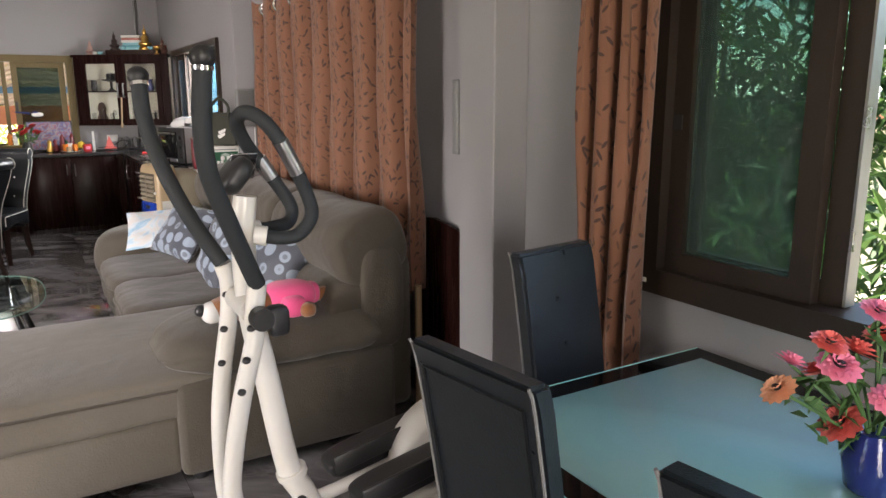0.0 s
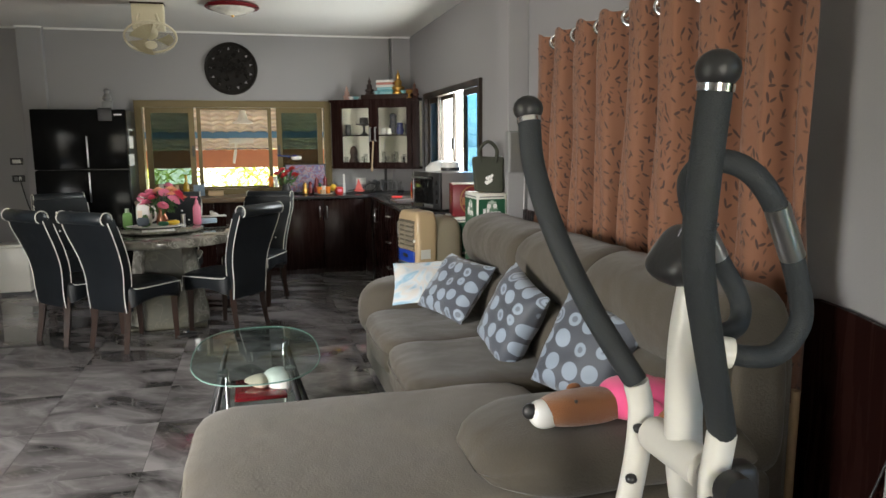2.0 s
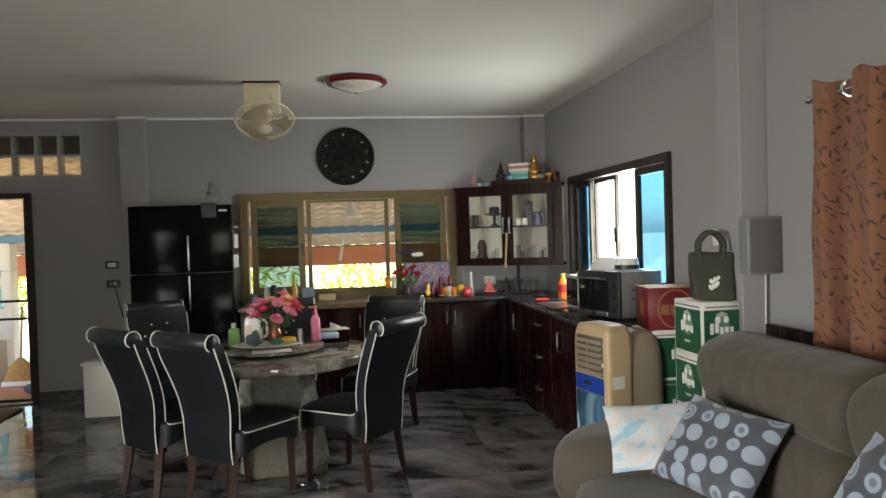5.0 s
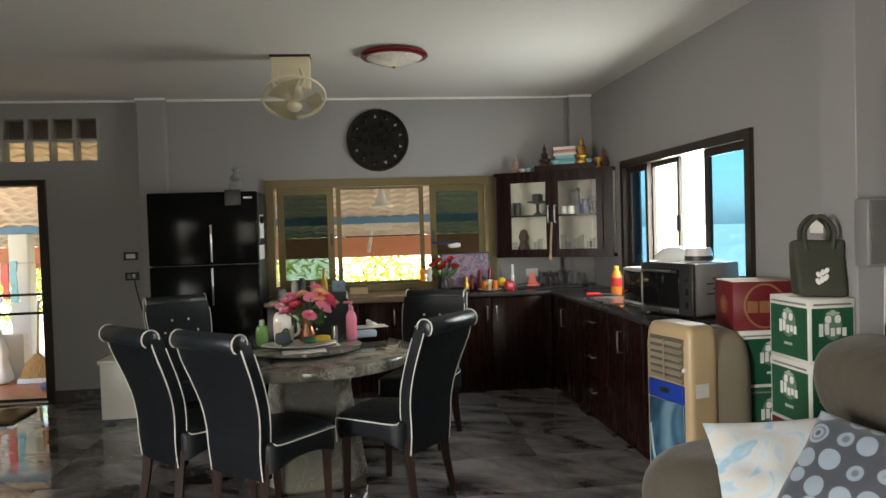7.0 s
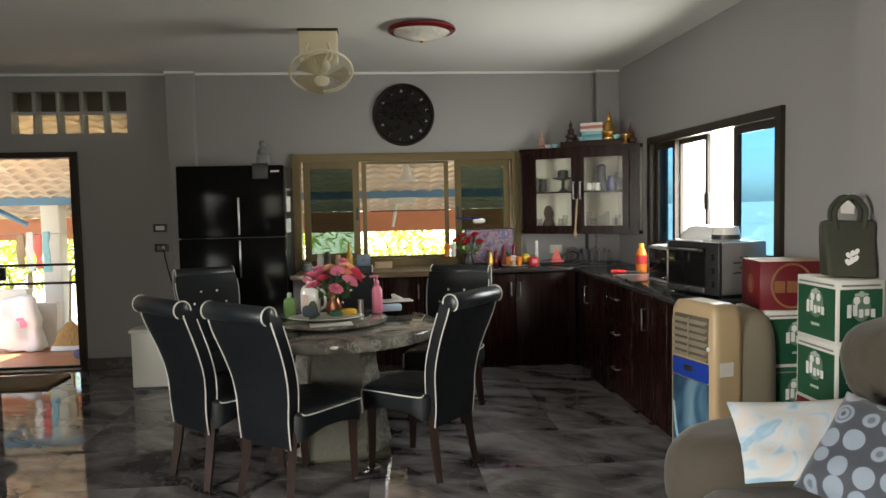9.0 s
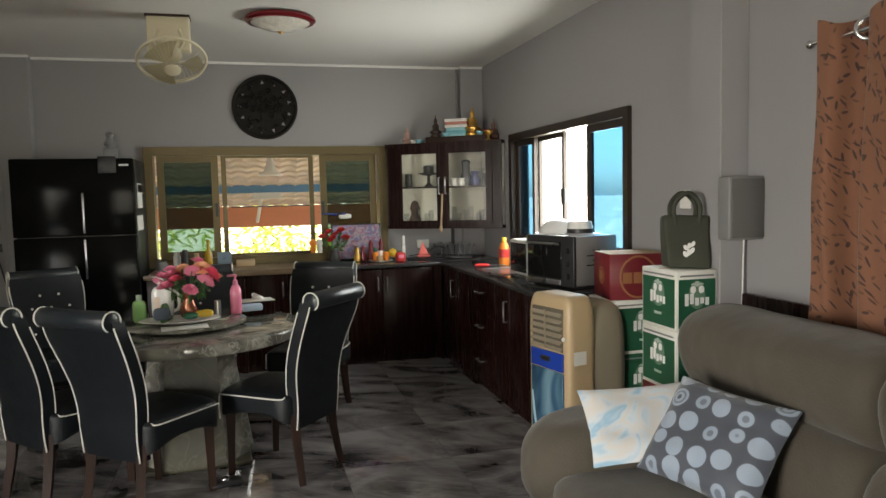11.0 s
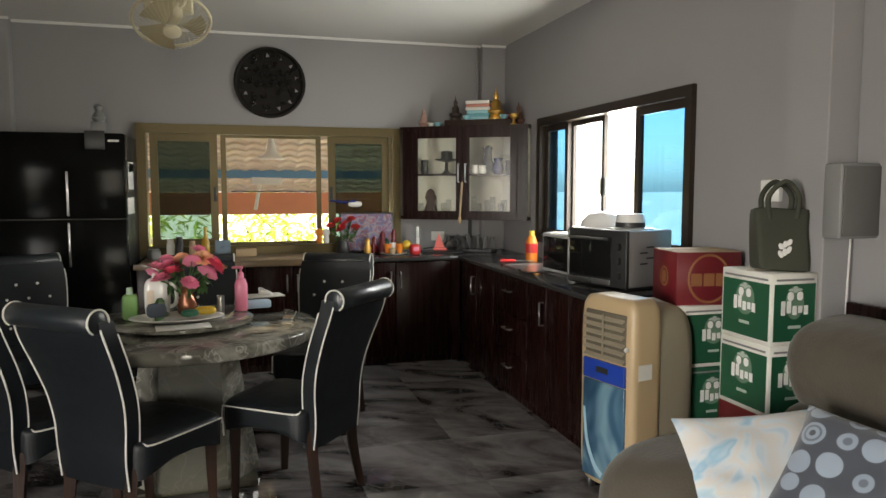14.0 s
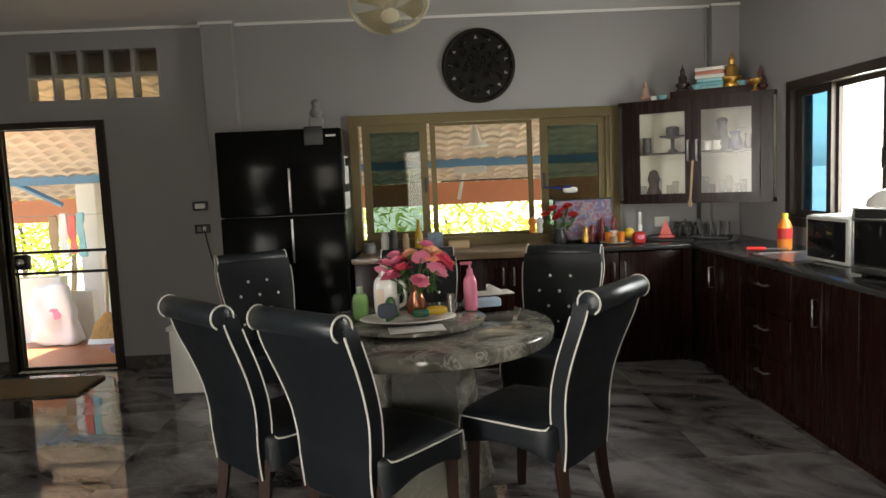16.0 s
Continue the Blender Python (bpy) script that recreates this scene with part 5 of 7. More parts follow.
part("fixed_grip", tube(w_((-1.108, -7.66, 1.102), (-1.06, -7.69, 1.092), (-1.005, -7.695, 1.096), (-0.965, -7.695, 1.145), (-0.985, -7.705, 1.22), (-1.044, -7.722, 1.336), (-1.09, -7.712, 1.40), (-1.122, -7.67, 1.418), (-1.125, -7.60, 1.39), (-1.09, -7.555, 1.33), (-1.030, -7.54, 1.25), (-0.972, -7.543, 1.155), (-0.985, -7.56, 1.11), (-1.045, -7.59, 1.102), (-1.10, -7.60, 1.102)), 0.019, 12, 8), FOAM, el, "grey foam loop of the fixed grips")
part("grip_clamp", tube(w_((-1.115, -7.668, 1.102), (-1.085, -7.68, 1.097)), 0.026, 14, 1), WHITE, el, "white clamp ring")
part("grip_clamp", tube(w_((-1.115, -7.597, 1.102), (-1.08, -7.594, 1.102)), 0.026, 14, 1), WHITE, el, "white clamp ring")
for p, q in (((-1.005, -7.714, 1.262), (-1.05, -7.724, 1.347)), ((-1.02, -7.54, 1.235), (-1.055, -7.543, 1.29))):
    part("pulse_plate", tube(w_(p, q), 0.0205, 10, 1), STEEL, el, "steel pulse sensor plate")
part("console", soft(0.06, 0.12, 0.11, Vector((-1.14, -7.60, 1.255)) + E0, 3.2, 8, 0, 0, Matrix.Rotation(radians(38), 3, "Y")), PLASTIC, el, "black console")
part("screen", moved(box(-0.045, 0.045, -0.035, 0.035, 0, 0.006, 0.002), Matrix.Translation(Vector((-1.116, -7.60, 1.274)) + E0) @ pose(0, 0, 0, 0, 52, 90)), CHROME, el, "pale display")
part("housing", moved(lathe([(0.0, -0.075), (0.20, -0.07), (0.225, -0.04), (0.225, 0.04), (0.20, 0.07), (0.0, 0.075)], 44), Matrix.Translation(Vector((-0.49, -7.62, 0.275)) + E0) @ pose(0, 0, 0, 90, 0, 0)), WHITE, el, "white flywheel housing")
part("disc", moved(lathe([(0.0, -0.09), (0.10, -0.088), (0.11, -0.075)], 28), Matrix.Translation(Vector((-0.49, -7.62, 0.275)) + E0) @ pose(0, 0, 0, 90, 0, 0)), GREYPL, el)
part("frame_rail", box(-0.25, 0.72, -0.035, 0.035, 0.05, 0.13, 0.012), WHITE, el)
for x in (-0.25, 0.70):
    part("stabiliser", tube([(x, -0.25, 0.035), (x, 0.25, 0.035)], 0.034, 12, 1), GREYPL, el)

# ---- kitchen units ----


def handle(parent, at, length, upright, out):
    """A bow handle of brushed steel standing off a front; out is the way it faces."""
    a, o = Vector(at), Vector(out)
    d = Vector((0, 0, 1)) if upright else Vector((-o.y, o.x, 0))
    p = [a - d * length / 2, a - d * length / 2 + o * 0.028, a + d * length / 2 + o * 0.028, a + d * length / 2]
    part("handle", tube(p, 0.0065, 8, 1), STEEL, parent, "brushed steel bow handle")


def unit_north(x0, x1, doors, label):
    u = thing("base_cabinet", ((x0 + x1) / 2, -0.3, 0), label, "cabinet", "mahogany base cabinets")
    c, w = (x0 + x1) / 2, (x1 - x0) / 2
    part("body", box(-w + 0.001, w - 0.001, -0.255, 0.295, 0.05, 0.839), DARKWOOD, u)
    part("plinth", box(-w + 0.001, w - 0.001, -0.262, 0.25, 0.0, 0.05), DARKWOOD, u)
    n = len(doors)
    for i, hx in enumerate(doors):
        a, b = -w + 2 * w * i / n, -w + 2 * w * (i + 1) / n
        d = part("door", box(a + 0.003, b - 0.003, -0.282, -0.258, 0.055, 0.832, 0.004), DARKWOOD, u)
        if hx:
            handle(d, ((a + 0.04 if hx < 0 else b - 0.04), -0.282, 0.69), 0.13, True, (0, -1, 0))
    return u


def unit_east(y0, y1, fronts, label):
    u = thing("base_cabinet", (-0.3, (y0 + y1) / 2, 0), label, "cabinet", "mahogany base cabinets")
    w = (y1 - y0) / 2
    part("body", box(-0.255, 0.295, -w + 0.001, w - 0.001, 0.05, 0.839), DARKWOOD, u)
    part("plinth", box(-0.262, 0.25, -w + 0.001, w - 0.001, 0.0, 0.05), DARKWOOD, u)
    if fronts == "drawers":
        for i in range(3):
            z0, z1 = 0.055 + i * 0.26, 0.055 + (i + 1) * 0.26 - 0.006
            d = part("drawer", box(-0.282, -0.258, -w + 0.003, w - 0.003, z0, z1, 0.004), DARKWOOD, u)
            handle(d, (-0.282, 0, (z0 + z1) / 2 + 0.03), 0.12, False, (-1, 0, 0))
    else:
        n = len(fronts)
        for i, hx in enumerate(fronts):
            a, b = -w + 2 * w * i / n, -w + 2 * w * (i + 1) / n
            d = part("door", box(-0.282, -0.258, a + 0.003, b - 0.003, 0.055, 0.832, 0.004), DARKWOOD, u)
            if hx:
                handle(d, (-0.282, (a + 0.04 if hx < 0 else b - 0.04), 0.67), 0.14, True, (-1, 0, 0))
    return u


unit_north(-3.08, -2.30, (1, -1), "dark mahogany base cabinet under the kitchen window")
unit_north(-2.30, -1.604, (1, -1), "dark mahogany base cabinet under the kitchen window")
unit_north(-1.604, -0.66, (1, -1), "dark mahogany two-door base cabinet with steel handles")
unit_east(-1.37, -0.60, (0, -1), "dark mahogany corner base cabinet with a steel handle")
unit_east(-2.0, -1.37, "drawers", "dark mahogany drawer unit with three drawers")
unit_east(-2.92, -2.0, (0, 0, -1), "dark mahogany sink cabinet with steel handles")
tagged(link("corner_filler", box(-0.659, -0.59, -0.585, -0.01, 0.0, 0.839), DARKWOOD), "dark mahogany corner post between the base cabinets", "cabinet")
wt = thing("worktop", (0, 0, 0), "black polished granite worktop in an L shape", "worktop")
part("slab", box(-3.09, -0.005, -0.615, -0.002, 0.842, 0.872, 0.005), GRANITE, wt)
part("slab", box(-0.615, -0.004, -2.95, -0.617, 0.842, 0.872, 0.005), GRANITE, wt)
part("front_lip", box(-3.09, -1.55, -0.625, -0.617, 0.832, 0.874, 0.003), wood("worn_wood_lip", (0.10, 0.06, 0.03), (0.22, 0.14, 0.08), 0.4, "x"), wt, "worn wooden front lip")
part("sill", box(-3.05, -1.55, -0.6, -0.04, 0.8725, 0.880, 0.002), wood("pale_wood_board", (0.14, 0.10, 0.065), (0.24, 0.18, 0.12), 0.4, "x"), wt, "worn wooden board before the window")
sk = thing("sink", (-0.32, -1.62, 0.872), "shallow stainless steel sink set in the worktop", "sink")
part("rim", boxes([(-0.2, 0.2, -0.25, -0.23, 0.0, 0.008), (-0.2, 0.2, 0.23, 0.25, 0.0, 0.008), (-0.2, -0.18, -0.23, 0.23, 0.0, 0.008), (0.18, 0.2, -0.23, 0.23, 0.0, 0.008)]), STEEL, sk, smooth=False)
part("bowl", box(-0.18, 0.18, -0.23, 0.23, 0.0, 0.003), STEEL, sk)

# ---- corner wall cabinet ----


def prism(foot, z0, z1):
    bm = bmesh.new()
    lo = [bm.verts.new((x, y, z0)) for x, y in foot]
    hi = [bm.verts.new((x, y, z1)) for x, y in foot]
    n = len(foot)
    bm.faces.new(hi)
    bm.faces.new(lo[::-1])
    for i in range(n):
        bm.faces.new((lo[i], lo[(i + 1) % n], hi[(i + 1) % n], hi[i]))
    bmesh.ops.recalc_face_normals(bm, faces=bm.faces[:])
    return bm


cc = thing("corner_wall_cabinet", (-0.965, -0.125, 1.16), "mahogany corner wall cabinet with two glass doors and crockery inside", "cabinet", rz=-33.0)
# local x runs along the front from the kitchen window to the side wall
CW, CH = 1.09, 0.79
inv = cc.matrix_world.inverted()


def loc(x, y):
    q = inv @ Vector((x, y, 1.16))
    return q.x, q.y


foot = [(0.0, 0.0), (CW, 0.0), loc(-0.003, -0.68), loc(-0.003, -0.065), loc(-0.24, -0.065), loc(-0.24, -0.003), loc(-0.965, -0.003)]
part("bottom", prism(foot, 0.0, 0.028), DARKWOOD, cc)
part("top", prism([(-0.02, -0.02), (CW + 0.01, -0.02), *foot[2:]], CH - 0.03, CH), DARKWOOD, cc)
part("shelf", prism([(0.03, 0.03), (CW - 0.12, 0.03), loc(-0.03, -0.6), loc(-0.03, -0.09), loc(-0.9, -0.03)], 0.375, 0.39), DARKWOOD, cc)
part("lining", prism([loc(-0.03, -0.66), loc(-0.03, -0.09), loc(-0.94, -0.09), loc(-0.94, -0.066), loc(-0.004, -0.066), loc(-0.004, -0.66)], 0.03, CH - 0.03), CABIN, cc, "pale lining")
part("side", box(0.0, 0.09, 0.0, 0.02, 0.028, CH - 0.03), DARKWOOD, cc)
part("side", box(CW - 0.088, CW, 0.0, 0.02, 0.028, CH - 0.03), DARKWOOD, cc)
for x0, x1, hs in ((0.085, 0.540, 1), (0.543, 1.005, -1)):
    d = part("door", boxes([(x0, x0 + 0.056, -0.022, 0.0, 0.02, CH - 0.025), (x1 - 0.056, x1, -0.022, 0.0, 0.02, CH - 0.025), (x0 + 0.056, x1 - 0.056, -0.022, 0.0, 0.02, 0.075), (x0 + 0.056, x1 - 0.056, -0.022, 0.0, CH - 0.10, CH - 0.025)]), DARKWOOD, cc, smooth=False)
    g = part("pane", box(x0 + 0.05, x1 - 0.05, -0.014, -0.009, 0.07, CH - 0.095), CABGL, d, smooth=False)
    g.visible_shadow = False
    hx = x1 - 0.03 if hs > 0 else x0 + 0.03
    part("handle", tube([(hx, -0.022, 0.32), (hx, -0.05, 0.32), (hx, -0.05, 0.47), (hx, -0.022, 0.47)], 0.008, 8, 1), STEEL, d, "steel bow handle")
M = cc.matrix_world


def stand(x, y, z):
    """A place on the cabinet, by its own front coordinates."""
    return M @ Vector((x, y, z))


def put(name, bm, material, at, label, category, rz=0, group=""):
    ob = link(name, bm, material)
    ob.matrix_world = pose(*at, 0, 0, rz)
    return tagged(ob, label, category, group)


def glassware(at, h, r):
    ob = put("drinking_glass", lathe([(r * 0.8, 0.0), (r * 0.82, 0.005), (r, h), (r * 0.93, h), (r * 0.75, 0.012), (0.001, 0.012)], 14), CLEARG, at, "clear drinking glass on the cabinet shelf", "glass", 0, "glasses in the corner cabinet")
    ob.visible_shadow = False


CLEARG = glass("tumbler_glass", (0.86, 0.87, 0.86), 0.02)
for i, x in enumerate((0.14, 0.20, 0.26, 0.33, 0.39, 0.60, 0.66, 0.72, 0.78, 0.84, 0.88)):
    glassware(stand(x, 0.08 + 0.05 * (i % 2), 0.029), 0.11 + 0.03 * (i % 3), 0.026)
put("figurine", lathe([(0.05, 0), (0.06, 0.05), (0.035, 0.11), (0.05, 0.16), (0.03, 0.22), (0.001, 0.235)], 16), mat("dark_doll_brown", (0.10, 0.06, 0.05), 0.7), stand(0.20, 0.16, 0.029), "small brown long-haired figurine on the shelf", "figurine")
for x, h, m in ((0.17, 0.12, PLASTIC), (0.62, 0.07, PORC), (0.69, 0.07, PORC), (0.92, 0.11, PLASTIC)):
    put("ornament_cup", lathe([(0.028, 0), (0.036, h * 0.3), (0.03, h * 0.7), (0.034, h)], 16), m, stand(x, 0.09, 0.391), "small ornamental cup in black and white", "cup", 0, "cups in the corner cabinet")
put("cake_stand", lathe([(0.05, 0), (0.015, 0.03), (0.015, 0.10), (0.10, 0.12), (0.10, 0.128), (0.05, 0.13), (0.05, 0.19), (0.03, 0.2)], 24), PLASTIC, stand(0.36, 0.12, 0.391), "dark pedestal stand with a lidded dish", "dish")
put("jug", lathe([(0.05, 0), (0.065, 0.05), (0.04, 0.12), (0.035, 0.19), (0.045, 0.22), (0.02, 0.24)], 20), mat("black_white_glaze", (0.05, 0.05, 0.06), 0.2), stand(0.72, 0.14, 0.391), "black and white glazed jug", "jug")
put("vase_small", lathe([(0.035, 0), (0.05, 0.04), (0.03, 0.1), (0.04, 0.13)], 18), COBALT, stand(0.82, 0.10, 0.391), "small dark blue vase", "vase")
put("glass_dome", lathe([(0.06, 0), (0.07, 0.1), (0.04, 0.16), (0.001, 0.165)], 20), CLEARG, stand(0.86, 0.2, 0.391), "clear glass dome on the shelf", "dome")
put("wooden_spoon", join(tube([(0, 0, 0), (0.02, 0, 0.3)], 0.009, 8, 2), soft(0.03, 0.02, 0.06, (0, 0, -0.02), 3, 3)), KRAFT, stand(0.525, -0.045, 0.02), "wooden spoon hanging from the cabinet handle", "spoon", -33)

# ---- shrine things on top of the cabinet ----
put("shrine_stand", box(0, 0.62, 0, 0.24, 0, 0.055, 0.004), LEGWOOD, stand(0.36, 0.05, CH + 0.001), "dark wooden stand on top of the wall cabinet", "stand", -33)
T2 = CH + 0.057


def seated_figure(name, at, s, material, label):
    """A plain seated statue with a pedestal and pointed head."""
    put(name, join(lathe([(0.07 * s, 0), (0.07 * s, 0.02 * s), (0.05 * s, 0.035 * s), (0.065 * s, 0.05 * s), (0.068 * s, 0.075 * s), (0.042 * s, 0.1 * s), (0.045 * s, 0.15 * s), (0.02 * s, 0.175 * s), (0.026 * s, 0.2 * s), (0.024 * s, 0.22 * s), (0.008 * s, 0.245 * s), (0.002 * s, 0.29 * s)], 18), soft(0.15 * s, 0.1 * s, 0.045 * s, (0, 0, 0.07 * s), 3, 4)), material, at, label, "statue")


seated_figure("gold_statue", stand(0.79, 0.14, T2), 0.95, GOLD, "small gilded seated statue on the stand")
seated_figure("dark_statue", stand(0.44, 0.12, T2), 0.72, mat("dark_bronze", (0.045, 0.03, 0.025), 0.4, 0.4), "small dark bronze seated statue")
seated_figure("painted_statue", stand(0.16, 0.10, CH + 0.001), 0.62, mat("faded_pink_plaster", (0.42, 0.26, 0.22), 0.7), "small faded pink plaster statue")
seated_figure("brown_statue", stand(0.98, 0.16, CH + 0.001), 0.7, mat("brown_clay", (0.15, 0.07, 0.05), 0.6), "small brown clay statue")
for x, y, z, m in ((0.30, 0.05, CH + 0.001, TEAL), (0.24, 0.06, CH + 0.001, PORC), (0.55, 0.09, T2, TEAL), (0.87, 0.10, T2, TEAL)):
    put("offering_bowl", lathe([(0.02, 0), (0.022, 0.006), (0.042, 0.035), (0.038, 0.035), (0.018, 0.01)], 20), m, stand(x, y, z), "small pale teal offering bowl", "bowl", 0, "offering bowls")
st = thing("bowl_stack", stand(0.64, 0.15, T2), "stack of patterned teal boxes and books", "stack", rz=-33)
for k, (w, m) in enumerate(((0.19, TEAL), (0.20, mat("pattern_teal", (0.12, 0.35, 0.40), 0.5, var=0.5, scale=60)), (0.18, TEAL), (0.21, CARD), (0.20, mat("salmon_box", (0.50, 0.20, 0.15), 0.6)), (0.21, CARD))):
    part("box", box(-w / 2, w / 2, -0.06, 0.06, k * 0.027, k * 0.027 + 0.026, 0.004), m, st)
put("red_plaque", moved(box(-0.07, 0.07, -0.008, 0.008, 0, 0.12, 0.01), pose(0, 0, 0, -14, 0, 0)), mat("dark_red_plaque", (0.30, 0.06, 0.045), 0.5), stand(0.93, 0.2, CH + 0.001), "dark red painted plaque", "plaque", -25)
put("gold_goblet", lathe([(0.035, 0), (0.012, 0.02), (0.012, 0.045), (0.036, 0.06), (0.04, 0.085), (0.034, 0.09)], 18), GOLD, stand(0.97, 0.02, CH + 0.001), "small golden goblet at the cabinet edge", "goblet")

# ---- fridge ----
fr = thing("fridge", (-3.545, -0.365, 0), "tall glossy black two-door fridge beside the column", "fridge")
part("body", box(-0.44, 0.435, -0.24, 0.30, 0.02, 1.815, 0.01), PLASTIC, fr)
for z0, z1 in ((0.04, 1.205), (1.215, 1.815)):
    d = part("door", box(-0.445, 0.435, -0.318, -0.246, z0, z1, 0.012, 3), FRIDGE, fr, "glossy black door")
    part("grip", box(0.05, 0.065, -0.328, -0.318, z1 - 0.33 if z0 < 1 else z0 + 0.02, z1 - 0.02 if z0 < 1 else z0 + 0.33, 0.003), STEEL, d, "slim steel grip")
for z, h in ((1.52, 0.2), (1.30, 0.12), (1.58, 0.06)):
    part("note", box(0.437, 0.440, -0.2 + (z - 1.5) * 0.3, 0.05, z - h / 2, z + h / 2), PAPER, fr, "paper note stuck on the side")
part("badge", box(0.33, 0.40, -0.322, -0.318, 1.755, 1.77), STEEL, fr)
put("fridge_ornament", join(box(-0.05, 0.05, -0.04, 0.04, 0, 0.09, 0.008), lathe([(0.03, 0.09), (0.05, 0.12), (0.02, 0.17), (0.035, 0.2), (0.01, 0.22)], 14)), GREYPL, (-3.30, -0.5, 1.816), "small grey ornament on top of the fridge", "ornament")
put("fridge_clip", box(-0.065, 0.065, -0.008, 0, -0.11, 0.02, 0.004), PLASTIC, (-3.30, -0.686, 1.81), "black box hung over the fridge door", "holder")
wb = thing("white_cabinet", (-4.19, -0.80, 0), "small white cabinet between fridge and wall", "cabinet")
part("body", box(-0.14, 0.14, -0.12, 0.14, 0.03, 0.47, 0.006), WHITE, wb)
part("top", box(-0.155, 0.155, -0.135, 0.15, 0.47, 0.50, 0.006), WHITE, wb)
part("foot", box(-0.13, 0.13, -0.1, 0.12, 0.0, 0.03), PLASTIC, wb)

# ---- wall fittings ----


def plate(name, x, z, label, bits):
    s = thing(name, (x, -0.001, z), label, "switch")
    part("plate", box(-0.062, 0.062, -0.012, 0, -0.036, 0.036, 0.004), PLASTIC, s)
    for a, b, m in bits:
        part("rocker", box(a, b, -0.016, -0.012, -0.02, 0.02, 0.002), m, s)


plate("light_switch", -4.333, 1.291, "black wall switch plate with a white rocker", ((-0.04, 0.04, PORC),))
plate("power_socket", -4.328, 1.107, "black wall socket plate with a plug in it", ((-0.04, -0.005, GREYPL), (0.005, 0.03, PORC)))
tagged(link("fridge_cable", tube([(-4.31, -0.02, 1.10), (-4.29, -0.035, 1.0), (-4.25, -0.06, 0.85), (-4.19, -0.13, 0.74), (-4.08, -0.2, 0.68)], 0.006, 6, 5), PLASTIC), "black cable from the socket to the fridge", "cable")
put("wall_socket", box(-0.03, 0.0, -0.06, 0.06, -0.05, 0.05, 0.008), PORC, (-0.001, -3.50, 1.42), "white wall box beside the column", "socket")
tagged(link("corner_cable", tube([(-0.25, -0.02, 2.68), (-0.25, -0.02, 1.92)], 0.012, 8, 1), GREYPL), "grey conduit down the wall to the cabinet", "conduit")
tagged(link("wall_conduit", box(-0.33, -0.30, -0.02, -0.001, 0.88, 1.14), PLASTIC), "dark conduit below the cabinet", "conduit")
put("wall_socket", box(-0.06, 0.06, -0.02, 0.0, -0.04, 0.04, 0.004), CARD, (-0.62, -0.001, 1.0), "white socket box over the worktop", "socket")

# ---- carved medallion ----
med = thing("carved_medallion", (-2.065, -0.002, 2.302), "round dark carved wooden medallion with pierced foliage", "wall decoration", rx=90)
MDARK = wood("black_carved_wood", (0.004, 0.003, 0.0025), (0.012, 0.009, 0.007), 0.55, "x", 3.0, 0.0, 0.2)
part("rim", lathe([(0.255, 0.004), (0.262, 0.026), (0.275, 0.032), (0.288, 0.026), (0.292, 0.004)], 64), MDARK, med)
part("backing", lathe([(0.26, 0.002), (0.26, 0.010)], 48), MDARK, med)
rng = random.Random(8)
for k in range(60):
    a, r = rng.uniform(0, 6.28), 0.23 * rng.random() ** 0.6
    c = Vector((r * math.cos(a), r * math.sin(a), 0.012))
    t0 = rng.uniform(0, 6.28)
    q = [c + Vector((math.cos(t0 + t) * 0.035 * s, math.sin(t0 + t) * 0.035 * s, 0.012 * s)) for t, s in ((0, 0.2), (0.6, 0.9), (1.5, 1.2), (2.6, 0.8))]
    part("carved_leaf", tube(q, 0.011, 5, 3, 0.004), MDARK, med)
for k in range(13):
    a = math.pi * 2 * k / 13 + 0.2
    bm = bmesh.new()
    c, t = 0.222, 0.02
    v = [bm.verts.new((c * math.cos(a) + t * math.cos(a + b), c * math.sin(a) + t * math.sin(a + b), 0.0125)) for b in (0, 2.3, 4.0)]
    bm.faces.new(v)
    part("piercing", bm, WALL, med, "wall showing through a cut-out", smooth=False)

# ---- ceiling lamp and orbit fan ----
cl = thing("ceiling_lamp", (-1.985, -1.735, H), "round ceiling lamp with dark red rim and cut glass bowl", "lamp")
part("rim", lathe([(0.20, -0.002), (0.232, -0.012), (0.238, -0.03), (0.225, -0.042), (0.20, -0.045)], 48), DKRED, cl, "dark red rim")
part("bowl", lathe([(0.001, -0.102), (0.05, -0.098), (0.12, -0.08), (0.175, -0.058), (0.205, -0.04)], 40), mat("cut_glass", (0.60, 0.58, 0.52), 0.12, var=0.35, scale=14, bump=0.5, fine=30), cl, "cut glass bowl")
part("finial", lathe([(0.001, -0.118), (0.014, -0.11), (0.016, -0.100)], 12), GOLD, cl)

fan = thing("orbit_fan", (-2.71, -1.66, H), "cream ceiling orbit fan with wire guard", "fan")
part("mount", box(-0.135, 0.135, -0.012, 0.10, -0.235, 0.0, 0.01), CREAM, fan, "cream ceiling box")
part("mount_top", box(-0.14, 0.14, -0.03, 0.11, -0.014, -0.001), LEGWOOD, fan)
FA = Matrix.Translation((0.02, -0.06, -0.29)) @ pose(0, 0, 0, 150, 0, 8)
part("yoke", tube([(-0.07, -0.02, -0.10), (-0.09, -0.05, -0.2), (0, -0.07, -0.26), (0.09, -0.05, -0.2), (0.07, -0.02, -0.10)], 0.012, 8, 5), CREAM, fan)
part("motor", moved(lathe([(0.03, -0.10), (0.06, -0.08), (0.065, -0.02), (0.05, 0.01), (0.03, 0.03)], 24), FA), CREAM, fan)
part("guard_ring", moved(tube([(0.215 * math.cos(a), 0.215 * math.sin(a), 0.02) for a in (2 * math.pi * i / 40 for i in range(41))], 0.010, 6, 1), FA), CREAM, fan)
bm = bmesh.new()
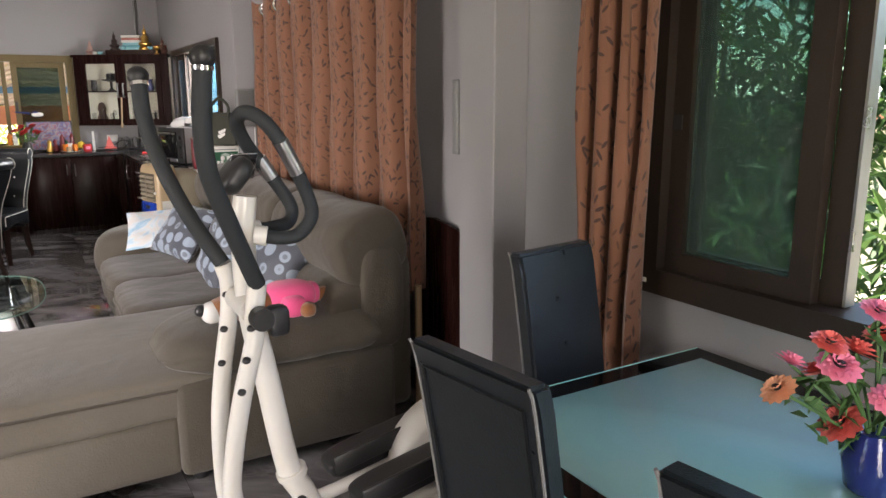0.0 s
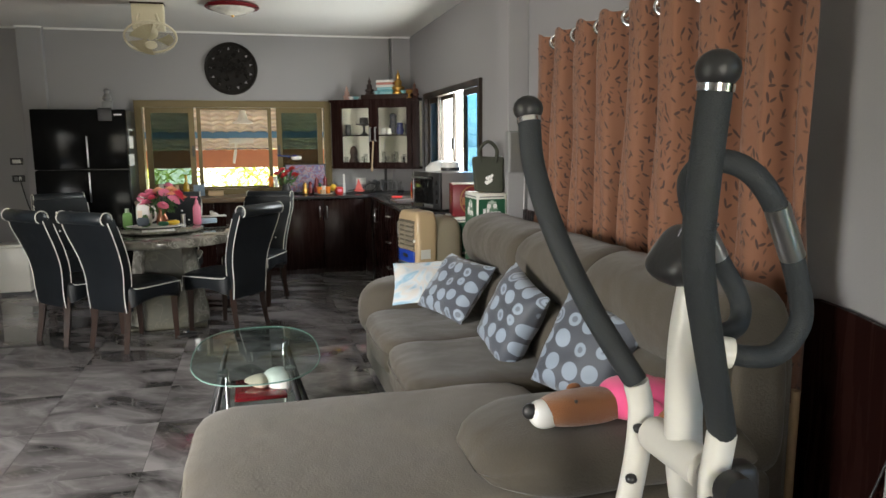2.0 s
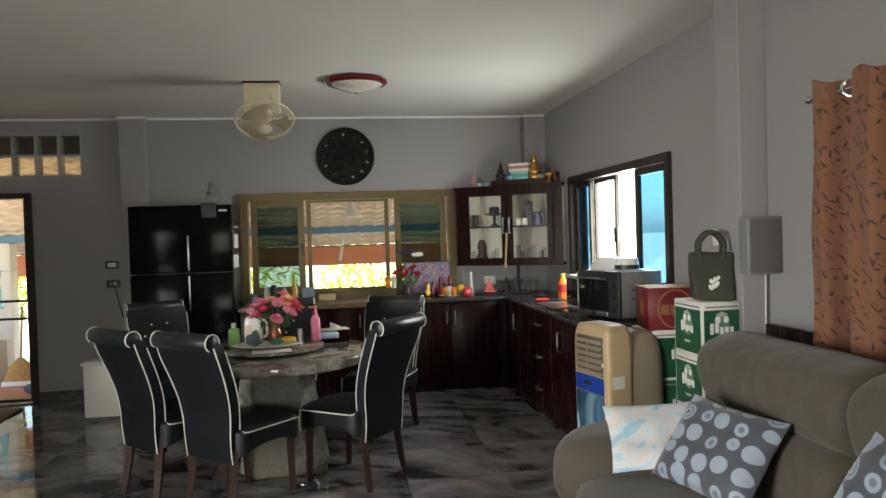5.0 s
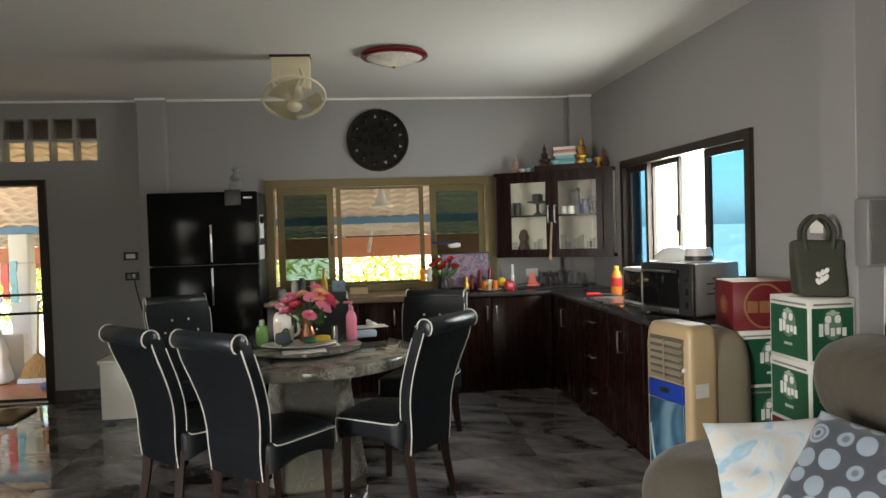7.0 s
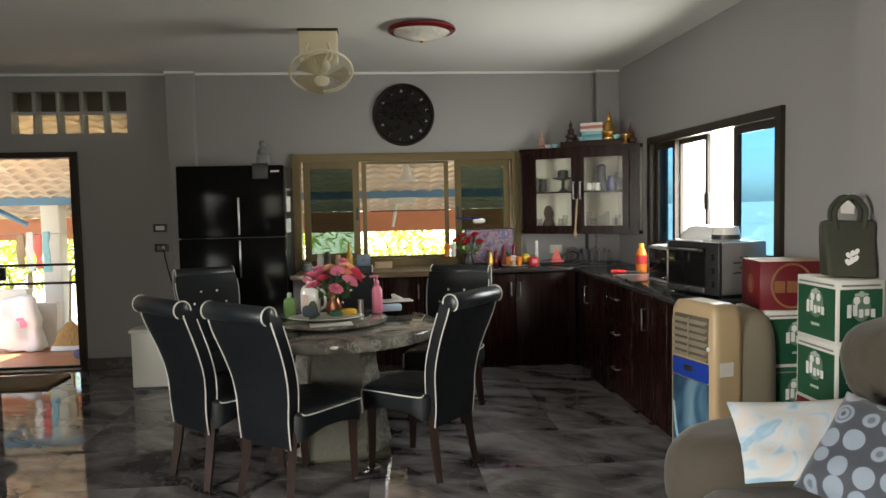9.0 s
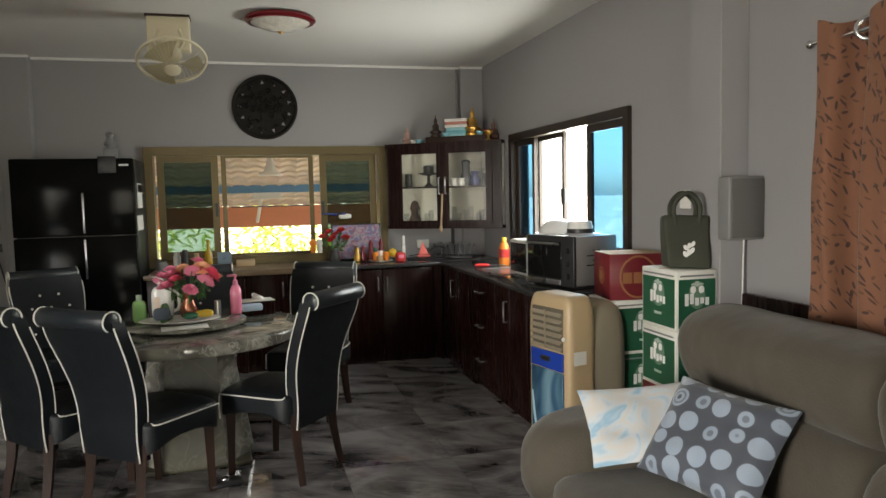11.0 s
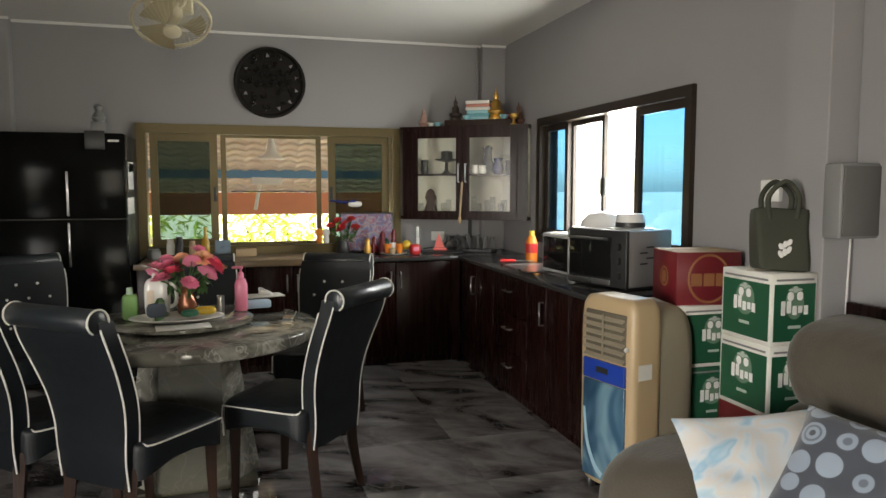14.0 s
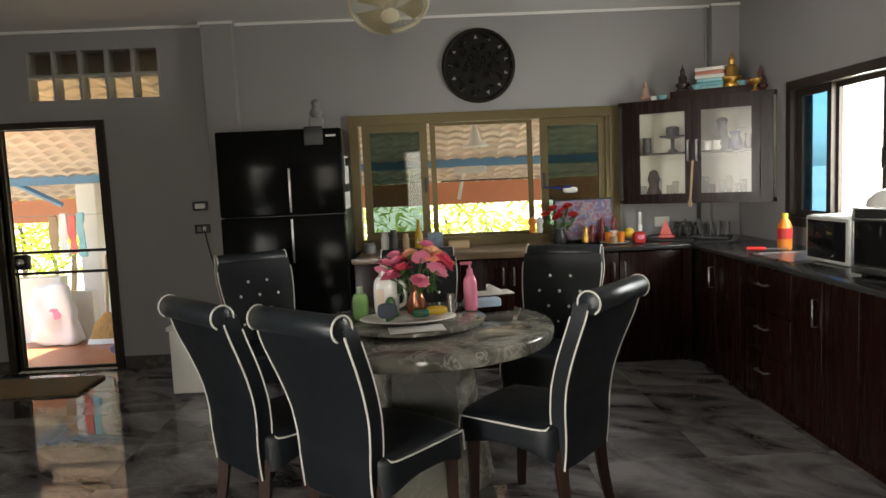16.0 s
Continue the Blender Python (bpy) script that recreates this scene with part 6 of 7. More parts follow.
for i in range(44):
    a = 2 * math.pi * i / 44
    c, s = math.cos(a), math.sin(a)
    tube([(0.045 * c, 0.045 * s, 0.105), (0.13 * c, 0.13 * s, 0.10), (0.205 * c, 0.205 * s, 0.055), (0.215 * c, 0.215 * s, 0.02)], 0.0011, 3, 2, bm=bm)
    tube([(0.06 * c, 0.06 * s, -0.045), (0.15 * c, 0.15 * s, -0.05), (0.215 * c, 0.215 * s, 0.02)], 0.0011, 3, 2, bm=bm)
part("wire_guard", moved(bm, FA), CREAM, fan, "fine wire guard")
part("hub", moved(lathe([(0.05, 0.095), (0.05, 0.108), (0.03, 0.115), (0.001, 0.116)], 20), FA), CREAM, fan)
for i in range(3):
    bm = bmesh.new()
    g = []
    for u in range(6):
        r = 0.04 + 0.15 * u / 5
        g.append([bm.verts.new((r * math.cos(t), r * math.sin(t), 0.045 + 0.025 * math.sin((t - i * 2.094) * 2))) for t in (i * 2.094 + (k / 6 - 0.5) * (1.1 + 0.25 * u / 5) for k in range(7))])
    for a, b in zip(g, g[1:]):
        for k in range(6):
            bm.faces.new((a[k], a[k + 1], b[k + 1], b[k]))
    bmesh.ops.solidify(bm, geom=bm.faces[:], thickness=0.004)
    part("blade", moved(bm, FA), mat("smoky_cream", (0.48, 0.42, 0.27), 0.35), fan)

# ---- air cooler ----
ac = thing("air_cooler", (-0.735, -3.325, 0), "tan portable air cooler with louvres and blue front panel", "air cooler", rz=-77)
ac.scale.x = 0.86
# local -y is the front
part("front_shell", soft(0.42, 0.18, 0.905, (0, 0.08, 0.488), 9, 9), BEIGE, ac, "tan front frame")
part("rear_shell", soft(0.40, 0.34, 0.86, (0, 0.24, 0.462), 5.0, 9), BEIGE2, ac, "dull tan rear body")
part("louvre_recess", box(-0.155, 0.155, -0.014, 0.03, 0.645, 0.87, 0.006), mat("shaded_tan", (0.10, 0.085, 0.06), 0.7), ac)
for i in range(6):
    part("louvre", moved(box(-0.15, 0.15, -0.017, 0.017, -0.003, 0.003), pose(0, -0.016, 0.665 + i * 0.036, 35, 0, 0)), BEIGE2, ac)
part("louvre_rod", box(-0.004, 0.004, -0.030, -0.024, 0.66, 0.86), BEIGE2, ac)
part("control_strip", box(-0.16, 0.16, -0.022, 0.0, 0.545, 0.64, 0.004), BLUE, ac, "bright blue control strip")
part("display", box(-0.05, 0.04, -0.026, -0.022, 0.585, 0.612, 0.003), PLASTIC, ac)
part("front_panel", box(-0.16, 0.16, -0.020, 0.0, 0.075, 0.54, 0.004), BLUEP, ac, "glossy blue printed panel")
part("swoosh", tube([(-0.15, -0.0205, 0.40), (-0.12, -0.0205, 0.24), (-0.06, -0.0205, 0.14), (0.0, -0.0205, 0.10)], 0.010, 6, 6, 0.016, 0.12), mat("pale_blue_ink", (0.30, 0.48, 0.58), 0.3), ac, "pale printed curve")
part("side_label", box(0.212, 0.2135, 0.02, 0.1, 0.585, 0.655), CARD, ac, "paper label")
part("side_knob", ball(0.012, (0.165, -0.015, 0.72)), PORC, ac)
for x in (-0.15, 0.15):
    for y in (0.03, 0.25):
        part("castor", lathe([(0.022, 0.0), (0.026, 0.03), (0.015, 0.05)], 10, (x, y, 0)), PLASTIC, ac)

# ---- cartons ----


def carton(at, w, d, h, ground, art, label, group, kind):
    """A printed carton: body, white top band and plain art shapes on two faces."""
    c = thing("carton", at, label, "carton", group)
    part("body", box(-w / 2, w / 2, -d / 2, d / 2, 0.0, h, 0.003, 1), ground, c)
    if kind == "oval":
        for face in (0, 1):
            if face == 0:
                f = Matrix.Translation((-w / 2 - 0.0012, 0, 0)) @ pose(0, 0, 0, 0, 0, -90)
                ww = d
            else:
                f = Matrix.Translation((0, -d / 2 - 0.0012, 0))
                ww = w
            part("panel", moved(box(-ww / 2 + 0.012, ww / 2 - 0.012, -0.001, 0.001, 0.018, h - 0.04), f), art, c, "green printed panel")
            emblem = lathe([(0.055, -0.0008), (0.055, 0.0008)], 26)
            part("emblem", moved(emblem, f @ Matrix.Translation((0, -0.0012, h * 0.60)) @ pose(0, 0, 0, 90, 0, 0) @ Matrix.Diagonal((min(1, ww * 3.6), 1.2, 1, 1))), mat("dull_green_ink", (0.13, 0.22, 0.15), 0.5), c)
            for sx in (-0.022, 0.022):
                part("motif", moved(soft(0.03, 0.003, 0.035, (sx, -0.003, h * 0.69), 2.5, 3), f), PAPER, c)
            for k, (bw, z) in enumerate(((0.045, h * 0.78), (0.014, h * 0.81), (0.014, h * 0.76))):
                part("motif", moved(soft(bw * 1.5, 0.002, 0.012, (0, -0.0025, z), 2.5, 3), f), mat("pale_ink", (0.42, 0.48, 0.42), 0.5), c)
            n = 5
            for k in range(n):
                part("bar", moved(box(-0.065 + k * 0.027, -0.046 + k * 0.027, -0.0035, -0.002, h * 0.43 + 0.008 * (k % 2), h * 0.43 + 0.036 + (0.02 if k in (0, 1) else 0)), f), PAPER, c)
            part("bar", moved(box(-0.03, 0.03, -0.0035, -0.002, h * 0.24, h * 0.24 + 0.012), f), mat("pale_ink2", (0.45, 0.52, 0.46), 0.5), c)
            part("print_band", moved(box(-ww / 2 + 0.02, ww / 2 - 0.02, -0.0015, 0.0, h - 0.028, h - 0.020), f), GREYPL, c)
    else:
        for face in (0, 1):
            f = Matrix.Translation((-w / 2 - 0.001, 0, 0)) @ pose(0, 0, 0, 0, 0, -90) if face == 0 else Matrix.Translation((0, -d / 2 - 0.001, 0))
            rr = 0.045 if face == 0 else 0.112
            part("roundel", moved(tube([(rr * 0.9 * math.cos(a), 0, h * 0.5 + rr * math.sin(a)) for a in (2 * math.pi * i / 30 for i in range(31))], 0.006, 6, 1), f @ Matrix.Diagonal((1, 0.2, 1, 1))), GOLDINK, c)
            if face == 0:
                part("emblem", moved(soft(0.05, 0.003, 0.06, (0, -0.001, h * 0.5), 2.4, 4), f), GOLDINK, c)
                continue
            for k in range(3):
                part("bar", moved(box(-0.088 + k * 0.061, -0.036 + k * 0.061, -0.003, 0.0, h * 0.36, h * 0.60), f), GOLDINK, c)
    if kind == "round":
        part("lid", box(-w / 2 + 0.001, w / 2 - 0.001, -d / 2 + 0.001, d / 2 - 0.001, h, h + 0.0012), KRAFT, c, "bare kraft top")
    part("flap_seam", box(-w / 2 + 0.002, w / 2 - 0.002, -0.0015, 0.0015, h, h + 0.0025), KRAFT, c)
    return c


GC = "drink cartons stacked by the column"
for z in (0.53, 0.815):
    carton((-0.262, -3.79, z), 0.216, 0.295, 0.284, CARD, GREEN, "white and green printed drink carton with a pale emblem", GC, "oval")
carton((-0.262, -3.79, 0.0), 0.216, 0.295, 0.262, REDC, GOLDINK, "red printed drink carton at the bottom of the stack", GC, "round")
carton((-0.262, -3.79, 0.264), 0.216, 0.295, 0.264, REDC, GOLDINK, "red printed drink carton under the green ones", GC, "round")
for z in (0.0, 0.293, 0.586):
    carton((-0.19, -3.20, z), 0.35, 0.31, 0.292, CARD if z > 0.5 else GREEN, GREEN, "dark green printed drink carton in the shade", GC, "oval")
top_red = carton((-0.195, -3.21, 0.880), 0.32, 0.27, 0.25, REDC, GOLDINK, "red printed drink carton on top of the green ones", GC, "round")
top_red.matrix_world = pose(-0.195, -3.21, 0.880, 0, 0, -9)

# ---- tote bag ----
tb = thing("tote_bag", (-0.255, -3.83, 1.101), "dark green felt tote bag with white embroidered leaves", "bag", rz=-14)
bagbody = soft(0.215, 0.10, 0.25, (0, 0, 0.125), 14, 9, 0, 0.012)
for v in bagbody.verts:
    s = v.co.z / 0.25
    v.co.x *= 0.93 + 0.12 * s
    v.co.y *= 1.1 - 0.45 * s
part("body", bagbody, TAIL, tb)
for y in (-0.03, 0.03):
    part("strap", tube([(-0.055, y, 0.21), (-0.06, y, 0.30), (0.0, y * 1.3, 0.355), (0.06, y, 0.30), (0.055, y, 0.21)], 0.011, 8, 6), TAIL, tb)
for k in range(9):
    part("embroidery", moved(soft(0.02, 0.004, 0.032, (0, 0, 0), 2.2, 3), pose(-0.015 + 0.016 * (k % 3) + 0.006 * (k // 3), -0.0515 + 0.009 * (k // 3), 0.07 + 0.028 * (k // 3) + 0.008 * (k % 3), 0, 30 * ((k % 3) - 1), 0)), PAPER, tb, "white leaf embroidery")
put("green_bottle", lathe([(0.03, 0), (0.03, 0.12), (0.01, 0.16), (0.01, 0.2)], 14), GREENS, (-0.20, -3.69, 1.101), "small green bottle behind the bag", "bottle")

# ---- things on the side counter ----
ov = thing("toaster_oven", (-0.235, -2.55, 0.873), "black and steel toaster oven on the side counter", "oven", rz=-73)
ov.scale.x = 0.74
# local -y is the front
part("body", box(-0.30, 0.30, -0.17, 0.18, 0.015, 0.325, 0.012), mat("brushed_grey_steel", (0.36, 0.35, 0.34), 0.34, 0.5), ov)
part("front", box(-0.305, 0.305, -0.19, -0.165, 0.012, 0.328, 0.008), PLASTIC, ov, "black front")
part("silver_strip", box(-0.29, 0.15, -0.199, -0.19, 0.022, 0.052, 0.004), STEEL, ov, "silver lower strip")
part("silver_edge", box(-0.306, -0.288, -0.197, -0.19, 0.02, 0.32, 0.003), STEEL, ov)
part("glass_door", box(-0.285, 0.16, -0.197, -0.19, 0.06, 0.29, 0.004), BLACKW, ov, "black glass door")
part("door_handle", tube([(-0.25, -0.197, 0.275), (-0.25, -0.225, 0.28), (0.13, -0.225, 0.28), (0.13, -0.197, 0.275)], 0.008, 8, 1), STEEL, ov)
for z in (0.08, 0.16, 0.24):
    part("dial", moved(lathe([(0.022, 0), (0.02, 0.02)], 16), pose(0.235, -0.19, z, 90, 0, 0)), PLASTIC, ov)
for k in range(4):
    part("vent", box(0.3005, 0.3025, -0.08 + 0.05 * (k % 2), -0.02 + 0.05 * (k % 2), 0.14 + 0.03 * k, 0.148 + 0.03 * k), PLASTIC, ov)
for x in (-0.26, 0.26):
    part("foot", box(x - 0.02, x + 0.02, -0.15, 0.15, 0.0, 0.015), PLASTIC, ov)
mw = thing("microwave", (-0.20, -1.92, 0.873), "compact black and white microwave on the side counter", "microwave", rz=-87)
mw.scale.x, mw.scale.z = 0.83, 1.06
part("body", box(-0.23, 0.23, -0.13, 0.17, 0.0, 0.245, 0.008), CARD, mw)
part("front", box(-0.23, 0.23, -0.15, -0.13, 0.004, 0.24, 0.006), mat("pale_silver", (0.50, 0.50, 0.48), 0.35, 0.2), mw)
part("glass_door", box(-0.205, 0.205, -0.154, -0.15, 0.022, 0.222, 0.003), BLACKW, mw, "black glass door")
ht = thing("fedora_hat", (-0.20, -2.60, 1.2), "white straw hat with a black band on the oven", "hat")
part("brim", lathe([(0.001, 0.0), (0.13, 0.0), (0.135, 0.005), (0.08, 0.012)], 28), PORC, ht)
part("crown", lathe([(0.082, 0.008), (0.08, 0.05), (0.072, 0.085), (0.05, 0.088), (0.001, 0.075)], 28), PORC, ht)
part("band", lathe([(0.084, 0.010), (0.083, 0.038)], 28), PLASTIC, ht, "black band")
put("food_cover", lathe([(0.14, 0), (0.135, 0.03), (0.09, 0.075), (0.03, 0.09), (0.001, 0.092)], 28), PORC, (-0.22, -2.33, 1.2), "white domed cover on the oven", "cover")
put("white_bowl", lathe([(0.03, 0), (0.035, 0.006), (0.075, 0.05), (0.07, 0.05), (0.03, 0.012)], 24), PORC, (-0.20, -2.03, 1.134), "white bowl on the microwave", "bowl")
ob_ = thing("orange_bottle", (-0.215, -1.21, 0.873), "orange plastic bottle of cleaner on the worktop", "bottle")
part("body", lathe([(0.042, 0), (0.045, 0.02), (0.044, 0.15), (0.03, 0.185), (0.016, 0.205)], 20), ORANGE, ob_)
part("label", lathe([(0.0455, 0.07), (0.0458, 0.14)], 20), RED, ob_)
part("cap", lathe([(0.02, 0.2), (0.02, 0.235)], 14), YELLOW, ob_)
sd = thing("screwdriver", (-0.47, -1.22, 0.8745), "red handled screwdriver lying on the worktop", "tool", rz=-20)
part("handle", moved(lathe([(0.012, 0), (0.014, 0.02), (0.014, 0.1), (0.008, 0.115)], 12), pose(0, 0, 0.0145, 0, 90, 0)), RED, sd)
part("shaft", tube([(0.115, 0, 0.0145), (0.25, 0, 0.0145)], 0.004, 6, 1), STEEL, sd)
dr = thing("dish_rack", (-0.38, -0.22, 0.873), "dark metal dish rack under the corner cabinet", "rack", rz=-33)
part("base", box(-0.22, 0.22, -0.10, 0.10, 0.0, 0.02, 0.004), PLASTIC, dr)
for k in range(8):
    part("wire", tube([(-0.2 + k * 0.057, -0.09, 0.02), (-0.2 + k * 0.057, -0.05, 0.12), (-0.2 + k * 0.057, 0.05, 0.12), (-0.2 + k * 0.057, 0.09, 0.02)], 0.004, 6, 3), STEEL, dr)
for k in range(3):
    part("plate", moved(lathe([(0.03, 0), (0.07, 0.01), (0.068, 0.014)], 20), pose(-0.12 + k * 0.1, 0, 0.085, 0, 78, 0)), GREYPL, dr)

# ---- things on the window counter ----
pc = thing("framed_picture", (-1.28, -0.12, 0.881), "colourful framed print leaning below the window", "picture", rx=-8)
part("board", box(-0.235, 0.235, -0.012, 0.008, 0.0, 0.34, 0.003), PLASTIC, pc)
part("print", box(-0.22, 0.22, -0.0145, -0.012, 0.014, 0.326), patches("busy_print", [(0.05, 0.09, 0.22), (0.30, 0.10, 0.10), (0.12, 0.14, 0.30), (0.35, 0.30, 0.32), (0.30, 0.06, 0.12), (0.20, 0.26, 0.45)], 14.0), pc, "busy blue and red print")


def bloom(name, at, r, material, petals, rng, parent, centre=None):
    """One flower of bent petals in two rings."""
    b = bmesh.new()
    tilt = Euler((rng.uniform(-0.7, 0.7), rng.uniform(-0.7, 0.7), rng.uniform(0, 6))).to_matrix()
    for ring, (k, up) in enumerate(((1.0, 0.1), (0.85, 0.45), (0.65, 0.8), (0.42, 1.1))):
        for i in range(petals):
            a = 2 * math.pi * (i + 0.5 * ring) / petals
            d, s = Vector((math.cos(a), math.sin(a), 0)), Vector((-math.sin(a), math.cos(a), 0))
            w = 3.3 * r * k / petals
            h = Vector((0, 0, r * up))
            q = [Vector((0, 0, 0)), d * r * k * 0.45 + s * w * 0.8 + h * 0.3, d * r * k * 0.85 + s * w * 0.75 + h * 0.55, d * r * k * 1.02 + h * 0.5, d * r * k * 0.85 - s * w * 0.75 + h * 0.55, d * r * k * 0.45 - s * w * 0.8 + h * 0.3]
            b.faces.new([b.verts.new(tilt @ v + Vector(at)) for v in q])
    f = part(name, b, material, parent, smooth=False)
    if centre:
        part("centre", ball(r * 0.28, Vector(at) + tilt @ Vector((0, 0, r * 0.22)), 0.6, 8), centre, f)
    return f


def bouquet(name, at, vase_bm, vase_mat, spots, r, mats, label, seed, centre=None, leaves=26, petals=9):
    rng = random.Random(seed)
    v = thing(name, at, label, "flowers")
    part("vase", vase_bm, vase_mat, v)
    for i, s in enumerate(spots):
        bloom("flower", s, r * rng.uniform(0.85, 1.15), mats[i % len(mats)], petals, rng, v, centre)
        part("stem", tube([(0, 0, 0.08), (s[0] * 0.4, s[1] * 0.4, s[2] * 0.65), s], 0.003, 5, 3), STEM, v)
    b = bmesh.new()
    for _ in range(leaves * 3):
        s = Vector(rng.choice(spots)) * rng.uniform(0.5, 1.0)
        e = Euler((rng.uniform(-1.2, 1.2), rng.uniform(-1.2, 1.2), rng.uniform(0, 6.3))).to_matrix()
        k = rng.uniform(0.02, 0.04)
        b.faces.new([b.verts.new(s + e @ Vector(q) * k) for q in ((-1, 0, 0), (0, -0.35, 0.1), (1, 0, -0.2), (0, 0.35, 0.1))])
    part("leaves", b, STEM, v, smooth=False)
    return v


VASE = lathe([(0.035, 0), (0.045, 0.01), (0.05, 0.05), (0.03, 0.10), (0.028, 0.13), (0.038, 0.15)], 24)
bouquet("flower_vase", (-2.60, -2.47, 0.800), VASE, COPPER, [(-0.13, -0.03, 0.24), (-0.09, 0.05, 0.27), (-0.06, -0.06, 0.22), (-0.02, 0.0, 0.28), (0.03, -0.04, 0.27), (0.06, 0.05, 0.31), (0.02, -0.09, 0.17), (0.13, -0.02, 0.24), (0.15, 0.03, 0.22), (0.10, -0.05, 0.21), (-0.11, -0.07, 0.19), (-0.15, 0.02, 0.20), (-0.04, 0.06, 0.25), (0.08, 0.0, 0.28), (-0.08, -0.02, 0.25), (0.12, 0.05, 0.26)], 0.056, [PETAL[0], PETAL[0], PETAL[2], PETAL[1], PETAL[0]], "copper vase of pink and peach artificial flowers on the turntable", 12)
bouquet("rose_vase", (-1.52, -0.33, 0.881), lathe([(0.04, 0), (0.06, 0.03), (0.045, 0.09), (0.035, 0.12)], 20), PLASTIC, [(-0.10, 0, 0.24), (-0.04, 0.03, 0.28), (0.02, 0, 0.25), (0.07, 0.02, 0.29), (0.10, -0.03, 0.23), (-0.02, -0.05, 0.22), (0.13, 0.02, 0.21)], 0.045, [PETAL[3]], "dark vase of red artificial roses before the window", 13, petals=7)
GERB = ((-0.12, 0.29), (-0.02, 0.33), (0.02, 0.28), (-0.195, 0.21), (-0.16, 0.24), (-0.085, 0.205), (-0.01, 0.19), (-0.06, 0.13), (-0.04, 0.12), (-0.10, 0.25), (-0.05, 0.26), (0.08, 0.25), (0.10, 0.20), (0.06, 0.31), (0.04, 0.15))
bouquet("gerbera_vase", (-0.393, -8.90, 0.763), lathe([(0.03, 0), (0.04, 0.01), (0.048, 0.06), (0.035, 0.10), (0.03, 0.115)], 24), COBALT, [(u * 0.86 + 0.02 * (k % 3 - 1), -u * 0.51 + 0.035 * (k % 3 - 1), z) for k, (u, z) in enumerate(GERB)], 0.037, [PETAL[4], PETAL[0], PETAL[4], PETAL[1], PETAL[0]], "cobalt vase of red and peach gerberas on the glass table", 14, PLASTIC, petals=13)

hp = thing("toy_helicopter", (-1.40, -0.10, 1.262), "white and navy toy helicopter on top of the picture", "toy")
part("body", soft(0.12, 0.05, 0.05, (0.02, 0, 0.03), 2.6, 6), PORC, hp)
part("canopy", soft(0.07, 0.045, 0.03, (0.0, 0, 0.052), 2.6, 5), COBALT, hp)
part("tail", tube([(-0.05, 0, 0.045), (-0.2, 0, 0.06)], 0.014, 8, 2, 0.006), COBALT, hp)
part("rotor", box(-0.22, 0.16, -0.008, 0.008, 0.072, 0.075), PLASTIC, hp)
part("skid", tube([(-0.05, -0.03, 0.004), (0.08, -0.03, 0.004)], 0.004, 6, 1), PLASTIC, hp)
for x, y, z, c in ((-1.68, 0.0, 0.93, ORANGE), (-1.62, 0.0, 0.93, PORC)):
    put("sill_figure", join(lathe([(0.02, 0), (0.028, 0.03), (0.02, 0.06), (0.034, 0.08), (0.03, 0.11), (0.005, 0.13)], 14), box(-0.02, 0.02, -0.01, 0.01, 0, 0.02)), c, (x, -0.02, 0.955), "small painted figure on the window frame", "figurine", 0, "figures on the sill")
toys = thing("toy_plate", (-1.10, -0.36, 0.873), "plate of small bright candle holders and cups", "plate")
part("plate", lathe([(0.05, 0), (0.11, 0.012), (0.115, 0.018), (0.06, 0.008)], 26), PORC, toys)
for k, (x, y, h, m) in enumerate(((-0.05, 0.0, 0.09, ORANGE), (0.0, 0.03, 0.1, PORC), (0.05, 0.0, 0.09, ORANGE), (-0.02, -0.05, 0.06, KRAFT))):
    part("cup", lathe([(0.02, 0.01), (0.026, h * 0.5), (0.03, h)], 14, (x, y, 0)), m, toys)
for k, (x, z, h, m) in enumerate(((-1.24, 0.881, 0.14, DKRED), (-1.17, 0.881, 0.19, REDC), (-1.07, 0.881, 0.20, DKRED), (-1.30, 0.881, 0.13, GOLD), (-1.13, 0.881, 0.12, GREEN))):
    put("figurine", lathe([(0.03, 0), (0.035, h * 0.3), (0.018, h * 0.6), (0.024, h * 0.8), (0.004, h)], 14), m, (x, -0.22 - 0.03 * (k % 2), z), "small bright ornament beside the framed print", "figurine", 0, "ornaments by the print")
mb = thing("money_box", (-0.93, -0.42, 0.873), "small red and yellow toy money box", "toy")
part("body", soft(0.09, 0.08, 0.09, (0, 0, 0.045), 4, 5), RED, mb)
part("face", soft(0.05, 0.01, 0.035, (0, -0.04, 0.05), 3, 4), PINKS, mb)
part("knob", ball(0.04, (-0.06, 0.05, 0.08)), YELLOW, mb)
put("knife_holder", join(box(-0.015, 0.015, -0.012, 0.012, 0.0, 0.12, 0.003), box(-0.012, 0.012, -0.006, 0.006, 0.12, 0.22, 0.003)), PORC, (-0.84, -0.14, 0.873), "white handled knife standing by the wall", "knife")
tyb = thing("serving_tray", (-0.66, -0.30, 0.873), "dark tray with a small red model boat and cable", "tray", rz=-10)
part("tray", box(-0.17, 0.17, -0.10, 0.10, 0.0, 0.014, 0.005), PLASTIC, tyb)
part("hull", soft(0.13, 0.05, 0.03, (-0.02, 0, 0.032), 2.6, 5), PETAL[4], tyb)
part("sail", moved(prism([(-0.05, 0), (0.04, 0), (-0.01, 0.12)], -0.004, 0.004), pose(-0.02, 0, 0.048, 90, 0, 0)), PETAL[4], tyb)
part("cable", tube([(0.12, 0, 0.02), (0.18, 0.05, 0.09), (0.10, 0.1, 0.11), (0.0, 0.12, 0.05), (-0.16, 0.08, 0.03)], 0.005, 6, 5), PLASTIC, tyb)
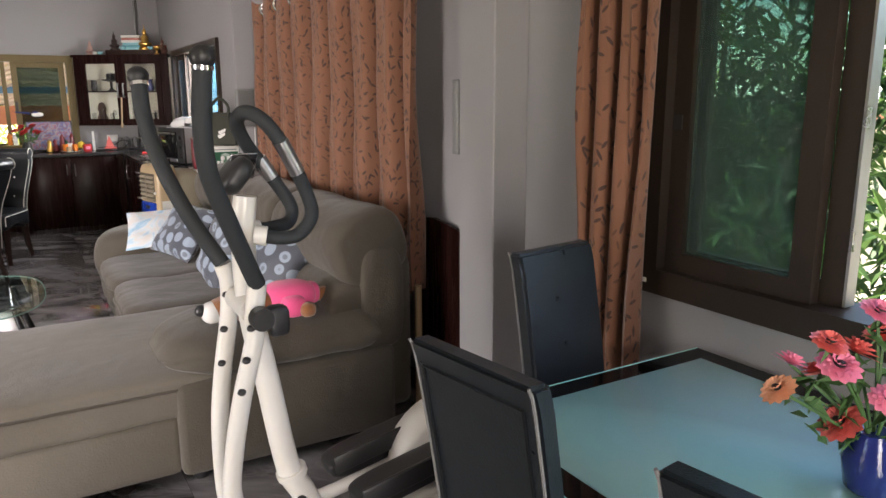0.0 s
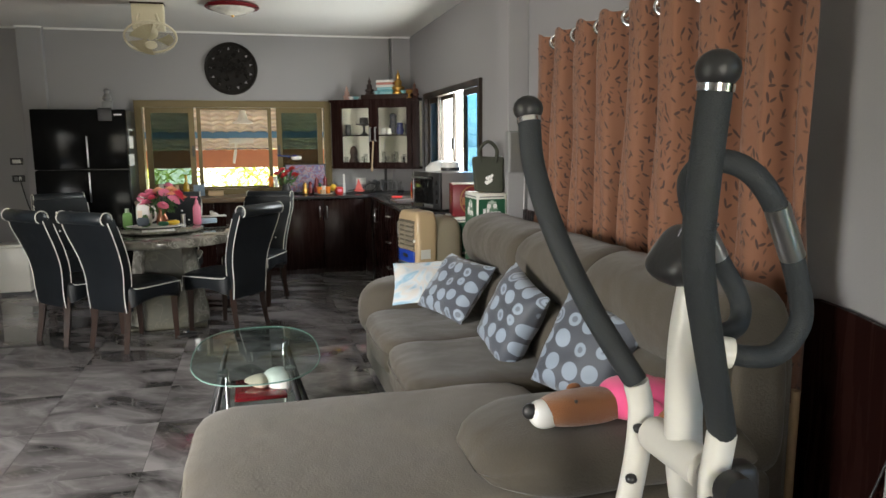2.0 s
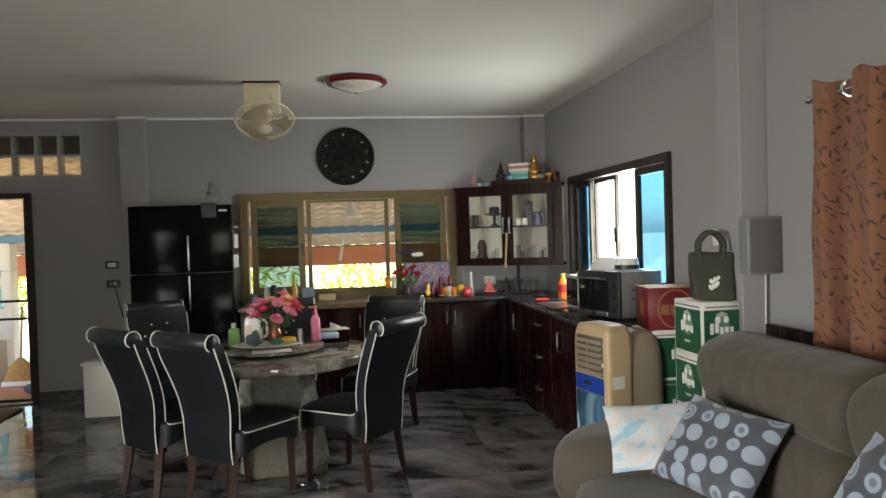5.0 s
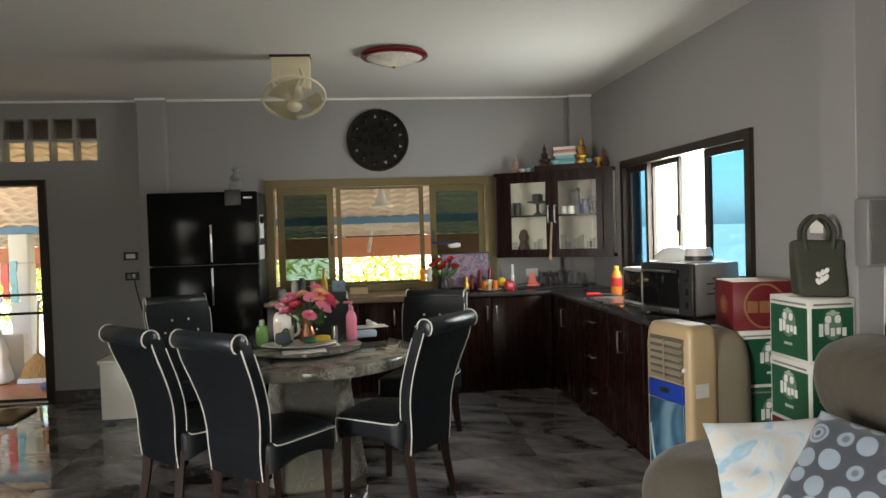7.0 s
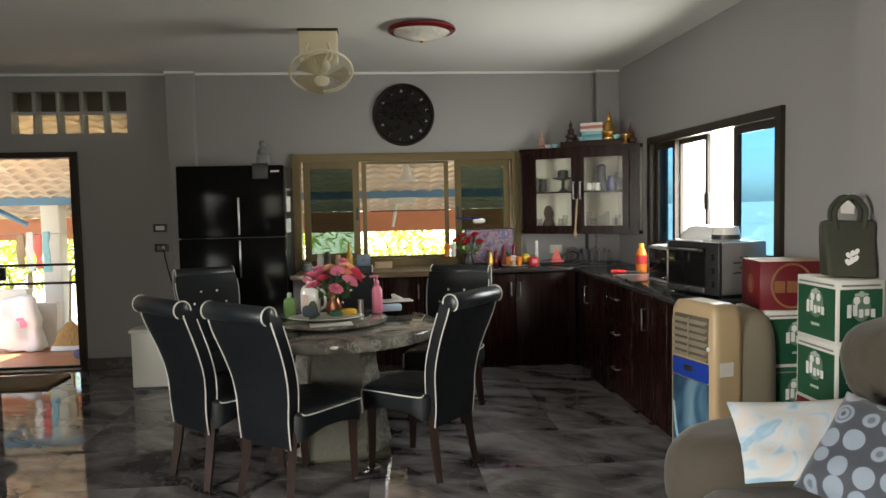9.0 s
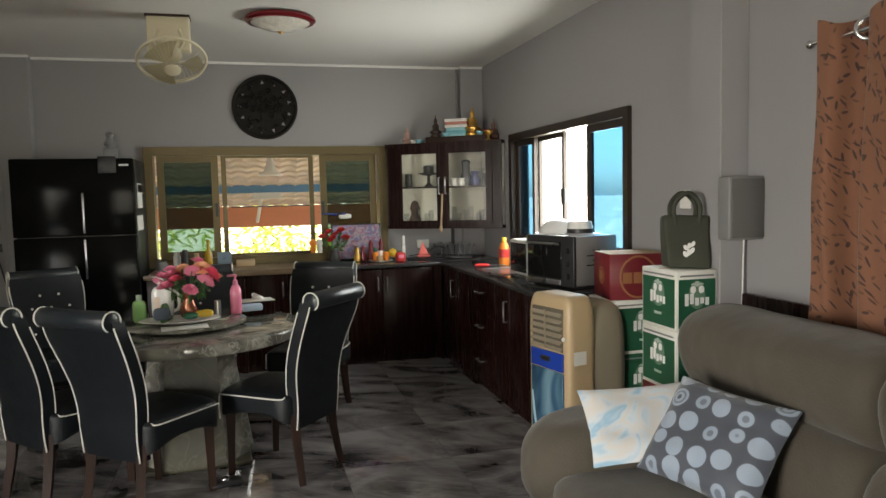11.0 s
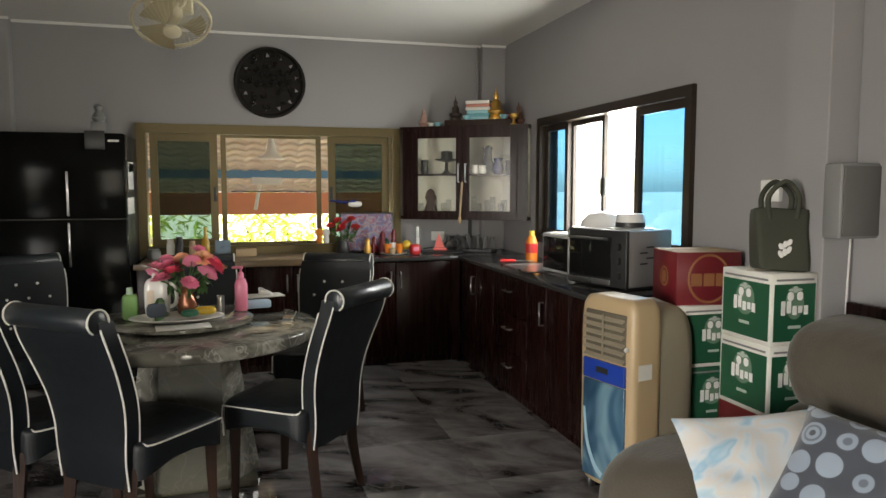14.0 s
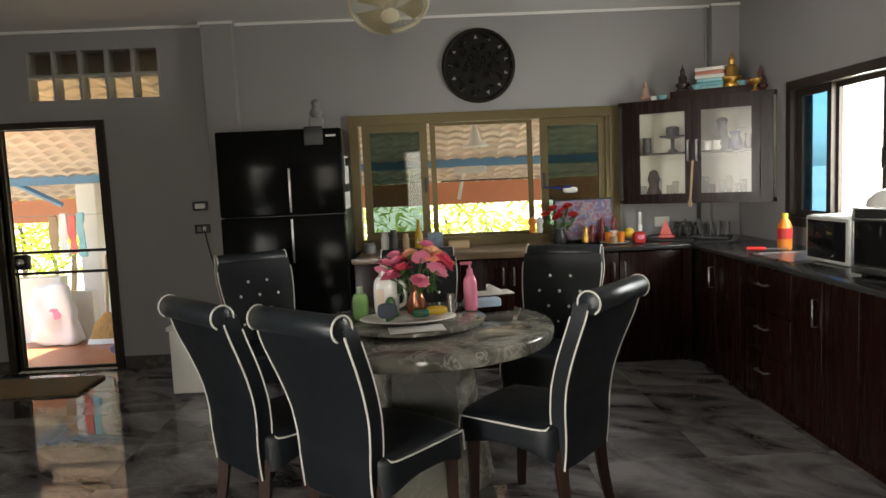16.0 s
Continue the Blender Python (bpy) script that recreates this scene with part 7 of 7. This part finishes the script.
for x, y, h, r, m, lab in ((-2.79, -0.30, 0.17, 0.028, PLASTIC, "dark jar"), (-2.70, -0.24, 0.13, 0.026, KRAFT, "small brown jar"), (-2.98, -0.30, 0.08, 0.05, GREYPL, "low grey tin"), (-2.86, -0.26, 0.15, 0.03, CARD, "white box-shaped jar")):
    put("jar", lathe([(r, 0), (r * 1.02, h * 0.75), (r * 0.8, h * 0.8), (r * 0.85, h)], 16), m, (x, y, 0.881), lab + " on the window board", "jar", 0, "jars by the window")
put("oil_bottle", lathe([(0.032, 0), (0.034, 0.02), (0.033, 0.12), (0.012, 0.17), (0.012, 0.22), (0.014, 0.24)], 18), mat("amber_glass", (0.40, 0.24, 0.02), 0.08), (-2.60, -0.25, 0.881), "amber bottle with a yellow cap by the window", "bottle")
put("photo_card", moved(box(-0.06, 0.06, -0.004, 0.004, 0, 0.13), pose(0, 0, 0, -10, 0, 0)), mat("blue_grey_card", (0.16, 0.22, 0.28), 0.3, var=0.4, scale=20), (-2.47, -0.2, 0.881), "small blue-grey photo card standing on the board", "card")
put("wood_box", box(-0.08, 0.08, -0.04, 0.04, 0, 0.06, 0.004), KRAFT, (-2.29, -0.24, 0.881), "small pale wooden box on the board", "box")

# ---- things on the turntable ----
Z = 0.790
wbtl = thing("white_bottle", (-2.74, -2.45, Z), "large white plastic bottle with handle and pink label", "bottle")
part("body", soft(0.12, 0.08, 0.20, (0, 0, 0.10), 4, 6), PORC, wbtl)
part("neck", lathe([(0.025, 0.19), (0.022, 0.23), (0.024, 0.255)], 16), PORC, wbtl)
part("label", box(-0.045, -0.01, -0.043, -0.040, 0.06, 0.14), PETAL[5], wbtl)
part("handle", tube([(0.055, 0, 0.17), (0.085, 0, 0.15), (0.085, 0, 0.07), (0.055, 0, 0.05)], 0.010, 8, 4), PORC, wbtl)
gbt = thing("green_bottle", (-2.86, -2.50, Z), "green translucent hand gel bottle", "bottle")
part("body", soft(0.075, 0.045, 0.13, (0, 0, 0.065), 4, 6), GREENS, gbt)
part("cap", lathe([(0.016, 0.128), (0.015, 0.16)], 14), mat("pale_green_cap", (0.42, 0.55, 0.40), 0.4), gbt)
sp = thing("soap_pump", (-2.34, -2.36, Z), "pink pump bottle of soap on the turntable", "bottle")
part("body", lathe([(0.030, 0), (0.034, 0.01), (0.033, 0.14), (0.024, 0.165), (0.014, 0.175)], 20), PINKS, sp)
part("pump", join(lathe([(0.016, 0.175), (0.014, 0.2), (0.006, 0.205), (0.006, 0.225)], 12), box(-0.045, 0.012, -0.008, 0.008, 0.222, 0.236, 0.003)), PETAL[0], sp)
put("steel_cup", lathe([(0.018, 0), (0.018, 0.10)], 16), STEEL, (-2.44, -2.47, Z), "slim steel shaker on the turntable", "shaker")
pt = thing("serving_plate", (-2.64, -2.60, Z), "white oval plate with packets and a spatula", "plate")
part("plate", moved(lathe([(0.08, 0), (0.14, 0.012), (0.19, 0.025), (0.185, 0.029), (0.09, 0.008)], 40), Matrix.Diagonal((1.15, 0.75, 1, 1))), PORC, pt)
part("packet", soft(0.10, 0.05, 0.04, (0.13, 0.03, 0.045), 3, 4), YELLOW, pt)
part("packet", soft(0.08, 0.05, 0.035, (0.06, 0.0, 0.04), 3, 4), mat("dark_green_pack", (0.03, 0.16, 0.09), 0.4), pt)
part("spatula", soft(0.09, 0.015, 0.07, (-0.09, -0.01, 0.06), 3.5, 4), mat("slate_silicone", (0.06, 0.08, 0.11), 0.6), pt)
part("herbs", soft(0.10, 0.05, 0.03, (-0.10, 0.02, 0.035), 2.4, 4, 0, 0.2), STEM, pt)
put("paper_napkin", box(-0.12, 0.12, -0.06, 0.06, 0, 0.006, 0.002), PAPER, (-2.60, -2.76, Z), "folded white napkin on the turntable", "napkin", 8)
tb2 = thing("tissue_box", (-2.22, -2.18, 0.751), "dark brown tissue box with a white tissue", "tissue box", rz=12)
part("box", box(-0.10, 0.10, -0.06, 0.06, 0, 0.085, 0.006), DARKWOOD, tb2)
part("lid", box(-0.103, 0.103, -0.063, 0.063, 0.085, 0.092, 0.003), CARD, tb2)
part("tissue", moved(soft(0.10, 0.03, 0.07, (0, 0, 0.115), 2.4, 5, 0, 0.2), pose(-0.05, 0, 0, 0, 20, 0)), PAPER, tb2)
put("blue_pack", box(-0.09, 0.09, -0.04, 0.04, 0, 0.04, 0.008), mat("pale_blue_pack", (0.45, 0.60, 0.75), 0.5), (-2.28, -2.28, Z), "pale blue tissue pack", "pack", 10)

# ---- doormat and floor clutter ----
put("doormat", box(-0.42, 0.42, -0.23, 0.23, 0.0, 0.022, 0.006), MATF, (-5.50, -0.50, 0.0005), "brown coir doormat inside the back door", "doormat", 0)
pf = thing("floor_pedal", (-2.42, -3.02, 0.0), "small black gadget with a silver dome under the table", "gadget", rz=20)
part("base", soft(0.17, 0.09, 0.03, (0, 0, 0.015), 4, 5), PLASTIC, pf)
part("dome", ball(0.022, (0.0, 0, 0.032), 0.7), CHROME, pf)
ww = thing("white_adapter", (-0.12, -6.95, 0.0), "small white plug adapter on a cable by the wall", "adapter")
part("body", box(-0.03, 0.03, -0.02, 0.02, 0.0, 0.05, 0.006), PORC, ww)
part("cable", tube([(0, 0, 0.05), (0.05, -0.05, 0.3), (0.09, -0.12, 0.6)], 0.004, 6, 4), PLASTIC, ww)

# ---- floor tiles, each one laid ----
TS = 0.60
proto = None
for j in range(21):
    for i in range(13):
        x1, y1 = -TS * i, -TS * j
        x0, y0 = max(WEST, x1 - TS), max(SOUTH, y1 - TS)
        if x1 - x0 < 0.05 or y1 - y0 < 0.05:
            continue
        full = abs(x1 - x0 - TS) < 1e-6 and abs(y1 - y0 - TS) < 1e-6
        w, d = x1 - x0, y1 - y0
        if full and proto is not None:
            ob = new("tile", proto)
        else:
            bm = box(-w / 2 + 0.001, w / 2 - 0.001, -d / 2 + 0.001, d / 2 - 0.001, -0.003, 0.0)
            ob = link("tile", bm, FLOOR, smooth=False)
            if full:
                proto = ob.data
        ob.parent = floor
        ob.location = ((x0 + x1) / 2, (y0 + y1) / 2, 0)
